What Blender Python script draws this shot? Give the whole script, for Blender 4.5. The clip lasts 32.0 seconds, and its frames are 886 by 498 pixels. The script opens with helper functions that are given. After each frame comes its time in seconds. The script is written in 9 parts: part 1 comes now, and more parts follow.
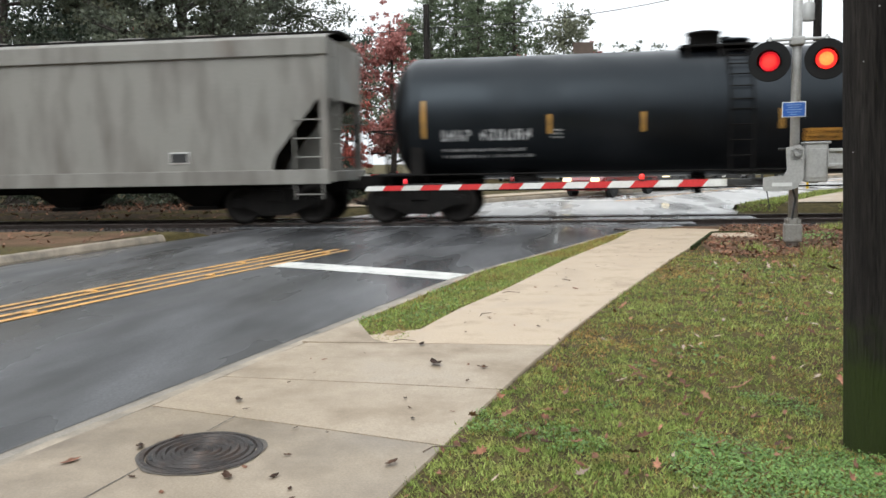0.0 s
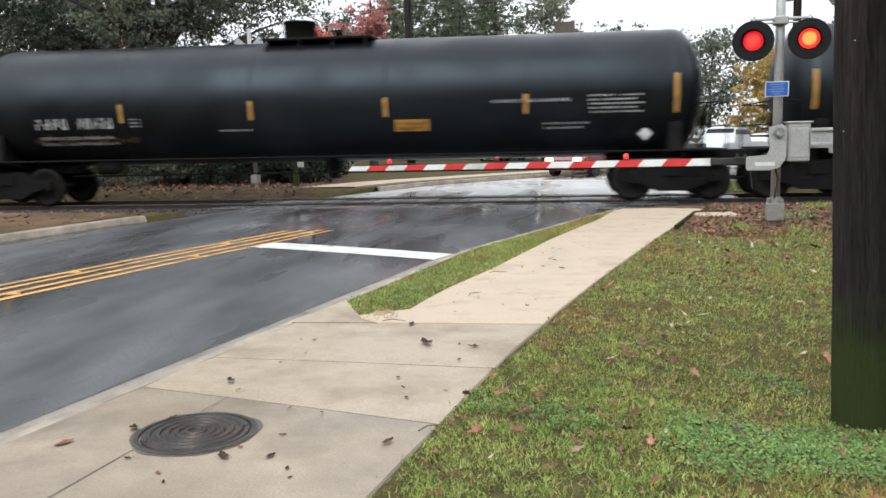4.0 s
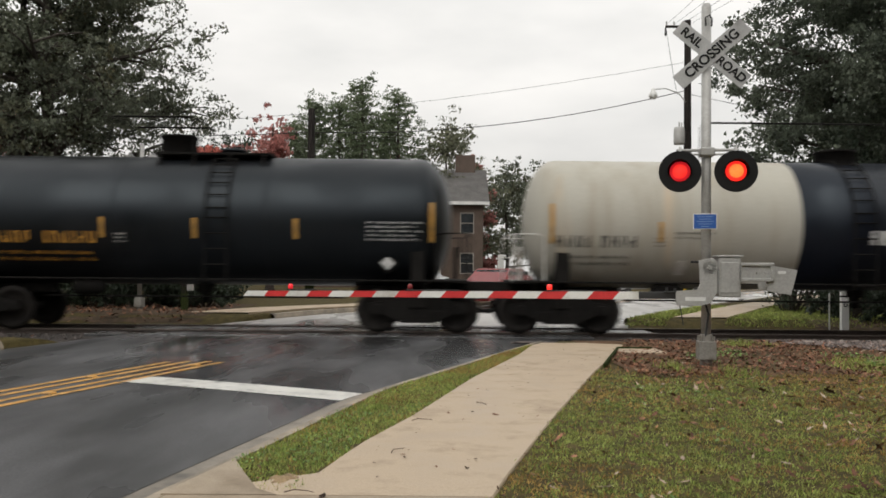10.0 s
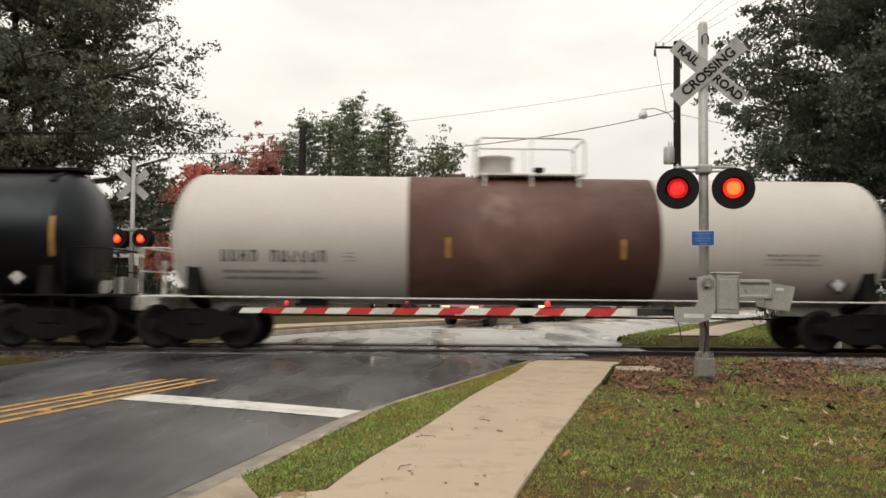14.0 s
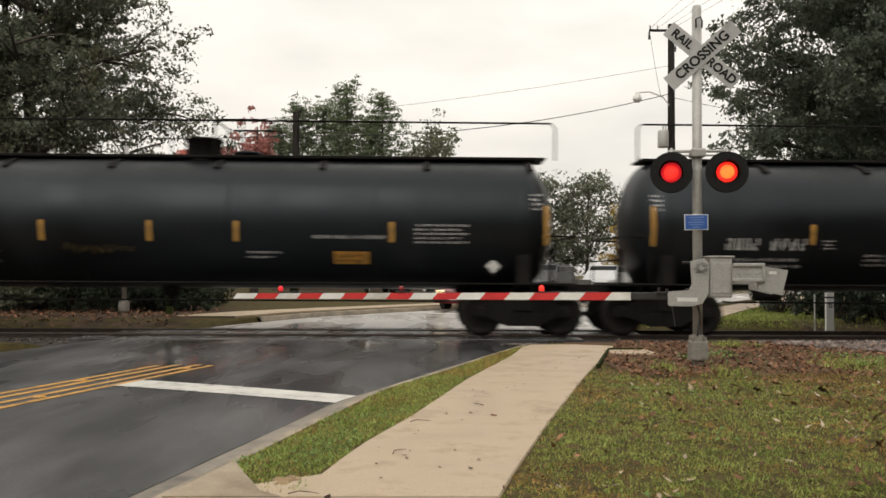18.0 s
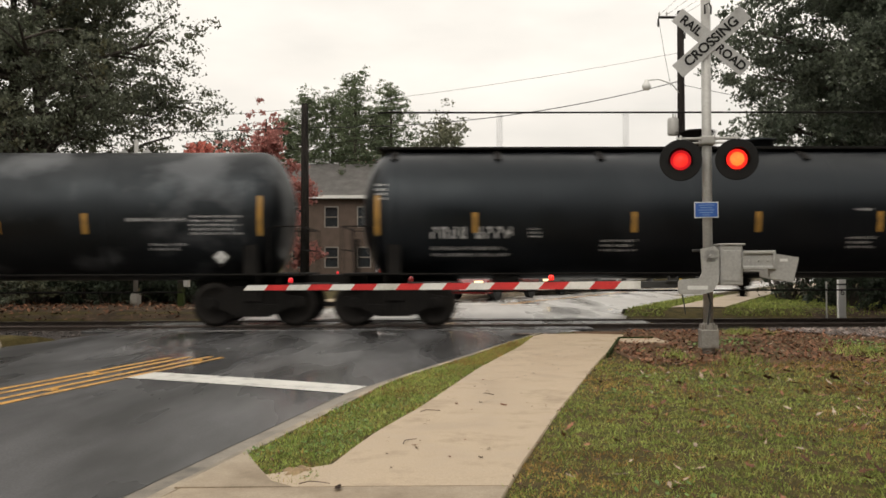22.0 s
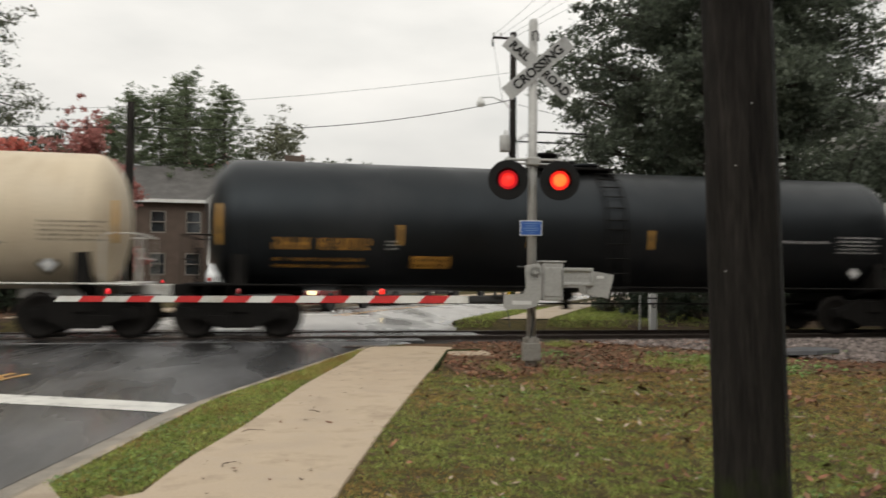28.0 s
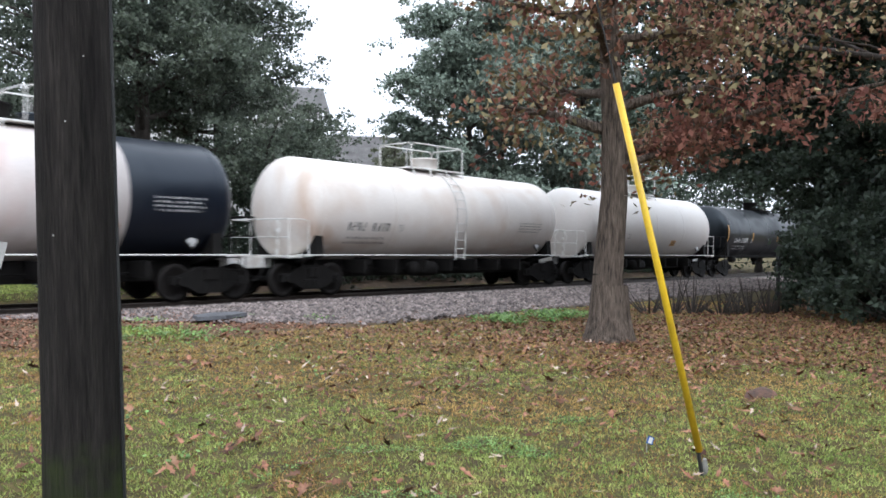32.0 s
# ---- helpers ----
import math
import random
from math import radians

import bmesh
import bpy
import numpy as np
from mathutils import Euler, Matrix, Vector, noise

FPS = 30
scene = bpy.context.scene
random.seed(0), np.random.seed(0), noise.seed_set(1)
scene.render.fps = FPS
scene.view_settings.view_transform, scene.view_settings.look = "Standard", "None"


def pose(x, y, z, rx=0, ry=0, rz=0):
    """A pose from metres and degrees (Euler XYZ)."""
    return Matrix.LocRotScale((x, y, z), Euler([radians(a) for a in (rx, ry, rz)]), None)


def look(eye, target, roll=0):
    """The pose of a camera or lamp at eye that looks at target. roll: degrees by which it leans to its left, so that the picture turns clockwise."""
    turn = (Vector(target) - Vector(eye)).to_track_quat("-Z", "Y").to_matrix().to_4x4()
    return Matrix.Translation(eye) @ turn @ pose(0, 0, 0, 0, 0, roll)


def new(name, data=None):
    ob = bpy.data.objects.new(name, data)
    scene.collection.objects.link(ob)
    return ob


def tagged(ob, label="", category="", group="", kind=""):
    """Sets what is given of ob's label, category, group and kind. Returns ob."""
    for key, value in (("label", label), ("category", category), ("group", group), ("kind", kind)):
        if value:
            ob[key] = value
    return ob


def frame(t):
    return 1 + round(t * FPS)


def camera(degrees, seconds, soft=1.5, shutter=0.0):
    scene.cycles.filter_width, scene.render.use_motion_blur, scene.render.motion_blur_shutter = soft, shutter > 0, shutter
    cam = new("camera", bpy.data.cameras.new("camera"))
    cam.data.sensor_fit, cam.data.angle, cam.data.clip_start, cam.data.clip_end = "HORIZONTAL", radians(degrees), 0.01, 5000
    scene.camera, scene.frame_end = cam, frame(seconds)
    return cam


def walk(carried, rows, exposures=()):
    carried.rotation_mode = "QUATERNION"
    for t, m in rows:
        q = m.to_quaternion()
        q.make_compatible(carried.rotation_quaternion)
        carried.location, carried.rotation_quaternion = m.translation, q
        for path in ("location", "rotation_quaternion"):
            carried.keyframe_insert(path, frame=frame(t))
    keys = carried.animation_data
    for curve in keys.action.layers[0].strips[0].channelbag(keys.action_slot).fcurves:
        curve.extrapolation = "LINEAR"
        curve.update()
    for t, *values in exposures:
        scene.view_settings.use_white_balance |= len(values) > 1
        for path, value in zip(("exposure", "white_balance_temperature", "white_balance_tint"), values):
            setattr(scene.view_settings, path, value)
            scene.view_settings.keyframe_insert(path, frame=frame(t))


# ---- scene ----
cam = camera(56.0, 32.0, soft=1.6, shutter=0.28)
# seconds, eye x, y, z, yaw, pitch, roll (look()'s sense)
PATH = [
    (0, 0.878, 0.003, 1.338, 8.26, -5.98, -1.11),
    (0.5, 0.866, -0.003, 1.339, 8.18, -6.05, -0.95),
    (1, 0.832, -0.008, 1.333, 7.81, -6.17, -1.17),
    (1.5, 0.806, -0.018, 1.334, 7.66, -5.88, -1.16),
    (2, 0.798, -0.016, 1.332, 7.42, -6.19, -0.97),
    (2.5, 0.802, -0.006, 1.331, 6.68, -6.67, -0.99),
    (4.5, 0.829, -0.000, 1.335, 7.08, -7.39, -1.25),
    (5, 0.875, 0.020, 1.328, 7.09, -7.63, -1.39),
    (5.5, 0.876, 0.062, 1.321, 6.56, -8.64, -1.17),
    (6, 0.775, 0.180, 1.325, 4.65, -8.53, -0.84),
    (6.5, 0.696, 0.344, 1.309, 2.78, -6.89, -1.29),
    (7, 0.692, 0.514, 1.316, 2.46, -4.81, -0.74),
    (7.5, 0.666, 0.725, 1.278, 2.06, -3.58, 0.61),
    (8, 0.591, 0.823, 1.281, 1.40, -3.96, 0.72),
    (8.5, 0.483, 1.046, 1.272, 0.38, -3.36, 1.06),
    (9, 0.520, 1.136, 1.254, 0.82, -1.81, 0.97),
    (9.5, 0.527, 1.255, 1.256, 0.84, -0.42, 1.54),
    (10, 0.490, 1.217, 1.288, -0.26, 1.42, 0.51),
    (10.5, 0.468, 1.270, 1.280, -0.99, 2.55, 0.20),
    (11, 0.421, 1.257, 1.272, -1.14, 2.43, 0.36),
    (11.5, 0.407, 1.233, 1.272, -1.09, 2.40, 0.35),
    (12, 0.393, 1.265, 1.252, -1.58, 2.63, 0.56),
    (12.5, 0.383, 1.239, 1.268, -2.08, 2.79, 0.49),
    (13, 0.358, 1.241, 1.251, -2.10, 2.88, 0.40),
    (13.5, 0.355, 1.263, 1.248, -1.44, 2.85, 0.59),
    (15.5, 0.360, 1.244, 1.257, -0.74, 2.33, 0.52),
    (16, 0.353, 1.246, 1.247, -0.94, 2.24, 0.35),
    (16.5, 0.360, 1.257, 1.248, -1.50, 2.15, 0.22),
    (17, 0.369, 1.263, 1.251, -1.83, 1.99, 0.42),
    (17.5, 0.367, 1.277, 1.240, -1.77, 2.17, 0.43),
    (18, 0.365, 1.257, 1.255, -1.42, 1.69, 0.31),
    (18.5, 0.363, 1.247, 1.263, -1.35, 1.17, 0.27),
    (19, 0.359, 1.259, 1.254, -1.41, 0.92, 0.47),
    (19.5, 0.365, 1.285, 1.255, -1.98, 0.85, 0.72),
    (20, 0.372, 1.252, 1.269, -2.53, 0.63, 0.48),
    (20.5, 0.357, 1.273, 1.269, -2.56, 0.70, 0.31),
    (21, 0.361, 1.258, 1.262, -1.84, 0.92, -0.08),
    (21.5, 0.365, 1.230, 1.274, -1.11, 1.13, -0.20),
    (22, 0.377, 1.258, 1.253, -0.73, 1.03, -0.20),
    (22.5, 0.379, 1.239, 1.265, -0.81, 0.68, -0.46),
    (23, 0.381, 1.254, 1.272, -1.01, 0.65, -0.63),
    (23.5, 0.373, 1.243, 1.263, -1.01, 0.71, -0.52),
    (24, 0.384, 1.241, 1.269, -0.67, 0.73, -0.40),
    (24.5, 0.383, 1.226, 1.274, -0.16, 0.67, -0.29),
    (26.5, 0.390, 1.205, 1.278, 0.90, 0.89, -0.68),
    (27, 0.362, 1.230, 1.279, 1.22, 0.80, -0.29),
    (27.5, 0.391, 1.190, 1.303, -2.98, 1.09, -0.10),
    (28, 0.442, 1.244, 1.325, -11.96, 1.66, 0.60),
    (28.5, 0.499, 1.218, 1.329, -22.18, 1.37, 1.30),
    (29, 0.643, 1.201, 1.325, -35.64, 1.09, 2.00),
    (29.5, 0.763, 1.183, 1.330, -46.53, 1.07, 1.40),
    (30, 0.812, 1.175, 1.332, -49.67, 0.85, 1.35),
    (30.5, 0.842, 1.165, 1.327, -50.65, 0.41, 0.95),
    (31, 0.852, 1.162, 1.324, -50.45, 0.41, 0.50),
    (31.5, 0.862, 1.164, 1.314, -49.89, 0.26, 0.60),
    (32, 0.857, 1.163, 1.312, -49.20, -0.06, 0.60),
]


def eye_pose(x, y, z, yaw, pitch, roll):
    return pose(x, y, z, 90 + pitch, 0, yaw) @ pose(0, 0, 0, 0, 0, roll)


walk(cam, [(t, eye_pose(*r)) for t, *r in PATH], exposures=[
    (0.0, 0.78, 6050, 7), (1.0, 0.95, 6050, 7), (5.0, 0.95, 5950, 8), (8.0, 0.86, 6060, 8), (9.0, 0.75, 6120, 7), (10.0, 0.14, 6600, 9), (11.0, 0.12, 6930, 9), (13.0, 0.25, 7000, 9), (24.5, 0.23, 7100, 10), (26.5, 0.06, 7050, 9), (28.0, 0.11, 6740, 8),
    (28.6, 0.45, 7200, 9), (29.0, 0.98, 7400, 10), (29.5, 1.5, 6500, 11), (30.0, 1.32, 5700, 10), (30.6, 1.27, 5580, 10), (32.0, 1.2, 5600, 10)])

# ---- world and sun ----
world = bpy.data.worlds.new("overcast")
scene.world = world
world.use_nodes = True
wn, wl = world.node_tree.nodes, world.node_tree.links
wn.clear()
sky = wn.new("ShaderNodeTexSky")
sky.sky_type, sky.sun_disc = "NISHITA", False
sky.sun_elevation, sky.sun_rotation = radians(38), radians(200)
sky.air_density, sky.dust_density = 1.0, 4.0
grey = wn.new("ShaderNodeHueSaturation")
grey.inputs["Saturation"].default_value = 0.12
grey.inputs["Value"].default_value = 0.055
wl.new(sky.outputs[0], grey.inputs["Color"])
coord = wn.new("ShaderNodeTexCoord")
stretch = wn.new("ShaderNodeMapping")
stretch.inputs["Scale"].default_value = (1.2, 1.2, 3.5)
wl.new(coord.outputs["Generated"], stretch.inputs[0])
cloud = wn.new("ShaderNodeTexNoise")
cloud.inputs["Scale"].default_value, cloud.inputs["Detail"].default_value = 2.2, 5
wl.new(stretch.outputs[0], cloud.inputs["Vector"])
ramp = wn.new("ShaderNodeValToRGB")
ramp.color_ramp.elements[0].position, ramp.color_ramp.elements[0].color = 0.3, (0.64, 0.64, 0.635, 1)
ramp.color_ramp.elements[1].position, ramp.color_ramp.elements[1].color = 0.7, (0.92, 0.90, 0.88, 1)
wl.new(cloud.outputs[0], ramp.inputs[0])
mixw = wn.new("ShaderNodeMixRGB")
mixw.inputs[0].default_value = 0.78
wl.new(grey.outputs[0], mixw.inputs[1])
wl.new(ramp.outputs[0], mixw.inputs[2])
# an overcast sky is brighter towards the zenith
split = wn.new("ShaderNodeSeparateXYZ")
wl.new(coord.outputs["Generated"], split.inputs[0])
rise = wn.new("ShaderNodeMapRange")
rise.inputs[1].default_value, rise.inputs[2].default_value, rise.inputs[3].default_value, rise.inputs[4].default_value = 0.0, 0.6, 0.75, 1.2
wl.new(split.outputs[2], rise.inputs[0])
zenith = wn.new("ShaderNodeVectorMath")
zenith.operation = "SCALE"
wl.new(mixw.outputs[0], zenith.inputs[0])
wl.new(rise.outputs[0], zenith.inputs["Scale"])
back = wn.new("ShaderNodeBackground")
back.inputs["Strength"].default_value = 1.33
wl.new(zenith.outputs[0], back.inputs[0])
wout = wn.new("ShaderNodeOutputWorld")
wl.new(back.outputs[0], wout.inputs[0])
sun_data = bpy.data.lights.new("sun", "SUN")
sun_data.energy, sun_data.angle, sun_data.color = 0.6, radians(40), (1.0, 0.96, 0.9)
sun = new("sun", sun_data)
sun.matrix_world = look((-20, -40, 60), (0, 10, 0))


# ---- materials ----
def material(name, dark, light, rough=0.7, metal=0.0, scale=4.0, fine=40.0, bump=0.15, dirt=None, dirt_amount=0.35,
             dirt_scale=1.2, rough_to=None, stretch=(1, 1, 1), emit=0.0, island=0.0, coat=0.0, distance=0.01, random=0.0, coat_rough=0.1, specular=0.5):
    """Two tones by a coarse and a fine noise, stains with a shape of their own, and fine relief."""
    m = bpy.data.materials.new(name)
    m.use_nodes = True
    n, l = m.node_tree.nodes, m.node_tree.links
    b = n["Principled BSDF"]
    tc = n.new("ShaderNodeTexCoord")
    mp = n.new("ShaderNodeMapping")
    mp.inputs["Scale"].default_value = stretch
    l.new(tc.outputs["Object"], mp.inputs[0])
    a = n.new("ShaderNodeTexNoise")
    a.inputs["Scale"].default_value, a.inputs["Detail"].default_value = scale, 6
    l.new(mp.outputs[0], a.inputs["Vector"])
    c = n.new("ShaderNodeTexNoise")
    c.inputs["Scale"].default_value, c.inputs["Detail"].default_value = fine, 4
    l.new(mp.outputs[0], c.inputs["Vector"])
    add = n.new("ShaderNodeMath")
    add.operation = "MULTIPLY_ADD"
    l.new(c.outputs[0], add.inputs[0])
    add.inputs[1].default_value = 0.5
    half = n.new("ShaderNodeMath")
    half.operation = "MULTIPLY"
    half.inputs[1].default_value = 0.5
    l.new(a.outputs[0], half.inputs[0])
    l.new(half.outputs[0], add.inputs[2])
    r = n.new("ShaderNodeMapRange")
    r.inputs[1].default_value, r.inputs[2].default_value = 0.34, 0.66
    l.new(add.outputs[0], r.inputs[0])
    mix = n.new("ShaderNodeMixRGB")
    mix.inputs[1].default_value, mix.inputs[2].default_value = (*dark, 1), (*light, 1)
    l.new(r.outputs[0], mix.inputs[0])
    colour = mix.outputs[0]
    if dirt:
        d = n.new("ShaderNodeTexNoise")
        d.inputs["Scale"].default_value, d.inputs["Detail"].default_value, d.inputs["Roughness"].default_value = dirt_scale, 8, 0.65
        l.new(mp.outputs[0], d.inputs["Vector"])
        dr = n.new("ShaderNodeMapRange")
        dr.inputs[1].default_value, dr.inputs[2].default_value = 0.62 - dirt_amount * 0.35, 0.72
        l.new(d.outputs[0], dr.inputs[0])
        m2 = n.new("ShaderNodeMixRGB")
        m2.inputs[2].default_value = (*dirt, 1)
        l.new(dr.outputs[0], m2.inputs[0])
        l.new(colour, m2.inputs[1])
        colour = m2.outputs[0]
    if island or random:
        src = n.new("ShaderNodeNewGeometry") if island else n.new("ShaderNodeObjectInfo")
        hs = n.new("ShaderNodeHueSaturation")
        vr = n.new("ShaderNodeMapRange")
        k = island or random
        vr.inputs[3].default_value, vr.inputs[4].default_value = 1 - k, 1 + k
        l.new(src.outputs["Random Per Island" if island else "Random"], vr.inputs[0])
        l.new(vr.outputs[0], hs.inputs["Value"])
        l.new(colour, hs.inputs["Color"])
        colour = hs.outputs[0]
    l.new(colour, b.inputs["Base Color"])
    if rough_to is not None:
        rr = n.new("ShaderNodeMapRange")
        rr.inputs[3].default_value, rr.inputs[4].default_value = rough, rough_to
        l.new(a.outputs[0], rr.inputs[0])
        rr.inputs[1].default_value, rr.inputs[2].default_value = 0.35, 0.65
        l.new(rr.outputs[0], b.inputs["Roughness"])
    else:
        b.inputs["Roughness"].default_value = rough
    b.inputs["Metallic"].default_value = metal
    b.inputs["Coat Weight"].default_value, b.inputs["Coat Roughness"].default_value = coat, coat_rough
    b.inputs["Specular IOR Level"].default_value = specular
    if bump:
        bp = n.new("ShaderNodeBump")
        bp.inputs["Strength"].default_value, bp.inputs["Distance"].default_value = bump, distance
        l.new(add.outputs[0], bp.inputs["Height"])
        l.new(bp.outputs[0], b.inputs["Normal"])
    if emit:
        l.new(colour, b.inputs["Emission Color"])
        b.inputs["Emission Strength"].default_value = emit
    return m


def streaked(name, base, streak, rough=0.4, metal=0.0, amount=0.5, patch=None, coat=0.0, zs=0.12, xs=2.2, patch_at=0.58, specular=0.5, mottle=0.0):
    """Painted sheet steel with grime that runs down, and worn patches."""
    m = material(name, [v * 0.86 for v in base], base, rough, metal, 0.8, 18, 0.04, rough_to=rough + 0.2, coat=coat, specular=specular)
    n, l = m.node_tree.nodes, m.node_tree.links
    b = n["Principled BSDF"]
    was = b.inputs["Base Color"].links[0].from_socket
    tc = n.new("ShaderNodeTexCoord")
    mp = n.new("ShaderNodeMapping")
    mp.inputs["Scale"].default_value = (xs, 1.2, zs)
    l.new(tc.outputs["Object"], mp.inputs[0])
    info = n.new("ShaderNodeObjectInfo")
    shift = n.new("ShaderNodeVectorMath")
    shift.operation = "MULTIPLY_ADD"
    l.new(info.outputs["Random"], shift.inputs[0])
    shift.inputs[1].default_value = (40, 17, 9)
    l.new(mp.outputs[0], shift.inputs[2])
    a = n.new("ShaderNodeTexNoise")
    a.inputs["Scale"].default_value, a.inputs["Detail"].default_value = 1.6, 7
    l.new(shift.outputs[0], a.inputs["Vector"])
    r = n.new("ShaderNodeMapRange")
    r.inputs[1].default_value, r.inputs[2].default_value, r.inputs[4].default_value = 0.45, 0.75, amount
    l.new(a.outputs[0], r.inputs[0])
    mx = n.new("ShaderNodeMixRGB")
    mx.inputs[2].default_value = (*streak, 1)
    l.new(r.outputs[0], mx.inputs[0])
    l.new(was, mx.inputs[1])
    colour = mx.outputs[0]
    if patch:
        p = n.new("ShaderNodeTexNoise")
        p.inputs["Scale"].default_value, p.inputs["Detail"].default_value = 0.55, 5
        l.new(shift.outputs[0], p.inputs["Vector"])
        pr = n.new("ShaderNodeMapRange")
        pr.inputs[1].default_value, pr.inputs[2].default_value = patch_at, patch_at + 0.12
        l.new(p.outputs[0], pr.inputs[0])
        m3 = n.new("ShaderNodeMixRGB")
        m3.inputs[2].default_value = (*patch, 1)
        l.new(pr.outputs[0], m3.inputs[0])
        l.new(colour, m3.inputs[1])
        colour = m3.outputs[0]
    if mottle:
        b.inputs["Specular Tint"].default_value = (0.78, 0.9, 1.0, 1)
        s = n.new("ShaderNodeTexNoise")
        s.inputs["Scale"].default_value, s.inputs["Detail"].default_value, s.inputs["Distortion"].default_value = 0.9, 3, 0.4
        l.new(shift.outputs[0], s.inputs["Vector"])
        sr = n.new("ShaderNodeMapRange")
        sr.inputs[1].default_value, sr.inputs[2].default_value, sr.inputs[3].default_value, sr.inputs[4].default_value = 0.38, 0.62, rough - 0.06, rough + mottle
        l.new(s.outputs[0], sr.inputs[0])
        l.new(sr.outputs[0], b.inputs["Roughness"])
    l.new(colour, b.inputs["Base Color"])
    return m


def wet_asphalt(name="wet_asphalt", dark=(0.02, 0.02, 0.022), light=(0.076, 0.076, 0.08), wear=(1.5, 0.25)):
    """Dark asphalt under a broken film of water: dull where it drains, glossy where it stands, with worn wheel tracks."""
    m = material(name, dark, light, 0.5, 0, 0.35, 75, 0.2, rough_to=0.65, stretch=(0.8, 0.5, 1), distance=0.006, coat=1.0)
    n, l = m.node_tree.nodes, m.node_tree.links
    b = n["Principled BSDF"]
    tc = n.new("ShaderNodeTexCoord")
    mp = n.new("ShaderNodeMapping")
    mp.inputs["Scale"].default_value, mp.inputs["Rotation"].default_value = (1.0, 0.26, 1), (0, 0, radians(-16))
    l.new(tc.outputs["Object"], mp.inputs[0])
    film = n.new("ShaderNodeTexNoise")
    film.inputs["Scale"].default_value, film.inputs["Detail"].default_value, film.inputs["Roughness"].default_value, film.inputs["Distortion"].default_value = 0.62, 4, 0.5, 0.2
    l.new(mp.outputs[0], film.inputs["Vector"])
    for name, lo, hi in (("Coat Weight", 0.35, 1.0), ("Coat Roughness", 0.42, 0.1)):
        r = n.new("ShaderNodeMapRange")
        r.inputs[1].default_value, r.inputs[2].default_value, r.inputs[3].default_value, r.inputs[4].default_value = 0.4, 0.6, lo, hi
        l.new(film.outputs[0], r.inputs[0])
        l.new(r.outputs[0], b.inputs[name])
    worn = n.new("ShaderNodeTexNoise")
    worn.inputs["Scale"].default_value, worn.inputs["Detail"].default_value, worn.inputs["Roughness"].default_value = 1.15, 5, 0.55
    l.new(mp.outputs[0], worn.inputs["Vector"])
    tone = n.new("ShaderNodeMapRange")
    tone.inputs[1].default_value, tone.inputs[2].default_value, tone.inputs[3].default_value, tone.inputs[4].default_value = 0.38, 0.6, *wear
    l.new(worn.outputs[0], tone.inputs[0])
    hs = n.new("ShaderNodeHueSaturation")
    l.new(tone.outputs[0], hs.inputs["Value"])
    l.new(b.inputs["Base Color"].links[0].from_socket, hs.inputs["Color"])
    l.new(hs.outputs[0], b.inputs["Base Color"])
    return m


ASPHALT = wet_asphalt()
# far road: base colour lifted to stand in for the sky's reflection
SKYLIT_ASPHALT = wet_asphalt("skylit_pale_asphalt", (0.33, 0.315, 0.3), (0.47, 0.455, 0.435), (1.08, 0.88))
SKYLIT_ASPHALT.node_tree.nodes["Principled BSDF"].inputs["Specular IOR Level"].default_value = 1.0
CONCRETE = material("damp_concrete", (0.392, 0.3, 0.208), (0.54, 0.43, 0.308), 0.42, 0, 1.6, 90, 0.09, dirt=(0.3, 0.228, 0.16), dirt_amount=0.3,
                    dirt_scale=1.6, rough_to=0.75, distance=0.004, random=0.07)
STAINED_CONCRETE = material("dark_damp_concrete", (0.225, 0.178, 0.125), (0.4, 0.325, 0.238), 0.3, 0, 1.1, 90, 0.2, dirt=(0.13, 0.1, 0.068), dirt_amount=0.6,
                            dirt_scale=1.0, rough_to=0.6, distance=0.004)
DAMP_CONCRETE = material("stained_damp_concrete", (0.27, 0.212, 0.148), (0.46, 0.37, 0.266), 0.34, 0, 1.1, 90, 0.2, dirt=(0.16, 0.12, 0.08), dirt_amount=0.55,
                         dirt_scale=1.1, rough_to=0.7, distance=0.004)
MORTAR = material("stained_mortar", (0.05, 0.042, 0.035), (0.13, 0.11, 0.088), 0.6, 0, 3, 60, 0.3, dirt=(0.04, 0.035, 0.03), dirt_amount=0.5, dirt_scale=4)
GUTTER = material("wet_gutter_concrete", (0.18, 0.158, 0.13), (0.33, 0.285, 0.23), 0.4, 0, 1.2, 70, 0.2, dirt=(0.06, 0.056, 0.05), dirt_amount=0.5, dirt_scale=1.2, rough_to=0.6, distance=0.004)
SEAM = material("tarred_seam", (0.02, 0.02, 0.02), (0.05, 0.048, 0.045), 0.5, 0, 3, 50, 0.2, dirt=(0.1, 0.09, 0.075), dirt_amount=0.5, dirt_scale=2)
SAND = material("sandy_soil", (0.24, 0.165, 0.085), (0.4, 0.285, 0.16), 0.9, 0, 5, 60, 0.5, dirt=(0.12, 0.08, 0.045), dirt_amount=0.4, dirt_scale=9, distance=0.01)
RED_EARTH = material("red_earth", (0.06, 0.035, 0.025), (0.2, 0.1, 0.065), 0.9, 0, 6, 40, 0.6, dirt=(0.03, 0.025, 0.02), dirt_amount=0.5, dirt_scale=8, distance=0.02)
MILE_WHITE = material("milepost_white", (0.86, 0.86, 0.84), (0.92, 0.92, 0.9), 0.5, 0, 4, 40, 0.02, dirt=(0.5, 0.48, 0.44), dirt_amount=0.15)
KERB = material("kerb_concrete", (0.32, 0.262, 0.195), (0.5, 0.41, 0.305), 0.6, 0, 2, 70, 0.25, dirt=(0.09, 0.085, 0.072), dirt_amount=0.75, dirt_scale=1.5, distance=0.005)
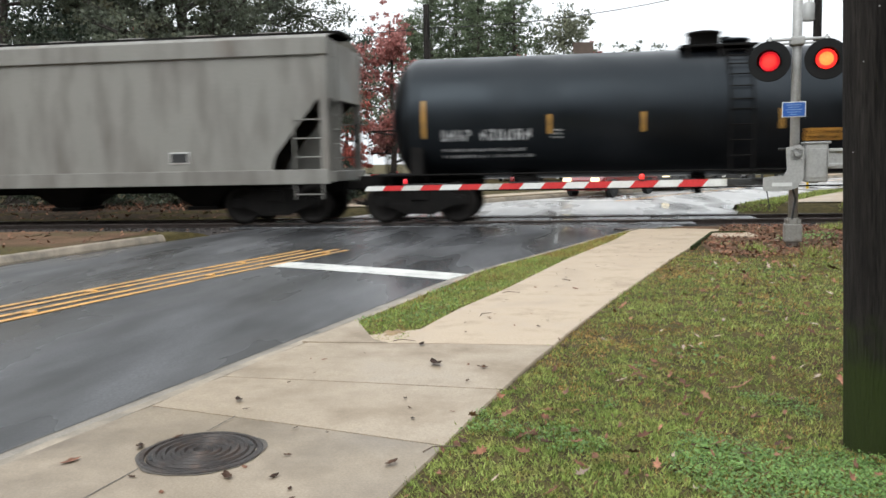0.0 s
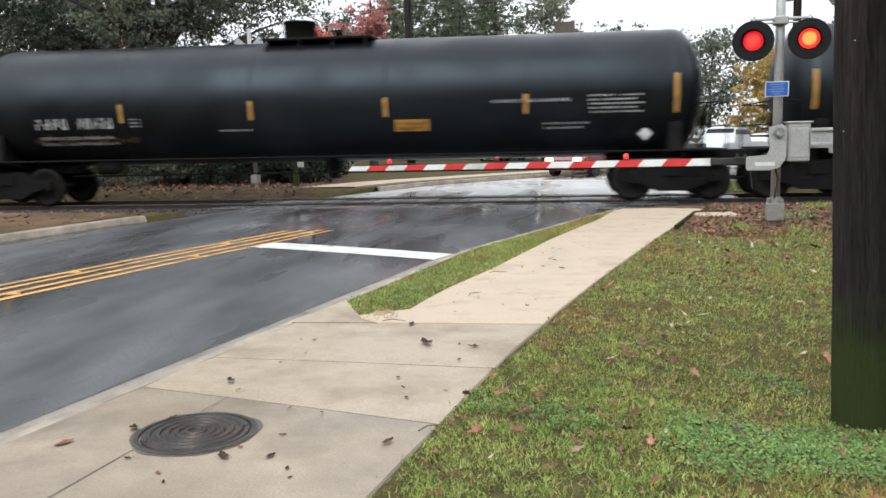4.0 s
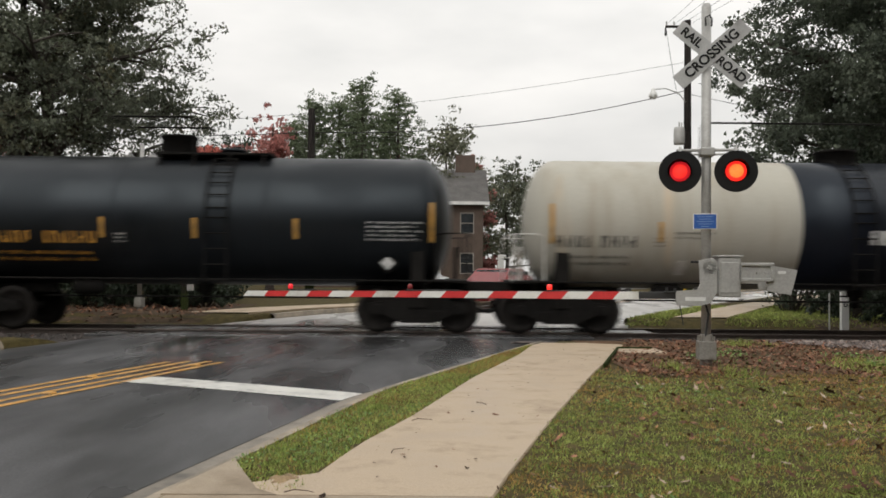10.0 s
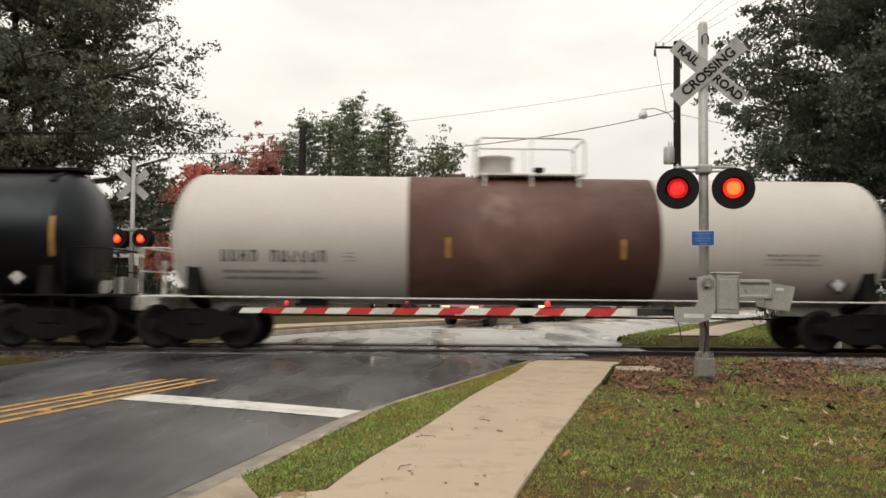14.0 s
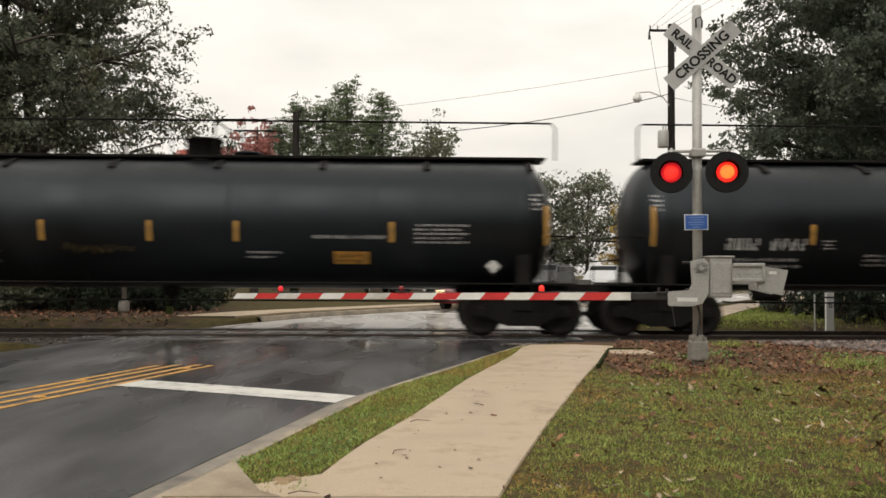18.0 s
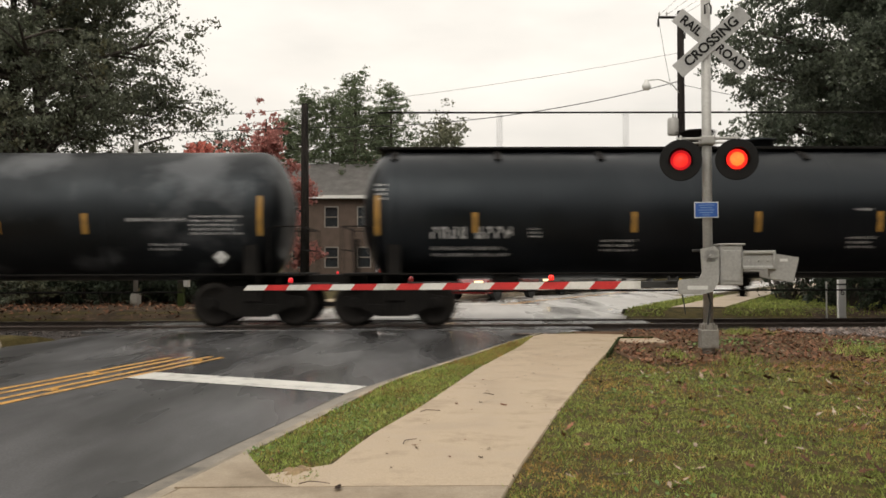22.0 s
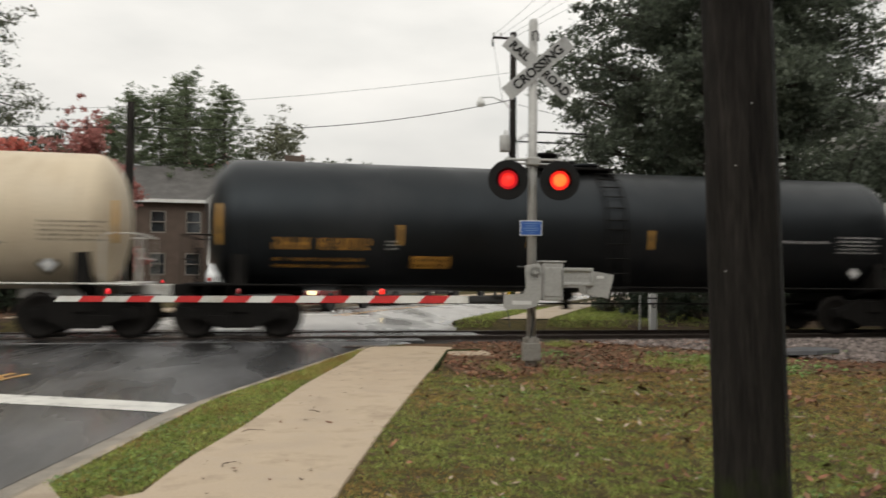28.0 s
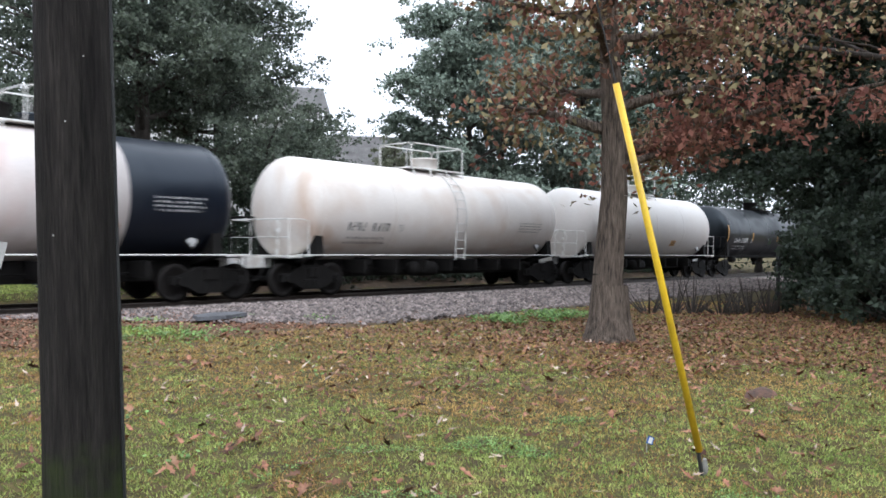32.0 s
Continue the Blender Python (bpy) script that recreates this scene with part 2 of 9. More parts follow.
SOIL = material("leafy_soil", (0.065, 0.038, 0.023), (0.18, 0.108, 0.064), 0.95, 0, 1.2, 35, 0.6, dirt=(0.06, 0.058, 0.028), dirt_amount=0.5, dirt_scale=0.5, distance=0.03, specular=0.15)
TURF = material("turf", (0.03, 0.026, 0.01), (0.125, 0.098, 0.038), 0.95, 0, 6.0, 45, 0.8, dirt=(0.045, 0.035, 0.018), dirt_amount=0.4, dirt_scale=3.5, distance=0.03, specular=0.15)
BLADE = material("grass_blade", (0.16, 0.235, 0.054), (0.42, 0.47, 0.14), 0.8, 0, 1.6, 9, 0, dirt=(0.32, 0.24, 0.1), dirt_amount=0.3, dirt_scale=5.0, island=0.62, specular=0.25)
STRAW = material("dead_grass_blade", (0.29, 0.175, 0.055), (0.6, 0.41, 0.15), 0.85, 0, 0.9, 12, 0, dirt=(0.15, 0.075, 0.04), dirt_amount=0.4, dirt_scale=0.8, island=0.5, specular=0.2)
CLOVER = material("clover_leaf", (0.1, 0.19, 0.042), (0.23, 0.37, 0.1), 0.55, 0, 2, 12, 0, island=0.45)
GRAVEL = material("ballast_stone", (0.05, 0.04, 0.035), (0.19, 0.152, 0.135), 0.85, 0, 1.2, 26, 0.9, dirt=(0.12, 0.085, 0.06), dirt_amount=0.4, dirt_scale=0.35, distance=0.05)
# oily ballast and stones; the shadow under the train deepens both colours
BALLAST_DARK = material("oily_shadowed_ballast", (0.018, 0.015, 0.014), (0.075, 0.062, 0.055), 0.85, 0, 2.0, 26, 0.9, dirt=(0.02, 0.016, 0.014), dirt_amount=0.5, dirt_scale=0.6, distance=0.05)
STONE_DARK = material("oily_shadowed_stone", (0.02, 0.017, 0.016), (0.09, 0.075, 0.068), 0.8, 0, 3, 20, 0.3, island=0.6)
STONE = material("loose_stone", (0.06, 0.048, 0.043), (0.25, 0.205, 0.186), 0.85, 0, 3, 20, 0.3, island=0.6)
YELLOW_LINE = material("yellow_road_paint", (0.6, 0.3, 0.07), (0.76, 0.43, 0.13), 0.35, 0, 3, 60, 0.1, dirt=(0.16, 0.11, 0.07), dirt_amount=0.42, dirt_scale=5)
WHITE_LINE = material("white_road_paint", (0.62, 0.61, 0.57), (0.8, 0.79, 0.75), 0.35, 0, 3, 60, 0.1, dirt=(0.25, 0.25, 0.24), dirt_amount=0.3, dirt_scale=4)
IRON = material("cast_iron", (0.018, 0.014, 0.013), (0.06, 0.05, 0.045), 0.38, 0.4, 6, 60, 0.4, dirt=(0.09, 0.06, 0.045), dirt_amount=0.4, dirt_scale=9)
RAIL_STEEL = material("rail_steel", (0.05, 0.04, 0.035), (0.1, 0.08, 0.07), 0.45, 0.7, 5, 50, 0.15)
TIE = material("creosoted_timber", (0.03, 0.025, 0.02), (0.08, 0.065, 0.05), 0.85, 0, 2, 30, 0.4, stretch=(1, 6, 1))
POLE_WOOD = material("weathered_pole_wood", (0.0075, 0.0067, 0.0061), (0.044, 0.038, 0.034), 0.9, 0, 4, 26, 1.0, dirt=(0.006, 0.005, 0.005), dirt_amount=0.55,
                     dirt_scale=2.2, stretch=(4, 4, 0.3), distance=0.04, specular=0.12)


def mossy_foot(m, top, colour):
    """Green moss that creeps up the lowest part of the wood, with a ragged edge."""
    n, l = m.node_tree.nodes, m.node_tree.links
    b = n["Principled BSDF"]
    tc, sep, nz = n.new("ShaderNodeTexCoord"), n.new("ShaderNodeSeparateXYZ"), n.new("ShaderNodeTexNoise")
    l.new(tc.outputs["Object"], sep.inputs[0])
    l.new(tc.outputs["Object"], nz.inputs["Vector"])
    nz.inputs["Scale"].default_value, nz.inputs["Detail"].default_value = 5.0, 6
    up = n.new("ShaderNodeMath")
    up.operation = "MULTIPLY_ADD"
    l.new(nz.outputs[0], up.inputs[0])
    up.inputs[1].default_value = -0.9
    l.new(sep.outputs[2], up.inputs[2])
    r = n.new("ShaderNodeMapRange")
    r.inputs[1].default_value, r.inputs[2].default_value, r.inputs[3].default_value, r.inputs[4].default_value = top - 0.6, top - 0.3, 0.85, 0.0
    l.new(up.outputs[0], r.inputs[0])
    mx = n.new("ShaderNodeMixRGB")
    mx.inputs[2].default_value = (*colour, 1)
    l.new(r.outputs[0], mx.inputs[0])
    l.new(b.inputs["Base Color"].links[0].from_socket, mx.inputs[1])
    l.new(mx.outputs[0], b.inputs["Base Color"])


mossy_foot(POLE_WOOD, 0.55, (0.036, 0.05, 0.013))
GALV = material("galvanised_steel", (0.34, 0.335, 0.32), (0.47, 0.465, 0.45), 0.5, 0.35, 3, 30, 0.05, dirt=(0.3, 0.29, 0.27), dirt_amount=0.3)
BASE_METAL = material("weathered_base_metal", (0.2, 0.19, 0.17), (0.31, 0.295, 0.27), 0.6, 0.2, 4, 40, 0.1, dirt=(0.13, 0.1, 0.075), dirt_amount=0.4, dirt_scale=5)
DARK_METAL = material("dark_metal", (0.02, 0.02, 0.02), (0.045, 0.045, 0.045), 0.6, 0.2, 4, 40, 0.1)
BLACK_PAINT = material("black_paint", (0.007, 0.007, 0.007), (0.014, 0.014, 0.014), 0.7, 0, 4, 40, 0.05, specular=0.2)
RED_BAND = material("red_reflective", (0.5, 0.022, 0.025), (0.66, 0.04, 0.04), 0.4, 0, 4, 40, 0.03)
WHITE_BAND = material("white_reflective", (0.66, 0.66, 0.63), (0.8, 0.8, 0.77), 0.4, 0, 4, 40, 0.03, dirt=(0.45, 0.43, 0.38), dirt_amount=0.2)
# sign white greyed for the shade on the crossbuck, with some dirt
BLADE_WHITE = material("shaded_sign_white", (0.36, 0.36, 0.36), (0.46, 0.46, 0.455), 0.5, 0, 4, 40, 0.02, dirt=(0.27, 0.27, 0.265), dirt_amount=0.35, dirt_scale=3)
SIGN_WHITE = material("sign_white", (0.62, 0.62, 0.6), (0.72, 0.72, 0.7), 0.45, 0, 4, 40, 0.02)
SIGN_PALE = material("sign_pale_blue", (0.2, 0.32, 0.55), (0.28, 0.4, 0.62), 0.4, 0, 4, 40, 0.0)
SIGN_BLUE = material("sign_blue", (0.014, 0.075, 0.3), (0.022, 0.105, 0.38), 0.4, 0, 4, 40, 0.0)
LAMP_RED = material("red_signal_lens", (0.9, 0.02, 0.015), (1.0, 0.03, 0.02), 0.3, 0, 9, 40, 0.0, emit=1.0)
LAMP_DIM = material("fading_signal_lens", (0.6, 0.012, 0.02), (0.75, 0.02, 0.03), 0.3, 0, 9, 40, 0.0, emit=0.55)
LAMP_HOT = material("lit_signal_bulb", (1.0, 0.1, 0.02), (1.0, 0.16, 0.03), 0.3, 0, 9, 40, 0.0, emit=1.7)
GUARD_YELLOW = material("yellow_plastic", (0.62, 0.4, 0.01), (0.76, 0.5, 0.02), 0.4, 0, 6, 50, 0.05, dirt=(0.3, 0.2, 0.03), dirt_amount=0.25)
BARK = material("tree_bark", (0.029, 0.022, 0.018), (0.180, 0.141, 0.110), 0.95, 0, 7, 16, 1.0, stretch=(2.6, 2.6, 0.4), distance=0.12, specular=0.2)
DARK_BARK = material("dark_bark", (0.03, 0.025, 0.02), (0.08, 0.065, 0.055), 0.95, 0, 5, 30, 0.8, stretch=(2.5, 2.5, 0.6), distance=0.05)
LEAF_GREEN = material("oak_leaf_green", (0.075, 0.088, 0.062), (0.155, 0.17, 0.116), 0.6, 0, 0.5, 3, 0, dirt=(0.09, 0.075, 0.03), dirt_amount=0.25, dirt_scale=0.6, island=0.45)
# haze in the air is put into this leaf colour by paling it
LEAF_HAZE = material("haze_lifted_leaf", (0.1, 0.13, 0.1), (0.19, 0.23, 0.175), 0.7, 0, 0.5, 3, 0, island=0.35)
LEAF_DARK = material("evergreen_leaf", (0.026, 0.038, 0.025), (0.06, 0.08, 0.05), 0.6, 0, 0.5, 3, 0, island=0.45)
# evergreen colour lightened towards grey in place of haze before the far oaks
LEAF_GREY = material("grey_green_leaf", (0.06, 0.077, 0.056), (0.132, 0.153, 0.108), 0.6, 0, 0.5, 3, 0, island=0.45)
LEAF_PINE = material("conifer_needles", (0.095, 0.128, 0.074), (0.175, 0.21, 0.12), 0.7, 0, 0.4, 3, 0, island=0.4)
LEAF_PALE = material("pale_green_leaf", (0.1, 0.115, 0.075), (0.2, 0.2, 0.13), 0.7, 0, 0.4, 3, 0, island=0.35)
LEAF_RED = material("red_maple_leaf", (0.42, 0.11, 0.085), (0.62, 0.22, 0.17), 0.7, 0, 0.4, 3, 0, island=0.4)
LEAF_RUST = material("rusty_leaf", (0.28, 0.11, 0.1), (0.5, 0.23, 0.2), 0.7, 0, 0.4, 3, 0, island=0.4)
LEAF_OLIVE = material("olive_oak_leaf", (0.13, 0.115, 0.05), (0.31, 0.25, 0.14), 0.6, 0, 0.8, 4, 0, dirt=(0.3, 0.2, 0.12), dirt_amount=0.35, dirt_scale=1.5, island=0.5, specular=0.15)
LEAF_OAK = material("brown_oak_leaf", (0.13, 0.05, 0.04), (0.36, 0.17, 0.125), 0.65, 0, 0.8, 4, 0, dirt=(0.17, 0.13, 0.07), dirt_amount=0.45, dirt_scale=0.8, island=0.6, specular=0.15)
LEAF_GOLD = material("yellow_leaf", (0.3, 0.2, 0.05), (0.5, 0.36, 0.1), 0.7, 0, 0.4, 3, 0, island=0.35)
FALLEN = material("fallen_leaf_brown", (0.048, 0.02, 0.013), (0.3, 0.14, 0.082), 0.6, 0, 2.5, 30, 0, dirt=(0.26, 0.17, 0.1), dirt_amount=0.3, dirt_scale=3, island=0.7, specular=0.15)
WET_LEAF = material("dark_wet_leaf", (0.028, 0.016, 0.011), (0.1, 0.052, 0.03), 0.85, 0, 3, 20, 0, random=0.5, specular=0.2)
# brown leafy soil with the shadow beyond the train put into its colour
SHADED_SOIL = material("shaded_leafy_soil", (0.03, 0.023, 0.016), (0.085, 0.062, 0.042), 0.95, 0, 1.2, 35, 0.6, dirt=(0.14, 0.09, 0.06), dirt_amount=0.4, dirt_scale=4.0, distance=0.03, specular=0.15)
UNLIT_RED = material("unlit_red_lens", (0.16, 0.008, 0.01), (0.24, 0.014, 0.016), 0.3, 0, 9, 40, 0.0)
CRUMB = material("dark_leaf_crumb", (0.02, 0.013, 0.009), (0.08, 0.05, 0.03), 0.8, 0, 3, 20, 0, island=0.6, specular=0.2)
FALLEN_PALE = material("fallen_leaf_pale", (0.28, 0.2, 0.145), (0.52, 0.42, 0.33), 0.55, 0, 0.8, 4, 0, island=0.3, specular=0.15)
TWIG = material("bare_twig", (0.09, 0.06, 0.045), (0.18, 0.13, 0.1), 0.9, 0, 3, 20, 0.2)
BRICK = material("far_brick", (0.078, 0.057, 0.045), (0.125, 0.09, 0.072), 0.9, 0, 2, 20, 0.3)
SHINGLE = material("grey_shingle", (0.16, 0.15, 0.145), (0.27, 0.26, 0.25), 0.9, 0, 1.5, 12, 0.3)
TRIM = material("white_trim", (0.6, 0.6, 0.58), (0.75, 0.75, 0.73), 0.6, 0, 2, 20, 0.05)
DULL_TRIM = material("weathered_trim", (0.2, 0.185, 0.165), (0.3, 0.28, 0.25), 0.7, 0, 2, 20, 0.05)
DARK_WALL = material("tan_siding", (0.3, 0.24, 0.18), (0.4, 0.33, 0.25), 0.8, 0, 2, 20, 0.1)
GLASS = material("window_glass", (0.02, 0.023, 0.026), (0.035, 0.04, 0.045), 0.08, 0, 1, 5, 0)



def let_light_through(m, share):
    """Leaves are thin: part of the light that falls on one side leaves by the other."""
    n, l = m.node_tree.nodes, m.node_tree.links
    b = n["Principled BSDF"]
    thin, mix = n.new("ShaderNodeBsdfTranslucent"), n.new("ShaderNodeMixShader")
    l.new(b.inputs["Base Color"].links[0].from_socket, thin.inputs["Color"])
    mix.inputs[0].default_value = share
    l.new(b.outputs[0], mix.inputs[1])
    l.new(thin.outputs[0], mix.inputs[2])
    l.new(mix.outputs[0], n["Material Output"].inputs["Surface"])


for m in (LEAF_GREEN, LEAF_GREY, LEAF_DARK, LEAF_PINE, LEAF_PALE, LEAF_RED, LEAF_RUST, LEAF_OAK, LEAF_GOLD):
    let_light_through(m, 0.45)
for m in (BLADE, STRAW, CLOVER):
    let_light_through(m, 0.3)


# ---- building blocks ----
def part(name, bm, mat, parent=None, label="", smooth=False):
    me = bm if isinstance(bm, bpy.types.Mesh) else bpy.data.meshes.new(name)
    if me is not bm:
        if smooth:
            for f in bm.faces:
                f.smooth = True
        bm.normal_update()
        bm.to_mesh(me)
        bm.free()
    if mat and not me.materials:
        me.materials.append(mat)
    ob = new(name, me)
    ob.parent = parent
    if label:
        ob["label"] = label
    return ob


def stuff(ob, label=""):
    return tagged(ob, label, "", "", "stuff")


def thing(name, m, label, category, group="", kind=""):
    ob = new(name)
    ob.empty_display_size = 0.2
    ob.matrix_basis = m
    return tagged(ob, label, category, group, kind)


def bm_new():
    return bmesh.new()


def box(bm, x0, x1, y0, y1, z0, z1, m=None, bevel=0.0):
    vs = [bm.verts.new(p) for p in ((x0, y0, z0), (x1, y0, z0), (x1, y1, z0), (x0, y1, z0), (x0, y0, z1), (x1, y0, z1), (x1, y1, z1), (x0, y1, z1))]
    fs = [bm.faces.new([vs[i] for i in q]) for q in ((0, 3, 2, 1), (4, 5, 6, 7), (0, 1, 5, 4), (1, 2, 6, 5), (2, 3, 7, 6), (3, 0, 4, 7))]
    if bevel:
        es = list({e for f in fs for e in f.edges})
        out = bmesh.ops.bevel(bm, geom=es, offset=bevel, segments=2, affect="EDGES", profile=0.5)
        vs = list({v for f in out["faces"] for v in f.verts} | {v for v in vs if v.is_valid})
    if m is not None:
        bmesh.ops.transform(bm, matrix=m, verts=vs)
    return bm


def tube(bm, points, r, n=8, r1=None, cap=True):
    """A round bar through the points, tapering from r to r1."""
    pts = [Vector(p) for p in points]
    rings = []
    side = None
    for i, p in enumerate(pts):
        d = (pts[min(i + 1, len(pts) - 1)] - pts[max(i - 1, 0)]).normalized()
        if side is None:
            side = d.orthogonal().normalized()
        side = (side - d * side.dot(d)).normalized()
        up = d.cross(side)
        k = r if r1 is None else r + (r1 - r) * i / (len(pts) - 1)
        rings.append([bm.verts.new(p + k * (side * math.cos(a) + up * math.sin(a))) for a in (2 * math.pi * j / n for j in range(n))])
    for a, b in zip(rings, rings[1:]):
        for j in range(n):
            bm.faces.new((a[j], a[(j + 1) % n], b[(j + 1) % n], b[j]))
    if cap:
        bm.faces.new(rings[0][::-1])
        bm.faces.new(rings[-1])
    return bm


def lathe(bm, profile, n=24, m=None):
    """Profile rows (radius, height) turned about z; with m applied."""
    rings, made = [], []
    for r, z in profile:
        if r < 1e-6:
            ring = [bm.verts.new((0, 0, z))]
        else:
            ring = [bm.verts.new((r * math.cos(2 * math.pi * j / n), r * math.sin(2 * math.pi * j / n), z)) for j in range(n)]
        rings.append(ring)
        made += ring
    for a, b in zip(rings, rings[1:]):
        for j in range(n):
            if len(a) == 1 and len(b) == 1:
                continue
            if len(a) == 1:
                bm.faces.new((a[0], b[(j + 1) % n], b[j]))
            elif len(b) == 1:
                bm.faces.new((a[j], a[(j + 1) % n], b[0]))
            else:
                bm.faces.new((a[j], a[(j + 1) % n], b[(j + 1) % n], b[j]))
    if m is not None:
        bmesh.ops.transform(bm, matrix=m, verts=made)
    return bm


def sheet(name, verts, faces, mat, parent=None, label="", smooth=False):
    me = bpy.data.meshes.new(name)
    me.from_pydata(verts, [], faces)
    me.materials.append(mat)
    if smooth:
        me.polygons.foreach_set("use_smooth", [True] * len(me.polygons))
    me.update()
    ob = new(name, me)
    ob.parent = parent
    if label:
        ob["label"] = label
    return ob


# ---- plan: the road crosses the track, which runs along x ----
TRACK_Y, RAIL_Z = 20.46, -0.08
KERB_ROWS = ((-60, -17.5), (-30, -10.0), (-10, -4.9), (0, -2.6), (3.44, -1.75), (5.2, -1.35), (7.17, -0.9), (10.2, -0.2), (13.0, 0.9), (15.8, 2.0), (20.5, 3.95),
             (24, 5.5), (28.7, 8.0), (33, 10.4), (38, 13.4), (50, 21), (80, 42), (140, 92))
LEFT_ROWS = ((-60, -26), (-30, -18), (-10, -12.9), (0, -10.5), (12, -7.8), (14.5, -7.3), (17, -6.6), (20.5, -5.6), (24.5, -4.4), (27.7, -3.1), (30.5, -1.2), (33, 0.8),
             (37.5, 4.6), (50, 14), (80, 36), (140, 86))
WALK_R = ((-10, -2.3), (0, -0.4), (3.12, 0.19), (4.84, 0.54), (6.3, 0.89), (8.4, 1.47), (11.8, 2.47), (14.6, 3.37), (16.2, 3.85))
WALK_L = ((6.3, -0.3), (7.33, -0.1), (8.6, 0.27), (11.2, 0.9), (13.9, 1.7), (15.6, 2.1), (16.2, 2.35))


def along(rows, y):
    return float(np.interp(y, [r[0] for r in rows], [r[1] for r in rows]))


def kerb_x(y):
    return along(KERB_ROWS, y)


def left_x(y):
    return along(LEFT_ROWS, y)


def middle_x(y):
    return along(((-60, -21.8), (-10, -8.6), (0, -6.55), (7.6, -4.68), (10, -4.05), (13.4, -3.05), (20, -0.8), (30, 3.4), (40, 9.2), (60, 23.5), (140, 89)), y)


def steps(a, b, d):
    n = max(1, round((b - a) / d))
    return [a + (b - a) * i / n for i in range(n + 1)]


def ribbon(name, ys, columns, mat, label="", kind="structure", smooth=False, edges=False):
    """A strip whose columns are functions of y that give x and z; with edges it has skirts that go down."""
    if edges:
        a, b = columns[0], columns[-1]
        columns = [lambda y: (a(y)[0] - 0.3, -0.6), lambda y: (a(y)[0] - 0.25, a(y)[1] - 0.02)] + columns + [lambda y: (b(y)[0] + 0.25, b(y)[1] - 0.02), lambda y: (b(y)[0] + 0.3, -0.6)]
    verts = [(*((c(y)[0]), y), c(y)[1]) for y in ys for c in columns]
    verts = [(x, y, z) for (x, y, z) in verts]
    k = len(columns)
    faces = [(i * k + j, i * k + j + 1, (i + 1) * k + j + 1, (i + 1) * k + j) for i in range(len(ys) - 1) for j in range(k - 1)]
    ob = sheet(name, verts, faces, mat, smooth=smooth)
    return tagged(ob, label, "", "", kind)


def bumps(x, y):
    return 0.02 * noise.noise((x * 0.35, y * 0.35, 0)) + 0.008 * noise.noise((x * 1.7, y * 1.7, 3))


def lawn_z(x, y):
    """The lawn lies level, and dips under the ballast shoulder."""
    far = min(1.0, max(0.0, (abs(y - TRACK_Y) - 2.6) / 1.2))
    dip = 0.17 * math.exp(-((x - 2.7) ** 2 + (y - 4.6) ** 2) / 1.7)
    return bumps(x, y) * min(1, far + 0.3) - 0.01 - (1 - far) * 0.32 - dip


def ground_column(k):
    if k < 0:
        return lambda y: (left_x(y) - 0.115 - abs(k + 1) ** 2.1 * 0.4, lawn_z(left_x(y) - abs(k + 1) ** 2.1 * 0.4, y) - (0.03 if k == -1 else 0))
    out = 0.115 + (k - 1) * 0.3 + max(0, k - 50) ** 2.2 * 0.2
    return lambda y: (kerb_x(y) + out, lawn_z(kerb_x(y) + out, y) - (0.07 if (k == 1) else 0))


ys_all = steps(-60, -8, 4)[:-1] + steps(-8, 28, 0.3)[:-1] + steps(28, 60, 2)[:-1] + steps(60, 140, 8)
ribbon("ground", ys_all, [ground_column(-k) for k in range(25, 0, -1)] + [lambda y: (left_x(y) - 0.1, -0.45), lambda y: (kerb_x(y) + 0.1, -0.45)] +
       [ground_column(k) for k in range(1, 66)], TURF, "damp autumn lawn, green with brown thatch", smooth=True)
far_ground = sheet("ground", [(-900, -900, -0.5), (900, -900, -0.5), (900, 900, -0.5), (-900, 900, -0.5)], [(0, 1, 2, 3)], TURF)
tagged(far_ground, "wide flat ground to the horizon", "", "", "structure")


def road_z(f, y):
    """A crowned road that rises to the rails."""
    flat = math.exp(-((y - TRACK_Y) / 2.6) ** 4)
    return (-0.145 + 0.05 * (1 - (2 * f - 1) ** 2)) * (1 - flat) - 0.143 * flat


# the far stretch takes the asphalt with the sky's brightness in its colour
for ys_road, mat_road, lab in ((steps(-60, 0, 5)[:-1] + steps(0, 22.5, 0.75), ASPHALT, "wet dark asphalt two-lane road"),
                               (steps(22.5, 45, 0.75)[:-1] + steps(45, 140, 5), SKYLIT_ASPHALT, "wet asphalt road beyond the railway, sky reflection in its pale colour")):
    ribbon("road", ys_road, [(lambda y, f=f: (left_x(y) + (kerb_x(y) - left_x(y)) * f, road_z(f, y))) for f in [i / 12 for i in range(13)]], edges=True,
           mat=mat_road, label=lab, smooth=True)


def on_road(x, y, up=0.006):
    f = (x - left_x(y)) / (kerb_x(y) - left_x(y))
    return road_z(f, y) + up


def kerb(name, edge, sign, y0, y1, label):
    cols = [lambda y: (edge(y) - sign * 0.02, -0.15), lambda y: (edge(y) - sign * 0.02, -0.112), lambda y: (edge(y) + sign * 0.02, -0.02),
            lambda y: (edge(y) + sign * 0.04, -0.002), lambda y: (edge(y) + sign * 0.12, 0.0), lambda y: (edge(y) + sign * 0.12, -0.3)]
    if sign < 0:
        cols = cols[::-1]
    return ribbon(name, steps(y0, y1, 0.5), cols, KERB, label)


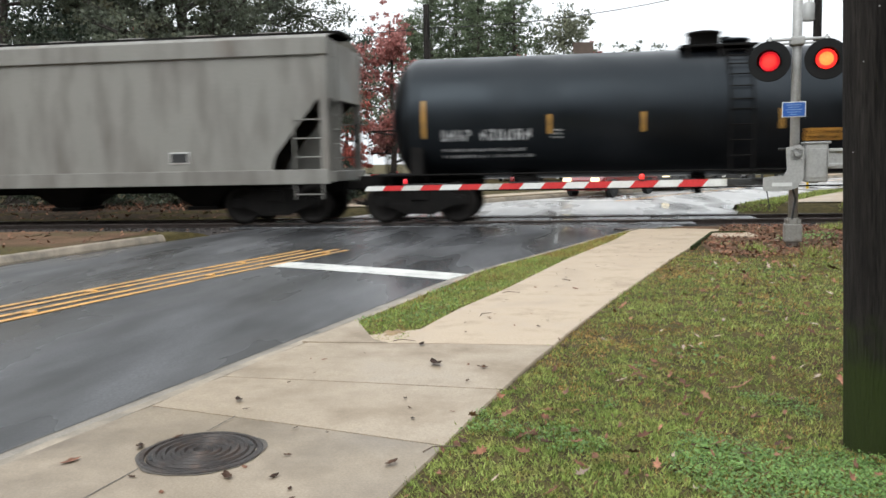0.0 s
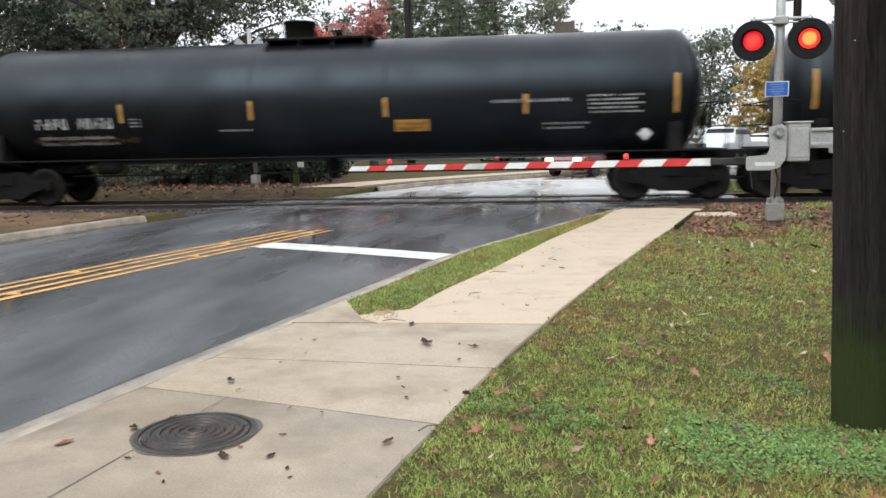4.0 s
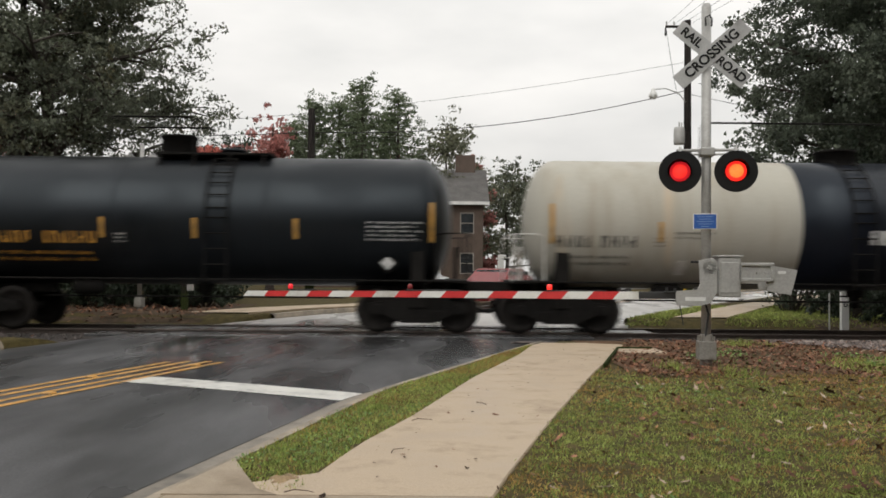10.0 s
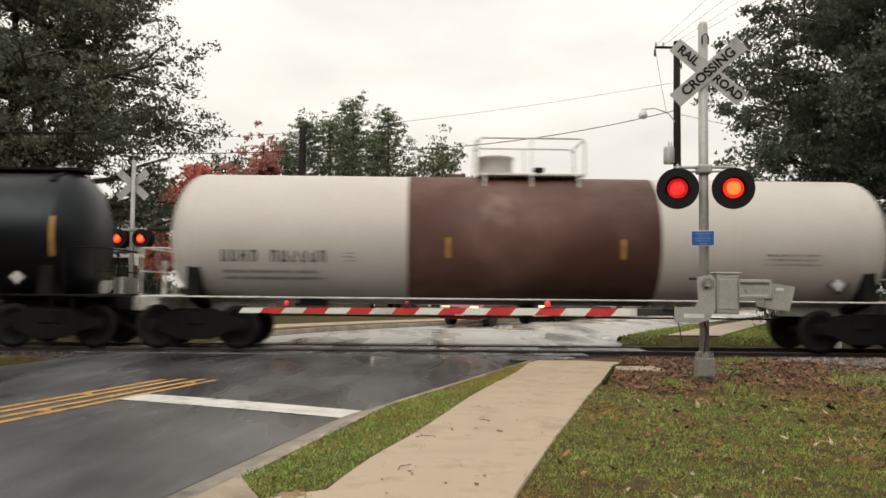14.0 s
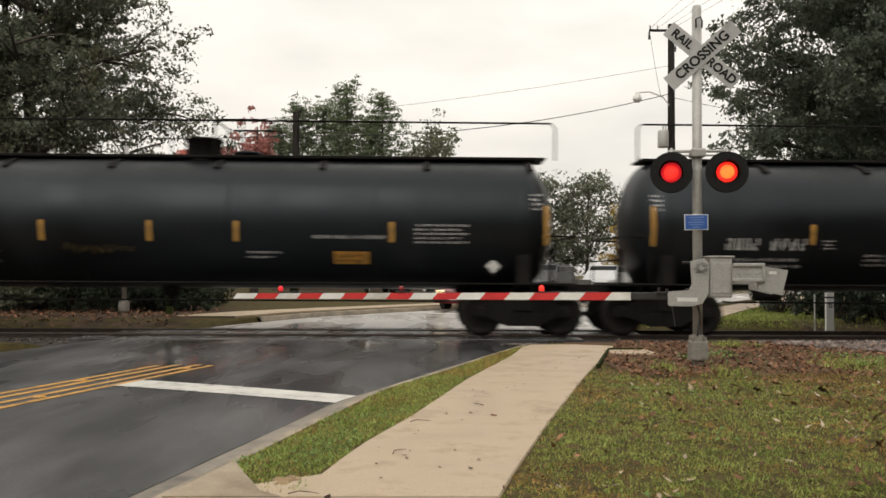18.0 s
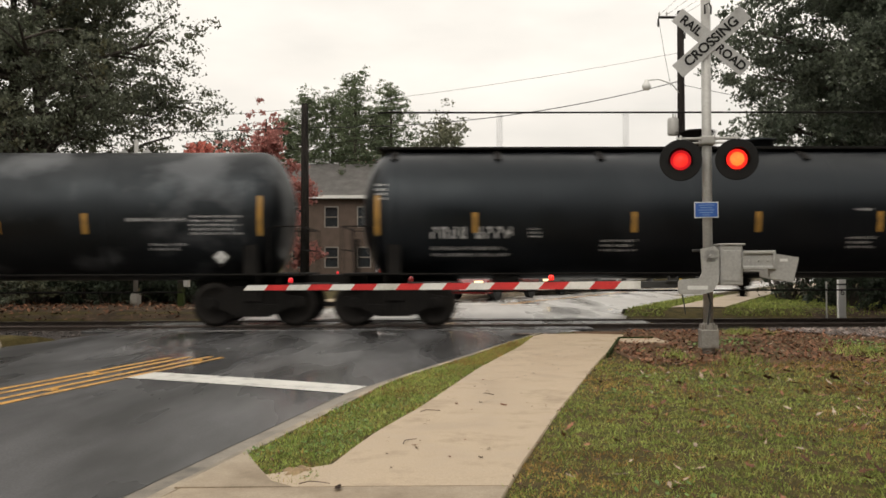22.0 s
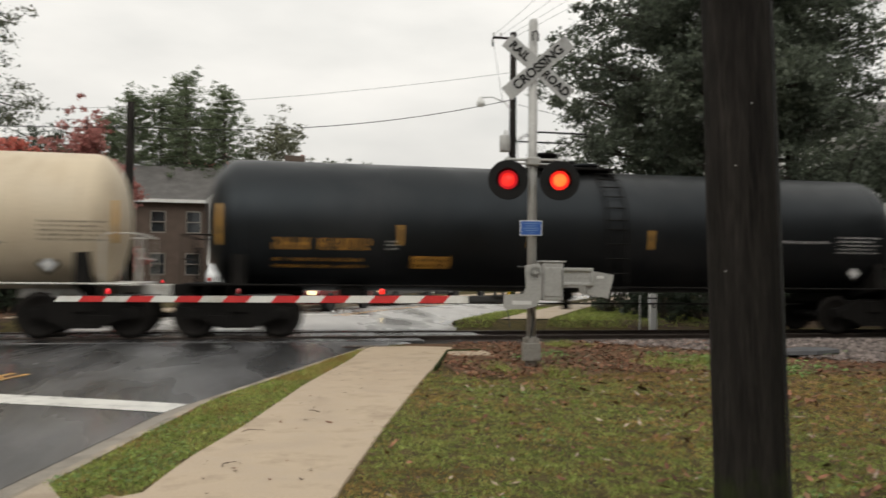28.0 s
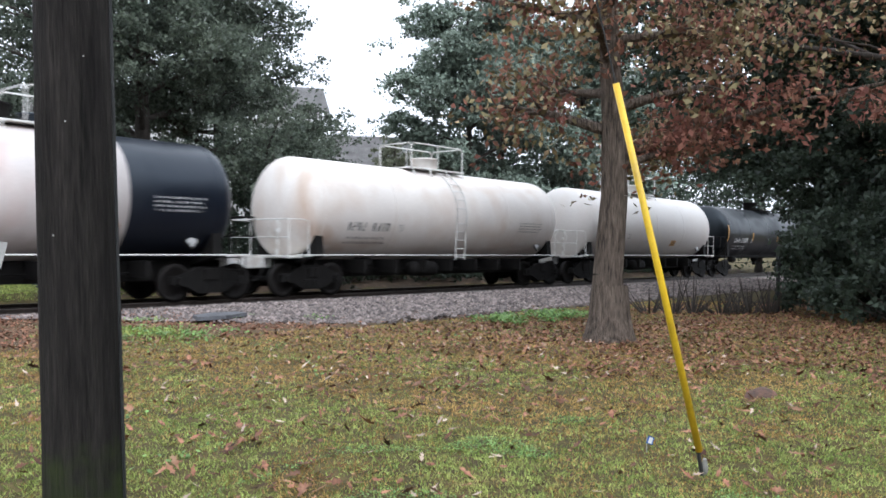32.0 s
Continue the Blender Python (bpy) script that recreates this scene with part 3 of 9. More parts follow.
kerb("kerb", kerb_x, 1, -40, 16.4, "pale concrete kerb and gutter beside the road")
ribbon("gutter", steps(-40, 16.4, 0.5), [lambda y: (kerb_x(y) - 0.36, -0.15), lambda y: (kerb_x(y) - 0.36, -0.127), lambda y: (kerb_x(y) - 0.15, -0.128), lambda y: (kerb_x(y) - 0.019, -0.114)], GUTTER, "wet grey concrete gutter along the kerb")
ribbon("road_joint", steps(-20, 15.6, 0.4), [lambda y: (kerb_x(y) - 0.385 + 0.008 * math.sin(y * 9), -0.131), lambda y: (kerb_x(y) - 0.355, -0.125)], SEAM, "dark seam between gutter and asphalt")
kerb("kerb", kerb_x, 1, 24.2, 90, "pale concrete kerb beyond the railway")
kerb("kerb", left_x, -1, -40, 15.6, "worn concrete kerb on the far side")
kerb("kerb", left_x, -1, 25.0, 90, "pale concrete kerb beyond the railway")

# road markings
def stripe(name, xf, y0, y1, w, mat, label):
    return ribbon(name, steps(y0, y1, 0.4), [lambda y: (xf(y) - w / 2, on_road(xf(y) - w / 2, y)), lambda y: (xf(y) + w / 2, on_road(xf(y) + w / 2, y))], mat, label)


for off in (-0.37, -0.15, 0.12, 0.35):
    stripe("yellow_line", lambda y, o=off: middle_x(y) + o * 1.05, -40, 13.6 - abs(off) * 0.5, 0.1, YELLOW_LINE, "worn yellow centre line on wet asphalt")
for off in (-0.1, 0.1):
    stripe("yellow_line", lambda y, o=off: middle_x(y) + o * 1.6, 28.5, 120, 0.11, YELLOW_LINE, "worn yellow centre line beyond the railway")


def bar_marking(name, ax, ay, bx, by, w, mat, label):
    n = 16
    verts, faces = [], []
    d = Vector((bx - ax, by - ay, 0)).normalized()
    s = Vector((-d.y, d.x, 0))
    for i in range(n + 1):
        p = Vector((ax + (bx - ax) * i / n, ay + (by - ay) * i / n, 0))
        for k in (-0.5, 0.5):
            q = p + s * w * k
            verts.append((q.x, q.y, on_road(q.x, q.y)))
    faces = [(2 * i, 2 * i + 2, 2 * i + 3, 2 * i + 1) for i in range(n)]
    return tagged(sheet(name, verts, faces, mat), label, "", "", "structure")


for i in range(14):
    my = 13.0 - i * 1.35
    mx = middle_x(my) + (-0.26 if i % 2 else 0.24)
    bm = bm_new()
    box(bm, -0.06, 0.06, -0.05, 0.05, 0.0, 0.02, bevel=0.008)
    mk = tagged(part("road_marker", bm, YELLOW_LINE), "small raised yellow road marker on the centre line", "road marker", "raised road markers")
    mk.matrix_basis = pose(mx, my, on_road(mx, my, 0.0), 0, 0, -14)
bar_marking("stop_line", -3.2, 11.52, -0.28, 10.42, 0.55, WHITE_LINE, "white stop line painted across the wet lane")
bar_marking("stop_line", 0.6, 29.8, 3.8, 28.6, 0.5, WHITE_LINE, "white stop line beyond the railway")


def litter_bed(name, xs, y_lo, y_hi, label, mat=None):
    """A thin uneven sheet of soil with a ragged edge towards the lawn."""
    verts, k = [], 14
    for x in xs:
        a = y_lo(x) + 0.35 * noise.noise((x * 0.9, 1, 0)) + 0.12 * noise.noise((x * 4, 2, 0))
        for j in range(k):
            y = a + (y_hi(x) - a) * j / (k - 1)
            verts.append((x, y, lawn_z(x, y) + (-0.02 if j == 0 else 0.012 + 0.012 * noise.noise((x * 2.2, y * 2.2, 4)))))
    faces = [(i * k + j, (i + 1) * k + j, (i + 1) * k + j + 1, i * k + j + 1) for i in range(len(xs) - 1) for j in range(k - 1)]
    return tagged(sheet(name, verts, faces, mat or SOIL, smooth=True), label, "", "", "structure")


litter_bed("soil", steps(2.95, 11.0, 0.15), lambda x: 11.75 - 0.1 * (x - 3.4), lambda x: 17.4, "brown leafy soil between lawn and railway")
litter_bed("soil", steps(-40, -7.6, 0.3), lambda x: 13.2, lambda x: 17.4, "brown leafy soil on the verge by the railway")
# the two banks behind the train carry their shade in the soil colour
litter_bed("soil", steps(10.6, 60, 0.5), lambda x: 23.3, lambda x: 27.5, "leafy bank beyond the railway, shade in its soil colour", SHADED_SOIL)
litter_bed("soil", steps(-50, -5.9, 0.4), lambda x: 23.2, lambda x: 31.0, "brown leafy bank beyond the railway, darkened for shade", SHADED_SOIL)


# ---- railway ----
bed = []
for x in steps(-60, 120, 1.0):
    for dy, z in ((-4.2 if x > 9 else -3.3, -0.34), (-2.3, -0.2), (-1.5, -0.19), (1.5, -0.19), (2.4, -0.24), (3.6, -0.4)):
        bed.append((x, TRACK_Y + dy + 0.08 * noise.noise((x * 0.6, dy, 1)), z + 0.02 * noise.noise((x, dy, 5))))
k = 6
tagged(sheet("ballast_bed", bed, [(i * k + j, (i + 1) * k + j, (i + 1) * k + j + 1, i * k + j + 1) for i in range(180) for j in range(k - 1)], BALLAST_DARK),
       "oily crushed stone railway ballast, darkened for the train's shadow", "", "", "structure")
# gravel yard beside the track
yard = []
ys = steps(10.6, TRACK_Y - 2.2, 0.5)
xs = steps(6.0, 60, 0.6)
for x in xs:
    for y in ys:
        lo = 16.6 - 5.2 * min(1, max(0, (x - 6.6) / 4.0)) + 0.5 * noise.noise((x * 0.7, 0, 2))
        yard.append((x, y, (0.02 if y > lo else -0.09) + 0.015 * noise.noise((x * 2, y * 2, 0)) - 0.2 * max(0, (y - 16.5) / 1.8)))
k = len(ys)
tagged(sheet("gravel_yard", yard, [(i * k + j, (i + 1) * k + j, (i + 1) * k + j + 1, i * k + j + 1) for i in range(len(xs) - 1) for j in range(k - 1)], GRAVEL, smooth=True),
       "grey gravel shoulder beside the railway", "", "", "structure")
for side in (-1, 1):
    bm = bm_new()
    y = TRACK_Y + side * 0.753
    box(bm, -60, 120, y - 0.037, y + 0.037, RAIL_Z - 0.045, RAIL_Z, bevel=0.008)
    box(bm, -60, 120, y - 0.01, y + 0.01, RAIL_Z - 0.16, RAIL_Z - 0.045)
    box(bm, -60, 120, y - 0.07, y + 0.07, RAIL_Z - 0.185, RAIL_Z - 0.16)
    tagged(part("rail", bm, RAIL_STEEL), "worn steel rail on timber ties", "rail", "rails", "structure")
bm = bm_new()
box(bm, -0.115, 0.115, -1.3, 1.3, -0.1, 0.08, bevel=0.012)
tie_mesh = part("railway_tie", bm, TIE).data
bpy.data.objects.remove(bpy.data.objects["railway_tie"])
sleepers = thing("railway_ties", pose(0, TRACK_Y, 0), "dark creosoted timber ties sunk in ballast", "railway ties", "", "structure")
for i in range(300):
    o = part("tie", tie_mesh, None, sleepers)
    o.matrix_basis = pose(-45 + i * 0.52, 0, RAIL_Z - 0.262)
# rubber and timber crossing panels
panel_bm = bm_new()
box(panel_bm, -1.2, 1.2, -0.62, 0.62, -0.1, -0.024, bevel=0.01)
crossing = thing("crossing_panels", pose(0, TRACK_Y, RAIL_Z - 0.006), "dark crossing panels between the rails", "crossing panel", "", "structure")
pm = None
for x in steps(-5.4, 4.2, 2.42):
    o = part("panel", panel_bm if pm is None else pm, ASPHALT, crossing)
    pm = o.data
    o.matrix_basis = pose(x, 0, 0)
for side in (-1, 1):
    bm = bm_new()
    box(bm, -7.0, 4.3 + side * 0.5, side * 1.2 - 0.38, side * 1.2 + 0.38, -0.16, -0.042, bevel=0.01)
    part("outer_panel", bm, ASPHALT, crossing)

# ---- sidewalk ----
def walk_left(y):
    return kerb_x(y) + 0.122 if y < 5.98 else along(WALK_L, y)


def walk_right(y):
    return along(WALK_R, y)


SEAM_LINES = (((-1.08, 2.8), (-0.99, 3.34)), ((-0.9, 3.87), (-0.855, 4.12)))
JOINTS = (-8.5, -6.9, -5.3, -3.7, -2.1, -0.6, 0.9, 2.35, 3.95, 4.85, 5.97, 16.1)
sidewalk = thing("sidewalk", pose(0, 0, 0), "damp tan concrete sidewalk with leaves on it", "sidewalk", "", "structure")
for a, b in zip(JOINTS, JOINTS[1:]):
    rows_y = steps(a + 0.006, b - 0.006, 0.5)
    verts, faces = [], []
    for y0 in rows_y:
        lean = float(np.interp(y0, (2.4, 3.95, 4.85, 5.97), (-0.12, -0.3, -0.1, 0.0)))
        for f, inset, z in ((0, 0.0, -0.1), (0, 0.004, 0.0), (0, 0.012, 0.008), (0.5, 0.0, 0.012), (1, -0.012, 0.01), (1, -0.004, 0.0), (1, 0.0, -0.1)):
            y = y0
            for _ in range(3):
                x = walk_left(y) + (walk_right(y) - walk_left(y)) * f + inset
                y = y0 + lean * (x + 0.26)
            verts.append((x, y, z - (0.006 if y0 in (rows_y[0], rows_y[-1]) else 0)))
    k = 7
    faces = [(i * k + j, i * k + j + 1, (i + 1) * k + j + 1, (i + 1) * k + j) for i in range(len(rows_y) - 1) for j in range(k - 1)]
    n = len(verts)
    faces += [tuple(range(k))[::-1], tuple(range(n - k, n))]
    sheet("slab", verts, faces, CONCRETE if a > 5.5 else DAMP_CONCRETE if a > 3.8 else STAINED_CONCRETE, sidewalk)
# the apron runs to the kerb round the end of the grass strip
wedge = [(kerb_x(5.97) + 0.1, 5.97), (-0.42, 5.97), (-0.56, 6.1), (-0.72, 6.48), (-0.87, 6.86), (kerb_x(6.86) + 0.1, 6.86), (kerb_x(6.4) + 0.1, 6.4)]
sheet("slab", [(x, y, 0.009) for x, y in wedge] + [(x, y, -0.1) for x, y in wedge],
      [tuple(range(7))] + [(k, k + 7, (k + 1) % 7 + 7, (k + 1) % 7) for k in range(7)], DAMP_CONCRETE, sidewalk)
for run in SEAM_LINES:
    sheet("groove", [(x + dx, y, 0.0135) for x, y in run for dx in (-0.003, 0.003)], [(0, 1, 3, 2)], SEAM, sidewalk)
# bare sandy patch at the strip's end
patch_rim = [(0.12 * math.cos(a) * (1 + 0.35 * math.sin(3 * a + 1)), 0.2 * math.sin(a) * (1 + 0.25 * math.sin(2 * a))) for a in [2 * math.pi * k / 18 for k in range(18)]]
bare = sheet("bare_soil", [(-0.45 + x * 0.8, 6.33 + y * 0.75, -0.004) for x, y in patch_rim] + [(-0.45 + x * 0.45, 6.33 + y * 0.42, 0.012 + 0.008 * math.sin(x * 40)) for x, y in patch_rim] + [(-0.45, 6.33, 0.022)],
             [(k, (k + 1) % 18, (k + 1) % 18 + 18, k + 18) for k in range(18)] + [(k + 18, (k + 1) % 18 + 18, 36) for k in range(18)], SAND, smooth=True)
tagged(bare, "bare sandy soil at the end of the grass strip", "", "", "structure")
for y0, y1, l, r in ((24.4, 30, lambda y: kerb_x(y) + 1.3, lambda y: kerb_x(y) + 2.8), (30, 60, lambda y: kerb_x(y) + 1.3, lambda y: kerb_x(y) + 2.8),
                     (24.8, 29.5, lambda y: left_x(y) - 2.4, lambda y: left_x(y) - 0.6), (29.5, 60, lambda y: left_x(y) - 2.3, lambda y: left_x(y) - 0.6)):
    ribbon("sidewalk", steps(y0, y1, 0.5), [lambda y: (l(y), -0.1), lambda y: (l(y), 0.03), lambda y: (r(y), 0.03), lambda y: (r(y), -0.1)], CONCRETE,
           "pale concrete sidewalk beyond the railway")

# manhole in the sidewalk
hole = thing("manhole_cover", pose(-0.795, 3.565, 0.014, 0, 0, 12), "dark cast-iron manhole cover set in the sidewalk", "manhole cover")
bm = bm_new()
lathe(bm, [(0, -0.03), (0.282, -0.03), (0.282, 0.004), (0.275, 0.008), (0.256, 0.008), (0.251, -0.004), (0, -0.004)], 48)
part("ring", bm, IRON, hole, smooth=False)
collar = [(r * math.cos(a) * (1 + w), r * math.sin(a) * (1 + w), z) for k in range(40) for a in [2 * math.pi * k / 40] for r, w, z in ((0.281, 0, 0.0012), (0.292, 0.08 * noise.noise((math.cos(a) * 1.7, math.sin(a) * 1.7, 2)) + 0.04 * noise.noise((math.cos(a) * 6, math.sin(a) * 6, 5)), 0.0008))]
sheet("mortar_collar", collar, [(2 * k, 2 * k + 1, (2 * k + 3) % 80, (2 * k + 2) % 80) for k in range(40)], MORTAR, hole, "dark stained mortar round the ring")
bm = bm_new()
prof = [(0.0, 0.006)]
for i in range(5):
    r = 0.03 + i * 0.042
    prof += [(r, 0.006), (r + 0.006, 0.017), (r + 0.016, 0.017), (r + 0.023, 0.006)]
prof += [(0.243, 0.006), (0.247, -0.003)]
lathe(bm, prof, 48)
part("lid", bm, IRON, hole, "ribbed iron lid")
for a in (20, 200):
    part("pick_slot", box(bm_new(), 0.208, 0.234, -0.03, 0.03, 0.0055, 0.0085, pose(0, 0, 0, 0, 0, a)), DARK_METAL, hole)


# ---- crossing signals ----
def text_mesh(words, size, mat, name="lettering"):
    cu = bpy.data.curves.new(name, "FONT")
    cu.body, cu.size, cu.align_x, cu.align_y, cu.extrude, cu.offset = words, size, "CENTER", "CENTER", 0.003, 0.005
    ob = bpy.data.objects.new(name, cu)
    scene.collection.objects.link(ob)
    deps = bpy.context.evaluated_depsgraph_get()
    me = bpy.data.meshes.new_from_object(ob.evaluated_get(deps))
    bpy.data.objects.remove(ob)
    bpy.data.curves.remove(cu)
    me.materials.clear()
    me.materials.append(mat)
    return me


def crossing_signal(m, label, arm=6.95, arm_rz=0.0, face=0.0, lettered=True, lamps_behind=False):
    """Mast with crossbuck, twin lamps, gate mechanism, counterweight and striped arm. The face looks to local -y, the arm goes to local -x."""
    s = thing("crossing_signal", m, label, "crossing signal")
    bm = bm_new()
    tube(bm, [(0, 0, 0.35), (0, 0, 5.02)], 0.066, 20)
    lathe(bm, [(0.066, 5.02), (0.05, 5.06), (0, 5.07)], 20)
    part("mast", bm, GALV, s, smooth=True)
    bm = bm_new()
    box(bm, -0.122, 0.122, -0.122, 0.122, 0.07, 0.33, bevel=0.015)
    lathe(bm, [(0.085, 0.07), (0.085, -0.1), (0, -0.1)], 16)
    lathe(bm, [(0.1, 0.33), (0.085, 0.42), (0.0, 0.42)], 20)
    for sx in (-1, 1):
        for sy in (-1, 1):
            tube(bm, [(sx * 0.088, sy * 0.088, 0.33), (sx * 0.088, sy * 0.088, 0.4)], 0.02, 6)
        box(bm, sx * 0.06 - 0.012, sx * 0.06 + 0.012, -0.134, -0.122, 0.1, 0.125)
        box(bm, sx * 0.06 - 0.012, sx * 0.06 + 0.012, -0.134, -0.122, 0.22, 0.245)
    part("base", bm, BASE_METAL, s, "bolted cast base")
    # crossbuck
    for k, (ang, words) in enumerate(((41, "CROSSING"), (-41, "RAIL      ROAD"))):
        bm = bm_new()
        box(bm, -0.61, 0.61, -0.004, 0.004, -0.115, 0.115, bevel=0.003)
        b = part("crossbuck_blade", bm, BLADE_WHITE, s, "white crossbuck blade with black lettering" if lettered else "grey back of a crossbuck blade")
        b.matrix_basis = pose(0.06, -0.085 + 0.012 * k, 4.33, 0, -ang, 0)
        if lettered:
            if k == 0:
                o = part("lettering", text_mesh(words, 0.19, BLACK_PAINT), None, b)
                o.matrix_basis = pose(0, -0.008, 0, 90, 0, 0)
            else:
                for w, x in (("RAIL", -0.36), ("ROAD", 0.345)):
                    o = part("lettering", text_mesh(w, 0.168, BLACK_PAINT), None, b)
                    o.matrix_basis = pose(x, -0.008, 0, 90, 0, 0)
    bm = bm_new()
    tube(bm, [(-0.02, -0.07, 4.73), (-0.03, -0.1, 4.84), (0.03, -0.1, 4.87), (0.06, -0.08, 4.82), (0.06, -0.07, 4.72)], 0.012, 6)
    part("wire_loop", bm, DARK_METAL, s)
    # lamps
    bm = bm_new()
    tube(bm, [(-0.42, -0.1, 2.98), (0.42, -0.1, 2.98)], 0.022, 10)
    tube(bm, [(-0.42, 0.04, 2.94), (0.42, 0.04, 2.94)], 0.015, 8)
    box(bm, -0.1, 0.1, -0.13, 0.09, 2.9, 3.02, bevel=0.02)
    part("cross_arm", bm, GALV, s)
    for back, sx in [(False, -1), (False, 1)] + ([(True, -1), (True, 1)] if lamps_behind else []):
        bm = bm_new()
        lathe(bm, [(0, 0.0), (0.278, 0.0), (0.288, 0.006), (0.288, 0.02), (0.278, 0.026), (0.15, 0.026), (0.14, -0.02), (0, -0.02)], 40, pose(0, 0, 0, 90, 0, 0))
        lamp = part("lamp_disc", bm, BLACK_PAINT, s, "round black lamp background")
        lamp.matrix_basis = pose(sx * 0.375, 0.16 if back else -0.13, 2.68, 0, 0, (180 if back else 0) + face + sx * 2)
        bm = bm_new()
        lathe(bm, [(0.14, -0.02), (0.136, -0.042), (0.1, -0.062), (0, -0.07)], 28, pose(0, 0, 0, 90, 0, 0) @ pose(0, 0, 0, 180, 0, 0))
        part("lens", bm, LAMP_DIM if sx < 0 and not back else LAMP_RED, lamp, "red lens fading between flashes" if sx < 0 and not back else "glowing red lens", smooth=True)
        bm = bm_new()
        lathe(bm, [(0.095, 0.0635), (0.06, 0.073), (0, 0.078)], 20, pose(0, 0, 0, 90, 0, 0))
        part("bulb_glow", bm, LAMP_RED if sx < 0 and not back else LAMP_HOT, lamp, "bright centre of the lit lens", smooth=True)
        bm = bm_new()
        n = 20
        rows = []
        for i in range(n + 1):
            a = radians(-20 + 220 * i / n)
            d = 0.24 * max(0.15, math.sin(radians(10 + 160 * i / n)))
            rows.append((bm.verts.new((0.158 * math.cos(a), -0.02, 0.158 * math.sin(a))), bm.verts.new((0.165 * math.cos(a), -d, 0.165 * math.sin(a) - 0.02))))
        for a, b in zip(rows, rows[1:]):
            bm.faces.new((a[0], a[1], b[1], b[0]))
        bmesh.ops.solidify(bm, geom=bm.faces[:], thickness=0.006)
        part("hood", bm, BLACK_PAINT, lamp)
        bm = bm_new()
        lathe(bm, [(0.16, 0.0), (0.16, 0.12), (0.11, 0.2), (0, 0.22)], 24, pose(0, 0, 0, -90, 0, 0))
        part("lamp_housing", bm, BLACK_PAINT, lamp)
        bm = bm_new()
        tube(bm, [(0, -0.01, 0.27), (0, 0.03, 0.34)], 0.02, 8)
        part("bracket", bm, GALV, lamp)
    # blue notice
    bm = bm_new()
    box(bm, -0.16, 0.16, -0.004, 0.004, -0.11, 0.11, bevel=0.003)
    notice = part("notice_sign", bm, SIGN_WHITE, s, "small blue emergency notice with a white border")
    notice.matrix_basis = pose(-0.03, -0.09, 1.99, 0, 0, face)
    bm = bm_new()
    box(bm, -0.148, 0.148, -0.008, -0.004, -0.098, 0.098)
    part("blue_field", bm, SIGN_BLUE, notice)
    bm = bm_new()
    for i, w in enumerate((0.2, 0.16, 0.22, 0.18, 0.1)):
        box(bm, -w / 2, w / 2, -0.011, -0.008, 0.062 - 0.034 * i, 0.069 - 0.034 * i)
    stuff(part("lettering_bars", bm, SIGN_PALE, notice))
    # gate mechanism
    g = part("gate_mechanism", box(bm_new(), 0.13, 0.43, -0.2, 0.2, 1.02, 1.57, bevel=0.02), GALV, s, "grey gate motor box")
    part("motor_cover", box(bm_new(), 0.16, 0.4, -0.212, -0.198, 1.08, 1.5, bevel=0.006), GALV, g, "bolted cover plate")
    part("motor_lid", box(bm_new(), 0.11, 0.46, -0.22, 0.22, 1.57, 1.595, bevel=0.008), GALV, g)
    bm = bm_new()
    pts = [(-0.14, 1.52), (0.05, 1.56), (0.1, 1.5), (0.1, 1.08), (0.02, 0.94), (-0.12, 0.9), (-0.42, 0.9), (-0.44, 0.93), (-0.44, 1.08), (-0.42, 1.1), (-0.16, 1.12), (-0.12, 1.2)]
    vs = [bm.verts.new((x, -0.26, z)) for x, z in pts]
    f = bm.faces.new(vs)
    out = bmesh.ops.extrude_face_region(bm, geom=[f])
    bmesh.ops.translate(bm, vec=(0, 0.05, 0), verts=[v for v in out["geom"] if isinstance(v, bmesh.types.BMVert)])
    bmesh.ops.recalc_face_normals(bm, faces=bm.faces[:])
    part("arm_bracket", bm, GALV, s, "bent grey arm bracket plate")
    bm = bm_new()
    lathe(bm, [(0, -0.02), (0.085, -0.02), (0.085, 0.0), (0, 0.0)], 20, pose(0.0, -0.26, 1.42, 90, 0, 0))
    for i in range(8):
        a = i * math.pi / 4
        tube(bm, [(0.1 * math.cos(a), -0.255, 1.42 + 0.1 * math.sin(a)), (0.1 * math.cos(a), -0.275, 1.42 + 0.1 * math.sin(a))], 0.013, 6)
    tube(bm, [(0, -0.26, 1.42), (0, -0.3, 1.42)], 0.03, 8)
    part("pivot", bm, GALV, s, "bolted pivot hub")
    bm = bm_new()
    box(bm, -0.32, -0.05, -0.265, -0.262, 0.965, 1.02)
    part("bracket_label", bm, SIGN_WHITE, s, "white label plate")
    bm = bm_new()
    for p, q in (((-0.24, -0.2, 1.5), (-0.1, -0.2, 1.5)), ((-0.2, -0.2, 1.13), (-0.08, -0.2, 1.13)), ((-0.6, -0.2, 1.08), (-0.28, -0.2, 1.08)), ((-0.56, -0.2, 1.07), (-0.56, -0.2, 1.15)),
                 ((-0.45, -0.2, 1.07), (-0.45, -0.2, 1.14))):
        tube(bm, [p, q], 0.018, 6)
    stuff(part("clamp_bolts", bm, DARK_METAL, s))
    # counterweights
    for k, y in enumerate((-0.24, 0.24)):
        bm = bm_new()
        vs = [bm.verts.new(p) for p in ((0.74, y, 1.47), (1.15, y, 1.4), (1.13, y, 1.3), (1.07, y, 1.06), (0.76, y, 1.13))]
        f = bm.faces.new(vs)
        out = bmesh.ops.extrude_face_region(bm, geom=[f])
        bmesh.ops.translate(bm, vec=(0, 0.05, 0), verts=[v for v in out["geom"] if isinstance(v, bmesh.types.BMVert)])
        bmesh.ops.recalc_face_normals(bm, faces=bm.faces[:])
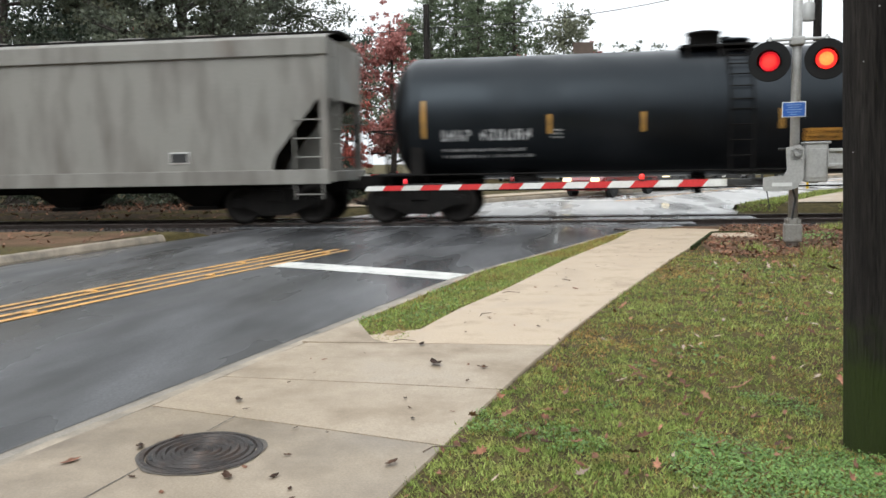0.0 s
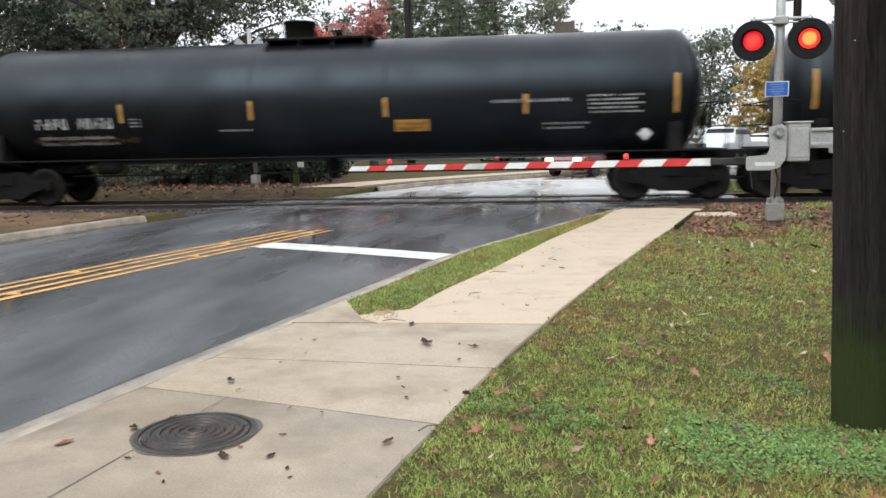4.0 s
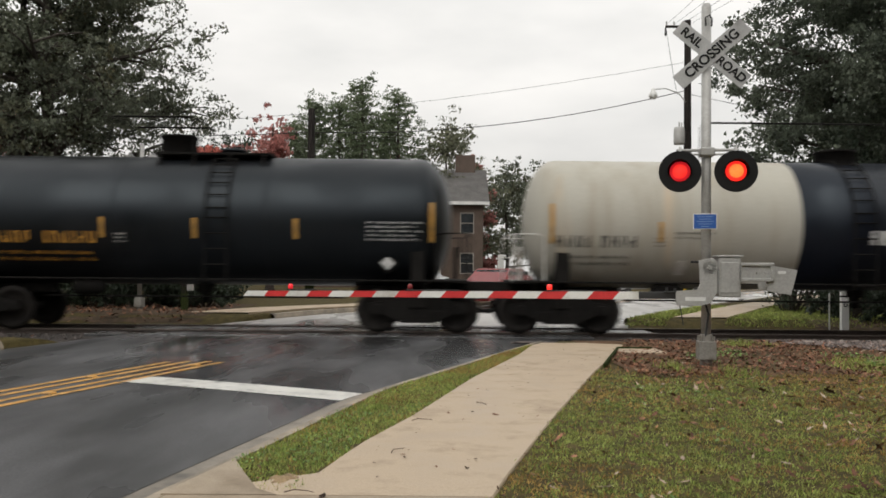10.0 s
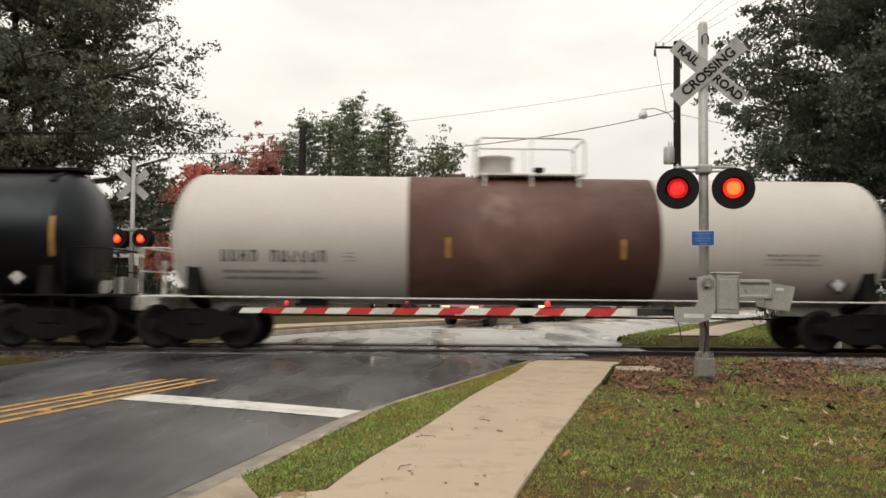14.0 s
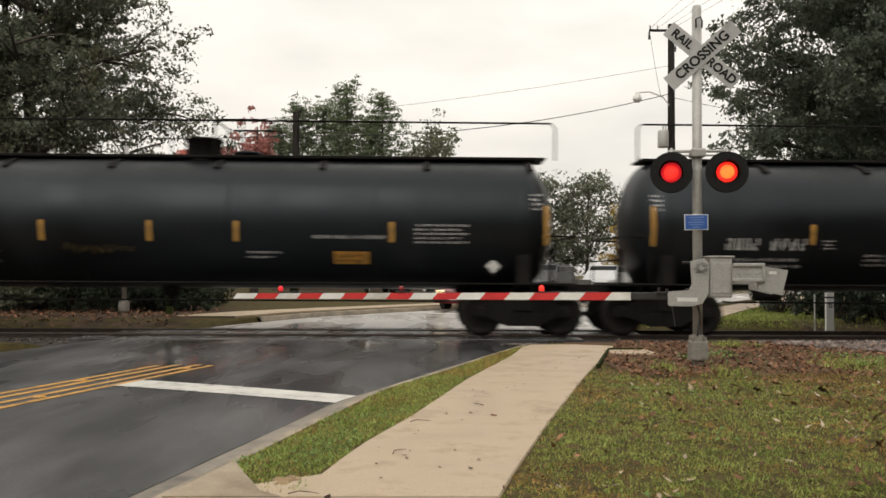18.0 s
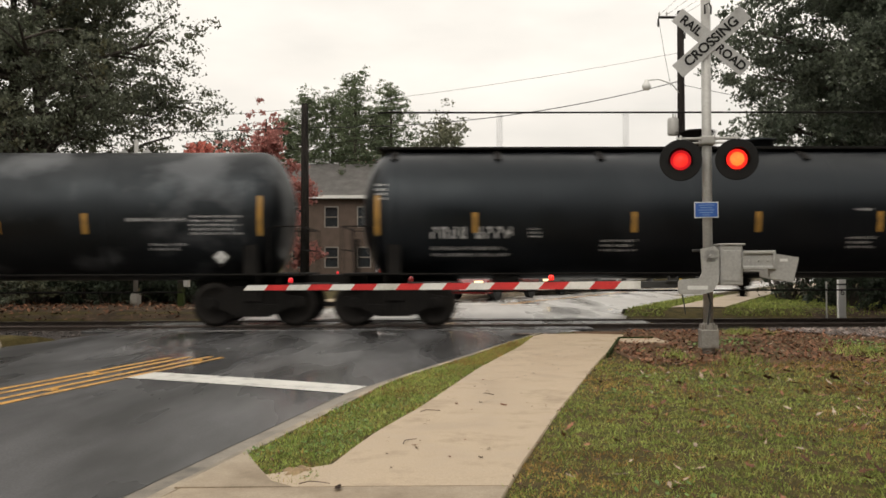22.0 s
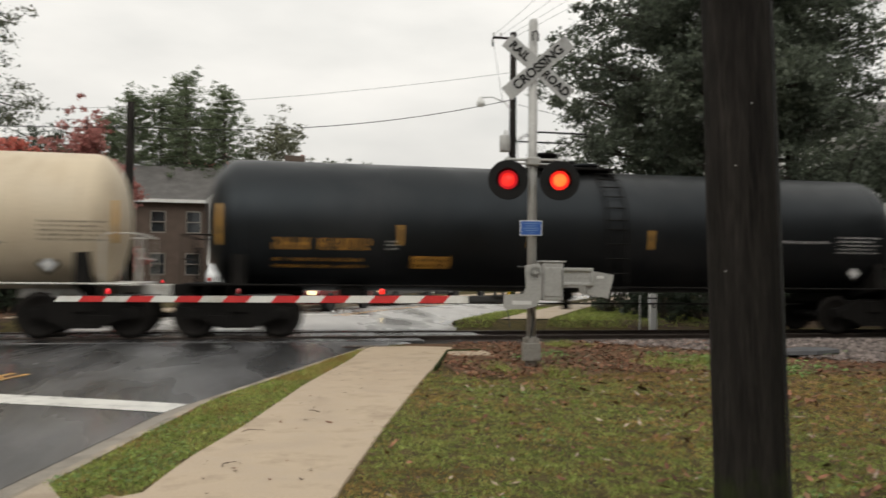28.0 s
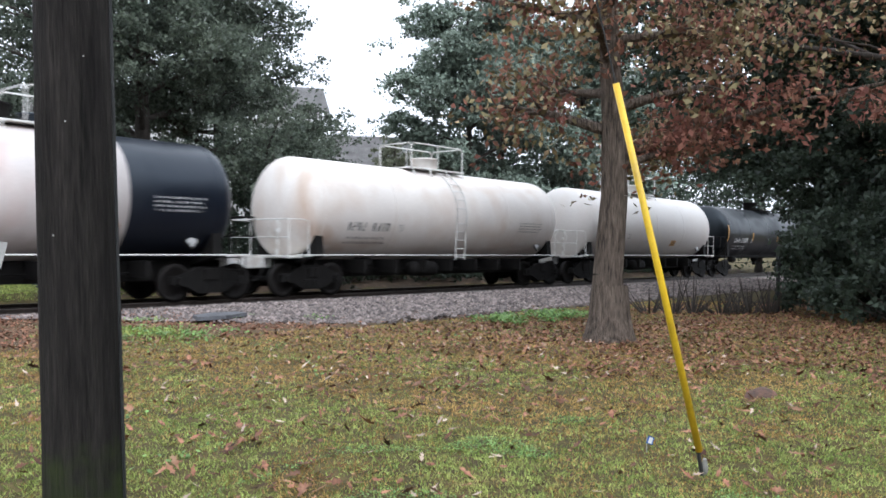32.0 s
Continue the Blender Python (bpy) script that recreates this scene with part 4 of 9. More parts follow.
        part("counterweight", bm, GALV, s, "sloping grey counterweight plate")
    bm = bm_new()
    for z, x1 in ((1.24, 0.84), (1.45, 0.84)):
        box(bm, 0.42, x1, -0.3, -0.245, z, z + 0.045, bevel=0.008)
    box(bm, 0.8, 0.84, -0.3, -0.245, 1.24, 1.49, bevel=0.008)
    for x in (0.5, 0.62, 0.74):
        tube(bm, [(x, -0.3, 1.36), (x, -0.24, 1.36)], 0.014, 6)
    box(bm, 0.42, 0.8, -0.262, -0.25, 1.28, 1.45)
    part("support_arm", bm, GALV, s, "slotted grey counterweight arm")
    part("rear_arm", box(bm_new(), 0.42, 0.8, 0.24, 0.29, 1.2, 1.48, bevel=0.008), GALV, s, "plain grey rear arm")
    bm = bm_new()
    box(bm, 0.9, 1.0, -0.25, -0.246, 1.345, 1.385)
    part("counterweight_label", bm, SIGN_WHITE, s)
    # arm
    a0 = part("gate_arm", box(bm_new(), -0.9, -0.4, -0.22, -0.16, 0.99, 1.09, bevel=0.01), DARK_METAL, s, "dark steel arm root")
    band = 0.36
    n = int((arm - 0.8) / band)
    for i in range(n):
        x1 = -0.85 - i * band
        hw = 0.055 - 0.015 * i / n
        bm = bm_new()
        box(bm, x1 - band, x1, -0.205, -0.175, 1.035 - hw, 1.035 + hw)
        for v in bm.verts:
            v.co.x += (v.co.z - 1.035) * 0.9
        part("red_band" if i % 2 else "white_band", bm, RED_BAND if i % 2 else WHITE_BAND, a0, "")
    for i, x in enumerate((-2.15, -4.25, arm * -1 + 0.75)):
        bm = bm_new()
        box(bm, x - 0.05, x + 0.05, -0.22, -0.16, 1.09, 1.11)
        part("lamp_foot", bm, DARK_METAL, a0)
        bm = bm_new()
        lathe(bm, [(0, 0), (0.036, 0), (0.04, 0.025), (0.038, 0.06), (0.024, 0.076), (0, 0.08)], 14, pose(x, -0.19, 1.11))
        part("arm_lamp", bm, (LAMP_RED, UNLIT_RED, LAMP_DIM)[i], a0, ("small glowing red arm lamp", "small unlit red arm lamp", "small dim red arm lamp")[i], smooth=True)
        bm = bm_new()
        tube(bm, [(x, -0.19, 1.09), (x + 0.3, -0.19, 1.1), (x + 0.8, -0.19, 1.095)], 0.008, 5)
        part("arm_cable", bm, DARK_METAL, a0)
    a0.matrix_basis = pose(0, 0, 0, 0, -0.6, arm_rz)
    for o in s.children:
        if o.name.split(".")[0] in ("gate_mechanism", "arm_bracket", "pivot", "bracket_label", "clamp_bolts", "counterweight", "support_arm", "rear_arm", "counterweight_label", "gate_arm"):
            o.matrix_basis = pose(0, 0, -0.075) @ o.matrix_basis
    # cables down the mast
    bm = bm_new()
    tube(bm, [(-0.05, -0.07, 0.95), (0.02, -0.08, 0.7), (-0.02, -0.08, 0.4)], 0.014, 6)
    part("cable", bm, DARK_METAL, s)
    part("cable", tube(bm_new(), [(-0.4, -0.2, 0.9), (-0.36, -0.2, 0.7), (-0.34, -0.2, 0.55)], 0.008, 5), DARK_METAL, s)
    return s


crossing_signal(pose(4.22, 12.84, 0.0, 0, 0, -8), "grey crossing signal mast with crossbuck, red lamps and lowered gate", face=-8, arm_rz=-7)
crossing_signal(pose(-8.6, 26.6, 0.0, 0, 0, 172), "grey crossing signal mast beyond the railway, seen from behind", face=0, lamps_behind=True, lettered=False)

# ---- the wooden utility pole, its guy and guard ----
PX, PY = 2.459, 4.41
pole = thing("utility_pole", pose(PX, PY, -0.17, 0, -2.06, 0), "dark weathered wooden utility pole with mossy foot on the lawn", "utility pole")
bm = bm_new()
prof = []
for i in range(45):
    z = -0.5 + i * 0.26
    prof.append((0.154 - 0.0055 * i * 0.26 + 0.003 * noise.noise((z * 2, 0, 0)), z))
lathe(bm, prof + [(0, -0.5 + 44 * 0.26)], 32)
for v in bm.verts:
    a = math.atan2(v.co.y, v.co.x)
    g = 1 + 0.012 * noise.noise((a * 4, v.co.z * 0.3, 0)) + 0.008 * noise.noise((a * 11, v.co.z * 0.5, 4))
    v.co.x *= g
    v.co.y *= g
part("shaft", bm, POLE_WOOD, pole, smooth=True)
bm = bm_new()
tube(bm, [(0.126, -0.094, 0), (0.113, -0.084, 3), (0.087, -0.065, 9)], 0.007, 5)
part("ground_wire", bm, DARK_METAL, pole)
bm = bm_new()
for a, z in ((-150, 1.52), (-128, 1.95), (-135, 2.9), (-100, 2.2)):
    r = 0.152 - 0.0055 * z
    t = Matrix.Translation((r * math.cos(radians(a)), r * math.sin(radians(a)), z)) @ pose(0, 0, 0, 0, 90, a)
    lathe(bm, [(0.0035, 0), (0.0035, 0.003), (0, 0.004)], 8, t)
stuff(part("nail_heads", bm, GALV, pole))

GX, GY = 5.6, 3.2
guy = thing("guy_wire", pose(GX, GY, 0), "steel guy wire with a yellow plastic guard, leaning to the pole", "guy wire")
d = Vector((-0.65, 0.25, 2.23))
bm = bm_new()
tube(bm, [d * 0.06, d * 0.5 + Vector((0.015, 0, -0.02)), d], 0.021, 14, 0.019)
part("guard", bm, GUARD_YELLOW, guy, "bright yellow guy guard", smooth=True)
bm = bm_new()
tube(bm, [(0, 0, -0.1), d * 0.1], 0.012, 6)
part("anchor_rod", bm, DARK_METAL, guy)
bm = bm_new()
tube(bm, [d * 0.98, Vector((PX + 0.1 - GX, PY - GY, 10.4))], 0.0045, 5)
part("wire", bm, DARK_METAL, guy)
bm = bm_new()
lathe(bm, [(0, -0.05), (0.016, -0.05), (0.02, 0.0), (0.013, 0.05), (0, 0.06)], 10, pose(0.005, 0, 0.03))
part("anchor_eye", bm, BASE_METAL, guy)


# ---- the train ----
SPEED = 15.6
TANK_BLACK = streaked("tank_black", (0.0045, 0.005, 0.0062), (0.008, 0.008, 0.0082), 0.36, 0, 0.6, specular=0.34, patch=(0.013, 0.0138, 0.016), patch_at=0.56, zs=0.45, xs=0.7, mottle=0.12)
TANK_BLUE = streaked("tank_dark_blue", (0.0048, 0.0062, 0.012), (0.009, 0.0105, 0.015), 0.34, 0, 0.5, specular=0.4, patch=(0.013, 0.015, 0.02), patch_at=0.58, zs=0.45, xs=0.7, mottle=0.12)
TANK_DULL = streaked("tank_dull_black", (0.007, 0.0073, 0.0078), (0.013, 0.0128, 0.0126), 0.42, 0, 0.6, specular=0.36, patch=(0.018, 0.0175, 0.0175), patch_at=0.56, zs=0.45, xs=0.7, mottle=0.1)
TANK_MOTTLED = streaked("tank_worn_black", (0.006, 0.0063, 0.007), (0.014, 0.014, 0.0145), 0.4, 0, 0.7, specular=0.36, patch=(0.075, 0.077, 0.082), patch_at=0.53, zs=1.1, xs=1.0, mottle=0.14)
TANK_BROWN = streaked("tank_rusty_black", (0.008, 0.0072, 0.007), (0.022, 0.015, 0.0125), 0.4, 0, 0.7, patch=(0.036, 0.023, 0.0185), specular=0.36, zs=0.4, xs=0.8)
TANK_RUST = streaked("tank_rust_brown", (0.1, 0.042, 0.03), (0.2, 0.11, 0.085), 0.45, 0, 0.7, patch=(0.3, 0.2, 0.17), patch_at=0.6, zs=0.5, xs=0.6)
TANK_CREAM = streaked("tank_cream", (0.62, 0.52, 0.38), (0.36, 0.26, 0.16), 0.45, 0, 0.4)
TANK_GREY = streaked("tank_pale_grey", (0.46, 0.44, 0.38), (0.3, 0.25, 0.18), 0.5, 0, 0.6, patch=(0.5, 0.4, 0.28), patch_at=0.62)
TANK_WHITE = streaked("tank_white", (0.58, 0.545, 0.51), (0.5, 0.44, 0.39), 0.42, 0, 0.4, zs=0.35, xs=0.6)
TANK_SPILL = streaked("tank_white_spilled", (0.6, 0.55, 0.52), (0.42, 0.35, 0.32), 0.45, 0, 0.7, patch=(0.5, 0.36, 0.32), patch_at=0.58, zs=0.3, xs=0.9)
TANK_RUSTED = streaked("tank_white_rusty", (0.68, 0.63, 0.58), (0.46, 0.34, 0.25), 0.5, 0, 0.55, patch=(0.42, 0.29, 0.2), patch_at=0.6, zs=0.4, xs=0.55)
HOPPER_GREY = streaked("hopper_grey", (0.25, 0.24, 0.215), (0.125, 0.11, 0.095), 0.55, 0, 0.9, patch=(0.17, 0.12, 0.09), patch_at=0.62, xs=1.2, zs=0.3)
HOPPER_CREAM = streaked("hopper_cream", (0.55, 0.5, 0.4), (0.38, 0.33, 0.25), 0.5, 0, 0.6)
HOPPER_PALE = streaked("hopper_pale_grey", (0.52, 0.55, 0.52), (0.42, 0.42, 0.39), 0.5, 0, 0.5)
BOX_RED = streaked("boxcar_red", (0.125, 0.042, 0.038), (0.07, 0.03, 0.027), 0.65, 0, 0.7, patch=(0.16, 0.078, 0.074), patch_at=0.6)
BOX_FADED = streaked("boxcar_faded_red", (0.2, 0.092, 0.084), (0.12, 0.05, 0.046), 0.7, 0, 0.8, patch=(0.28, 0.17, 0.15), patch_at=0.55)
RUN_GEAR = material("truck_grime", (0.004, 0.0037, 0.0035), (0.0135, 0.0118, 0.0105), 0.85, 0.0, 3, 30, 0.3, specular=0.18)
WHEEL_STEEL = material("wheel_steel", (0.007, 0.006, 0.0055), (0.018, 0.015, 0.013), 0.75, 0.1, 4, 30, 0.1, specular=0.25)
REFLECT = material("yellow_reflector", (0.4, 0.2, 0.035), (0.5, 0.28, 0.06), 0.5, 0, 5, 30, 0, dirt=(0.15, 0.11, 0.05), dirt_amount=0.6, dirt_scale=3)
STENCIL = material("white_stencil", (0.42, 0.42, 0.42), (0.58, 0.58, 0.57), 0.6, 0, 6, 60, 0, dirt=(0.12, 0.12, 0.12), dirt_amount=0.3, dirt_scale=5)
STENCIL_DARK = material("dark_stencil", (0.04, 0.04, 0.04), (0.09, 0.085, 0.08), 0.6, 0, 6, 60, 0)
ORANGE_BAND = material("orange_lettering", (0.42, 0.2, 0.03), (0.55, 0.28, 0.05), 0.55, 0, 5, 40, 0, dirt=(0.1, 0.06, 0.03), dirt_amount=0.4, dirt_scale=4)
CAR_WHITE = material("white_car_part", (0.55, 0.54, 0.51), (0.7, 0.69, 0.66), 0.5, 0, 4, 30, 0.03, dirt=(0.35, 0.3, 0.25), dirt_amount=0.4, dirt_scale=3)
SCRAWL = material("dull_spray_paint", (0.14, 0.09, 0.03), (0.22, 0.15, 0.05), 0.6, 0, 5, 40, 0, dirt=(0.04, 0.03, 0.02), dirt_amount=0.5, dirt_scale=4)
PAINT_A = material("graffiti_pale", (0.5, 0.48, 0.44), (0.65, 0.62, 0.57), 0.5, 0, 3, 20, 0)
PAINT_B = material("graffiti_teal", (0.1, 0.26, 0.28), (0.17, 0.36, 0.37), 0.5, 0, 3, 20, 0)
PAINT_C = material("graffiti_dark", (0.02, 0.02, 0.025), (0.05, 0.05, 0.06), 0.5, 0, 3, 20, 0)
PAINT_D = material("graffiti_blue", (0.12, 0.2, 0.36), (0.2, 0.3, 0.45), 0.5, 0, 3, 20, 0)

MESHES = {}


def shared(key, build):
    """Builds a mesh once and gives it back to every car that asks for it."""
    if key not in MESHES:
        bm = build()
        me = bpy.data.meshes.new(key[0])
        for f in bm.faces:
            f.smooth = key[-1] == "smooth"
        bm.normal_update()
        bm.to_mesh(me)
        bm.free()
        MESHES[key] = me
    return MESHES[key]


def piece(name, key, build, mat, parent, m=None, label=""):
    me = shared((name, *key), build)
    if not me.materials:
        me.materials.append(mat)
    elif me.materials[0] != mat:
        k2 = (name, mat.name, *key)
        if k2 not in MESHES:
            MESHES[k2] = me.copy()
            MESHES[k2].materials[0] = mat
        me = MESHES[k2]
    ob = new(name, me)
    ob.parent = parent
    if m is not None:
        ob.matrix_basis = m
    if label:
        ob["label"] = label
    return ob


def wheel_bm():
    return lathe(bm_new(), [(0, -0.07), (0.09, -0.07), (0.11, -0.03), (0.36, -0.03), (0.39, -0.07), (0.46, -0.07), (0.46, 0.04), (0.485, 0.065), (0.37, 0.065), (0.33, 0.02), (0.09, 0.02), (0, 0.02)], 16, pose(0, 0, 0, 90, 0, 0))


def side_frame_bm():
    bm = bm_new()
    pts = [(-1.12, 0.42), (-1.12, 0.62), (-0.8, 0.66), (-0.42, 0.86), (0.42, 0.86), (0.8, 0.66), (1.12, 0.62), (1.12, 0.42), (0.72, 0.38), (0.36, 0.2), (-0.36, 0.2), (-0.72, 0.38)]
    f = bm.faces.new([bm.verts.new((x, 0, z)) for x, z in pts])
    out = bmesh.ops.extrude_face_region(bm, geom=[f])
    bmesh.ops.translate(bm, vec=(0, 0.12, 0), verts=[v for v in out["geom"] if isinstance(v, bmesh.types.BMVert)])
    for x in (-0.88, 0.88):
        lathe(bm, [(0, -0.05), (0.1, -0.05), (0.12, 0.0), (0.12, 0.16), (0, 0.16)], 12, pose(x, 0, 0.5, -90, 0, 0))
    bmesh.ops.recalc_face_normals(bm, faces=bm.faces[:])
    return bm


def springs_bm():
    bm = bm_new()
    for x in (-0.18, 0, 0.18):
        prof = []
        for i in range(7):
            prof += [(0.07 if i % 2 else 0.082, 0.26 + i * 0.042)]
        lathe(bm, prof, 7, pose(x, 0, 0))
    return bm


def truck(car, x):
    t = piece("truck", (), lambda: box(bm_new(), -0.2, 0.2, -1.1, 1.1, 0.52, 0.82, bevel=0.03), RUN_GEAR, car, pose(x, 0, 0), "dark grimy four-wheel truck")
    for sx in (-0.88, 0.88):
        for sy in (-1, 1):
            piece("wheel", ("smooth",), wheel_bm, WHEEL_STEEL, t, pose(sx, sy * 0.76, 0.46, 0, 0, 0 if sy < 0 else 180))
        piece("axle", (), lambda: tube(bm_new(), [(0, -0.75, 0), (0, 0.75, 0)], 0.085, 10), RUN_GEAR, t, pose(sx, 0, 0.46))
    for sy in (-1, 1):
        piece("side_frame", (), side_frame_bm, RUN_GEAR, t, pose(0, sy * 1.0 - 0.06, 0))
        piece("spring", ("smooth",), springs_bm, RUN_GEAR, t, pose(0, sy * 1.0, 0))
    return t


def coupler_bm():
    bm = bm_new()
    box(bm, -0.75, 0.0, -0.08, 0.08, 0.78, 0.98, bevel=0.02)
    box(bm, -0.05, 0.22, -0.16, 0.14, 0.72, 1.04, bevel=0.04)
    tube(bm, [(-0.3, 0.3, 0.8), (-0.05, 0.32, 0.45), (0.3, 0.3, 0.42)], 0.025, 6)
    return bm


def bars_bm(rows, seed):
    """Rows (x0, x1, z0, z1) of lettering as small separate blocks on the y = 0 plane."""
    rnd = random.Random(seed)
    bm = bm_new()
    for x0, x1, z0, z1 in rows:
        h = z1 - z0
        big = h > 0.15
        w = h * (0.82 if big else 0.62)
        x, count = x0, 0
        while x < x1 - w * 0.5:
            ww = min(w * rnd.choice((0.8, 1, 1, 1.1)), x1 - x)
            count += 1
            if count != 5 if big else rnd.random() > 0.12:
                cut = rnd.choice((0.0, 0.0, 0.25, 0.45)) * h
                for p0, p1, q0, q1 in ((x, x + ww * 0.2, z0, z1 - cut), (x + ww * 0.2, x + ww * 0.42, z0 + h * rnd.choice((0.0, 0.4, 0.8)), 0), (x + ww * 0.42, x + ww * 0.62, z0 + cut * rnd.choice((0, 1)), z1)):
                    q1 = q1 or q0 + h * 0.2
                    bm.faces.new([bm.verts.new(p) for p in ((p0, 0, q0), (p1, 0, q0), (p1, 0, q1), (p0, 0, q1))])
            x += ww
    return bm


def on_shell(bm, r, axis_z, lift):
    """Bends flat pieces of the y = 0 plane onto the near side of a round tank."""
    for v in bm.verts:
        dz = v.co.z - axis_z
        a = math.asin(max(-1, min(1, dz / r)))
        d = r + lift - v.co.y
        v.co.y, v.co.z = -d * math.cos(a), axis_z + d * math.sin(a)
    return bm


def finer(bm, z0, z1):
    """Cuts upright pieces into short steps so that they can be bent."""
    for z in steps(z0, z1, 0.12)[1:-1]:
        bmesh.ops.bisect_plane(bm, geom=bm.verts[:] + bm.edges[:] + bm.faces[:], plane_co=(0, 0, z), plane_no=(0, 0, 1))
    return bm


def ladder_bm(h, w=0.42, step=0.34, r=0.018):
    bm = bm_new()
    for s in (-1, 1):
        tube(bm, [(s * w / 2, 0, 0), (s * w / 2, 0, h)], r, 6)
    for z in steps(0.12, h - 0.05, step):
        tube(bm, [(-w / 2, 0, z), (w / 2, 0, z)], r * 0.8, 6)
    return bm


def rail_loop_bm(length, h, posts=4):
    bm = bm_new()
    tube(bm, [(-length / 2, 0, 0), (-length / 2, 0, h - 0.1), (-length / 2 + 0.1, 0, h), (length / 2 - 0.1, 0, h), (length / 2, 0, h - 0.1), (length / 2, 0, 0)], 0.022, 6)
    for x in steps(-length / 2, length / 2, length / (posts - 1))[1:-1]:
        tube(bm, [(x, 0, 0), (x, 0, h)], 0.016, 5)
    return bm


PALE_CARS = (TANK_WHITE, TANK_RUSTED, TANK_CREAM)


def tank_car(a, b, mat, label, group="tank cars", ink="white", strips=(), num=None, line=None, data=None, panels=(), captions=(), plat=None, domes=((-0.75, 0.4, 0.5),),
             ladder=None, rails=(), walk_top=None, long_rail=None, band=None, r=1.46, scrawl=None, row=None, end_marks=False, trim=None, patches=(), sill=False):
    """A tank car between couplings a and b of the train; x is along the track from the car's middle, z from the rail head.
    strips: places of the reflectors; num, line, data: spans of lettering; panels: hazard panels; captions: small lettering (x0, x1, z, rows)."""
    length = round(b - a, 1)
    car = thing("tank_car", pose((a + b) / 2, TRACK_Y, RAIL_Z), label, "tank car", group)
    zc = 0.98 + r
    half = round(length / 2 - 0.8, 2)
    pale = mat in PALE_CARS
    trim_mat = trim or (CAR_WHITE if pale else RUN_GEAR)
    own = round(a, 2)

    def shell():
        prof = []
        for i in range(15):
            t = i / 14 * math.pi / 2
            prof.append((r * math.sin(t), -half + 0.7 * (1 - math.cos(t))))
        prof += [(r, -half + 0.7 + (2 * half - 1.4) * i / 10) for i in range(1, 10)]
        for i in range(14, -1, -1):
            t = i / 14 * math.pi / 2
            prof.append((r * math.sin(t), half - 0.7 * (1 - math.cos(t))))
        return lathe(bm_new(), prof, 48, pose(0, 0, zc, 0, 90, 0))

    piece("tank", (length, r, "smooth"), shell, mat, car, label="round steel tank shell, streaked and damp")
    if band:
        x0, x1, band_mat, band_label = band
        piece("tank_band", (own, "smooth"), lambda: lathe(bm_new(), [(r - 0.05, x0), (r + 0.006, x0), (r + 0.006, x1), (r - 0.05, x1)], 48, pose(0, 0, zc, 0, 90, 0)), band_mat, car, label=band_label)
    for x in steps(-half + 0.8, half - 0.8, 3.0):
        if not band or not band[0] - 0.1 < x < band[1] + 0.1:
            piece("jacket_seam", (r, "smooth"), lambda: lathe(bm_new(), [(r + 0.001, -0.025), (r + 0.005, -0.02), (r + 0.005, 0.02), (r + 0.001, 0.025)], 48, pose(0, 0, zc, 0, 90, 0)), mat, car, pose(x, 0, 0))
    tx = round(half - 0.75, 2)
    for s in (-1, 1):
        turn = 0 if s > 0 else 180
        truck(car, s * tx)
        piece("bolster_saddle", (r, zc), lambda: saddle_bm(r, zc), RUN_GEAR, car, pose(s * tx, 0, 0))
        piece("stub_sill", (), lambda: box(bm_new(), -1.6, 1.5, -0.2, 0.2, 0.78, 1.1, bevel=0.02), trim_mat, car, pose(s * (half - 0.6), 0, 0, 0, 0, turn))
        piece("end_platform", (), lambda: box(bm_new(), -0.75, 0.1, -1.35, 1.35, 1.08, 1.14, bevel=0.01), trim_mat, car, pose(s * (half + 0.25), 0, 0, 0, 0, turn))
        piece("end_rail", (), end_rail_bm, CAR_WHITE if pale or mat is TANK_GREY else RUN_GEAR, car, pose(s * (half + 0.3), 0, 0, 0, 0, turn))
        piece("coupler", (), coupler_bm, RUN_GEAR, car, pose(s * (length / 2 - 0.1), 0, 0, 0, 0, turn))
        piece("grab_iron", (), lambda: ladder_bm(0.8, 0.45), RUN_GEAR, car, pose(s * (half - 0.35), -1.38, 0.35))
        piece("air_hose", (), lambda: tube(bm_new(), [(-0.1, -0.35, 0.75), (0.12, -0.36, 0.5), (0.3, -0.34, 0.4), (0.42, -0.3, 0.42)], 0.03, 6), RUN_GEAR, car, pose(s * (length / 2 - 0.3), 0, 0, 0, 0, turn))
        if end_marks:
            rows = [(s * (half - 0.55) - 0.2, s * (half - 0.55) + 0.2, 3.0 - 0.1 * q, 3.05 - 0.1 * q) for q in range(4)]
            stuff(piece("head_marks", (own, s), lambda: on_shell(bars_bm(rows, 3), r * 0.97, zc, 0.03), STENCIL, car), "small stencilled lines near the tank head")
    piece("side_rail", (length,), lambda: tube(bm_new(), [(-half - 0.2, 0, 0), (half + 0.2, 0, 0)], 0.02, 6), CAR_WHITE if pale or trim else RUN_GEAR, car, pose(0, -1.42, 1.16 if sill else 1.12))
    tz = zc + r
    for k, (x, dr, h) in enumerate(domes):
        piece("protective_housing" if h > 0.3 else "manway", (dr, h, "smooth"), lambda: lathe(bm_new(), [(dr, -0.1), (dr, h - 0.07), (dr + 0.03, h - 0.07), (dr + 0.03, h - 0.02), (dr * 0.8, h), (0, h + 0.01)], 18),
              mat if pale or k % 2 else RUN_GEAR, car, pose(x, 0, tz))
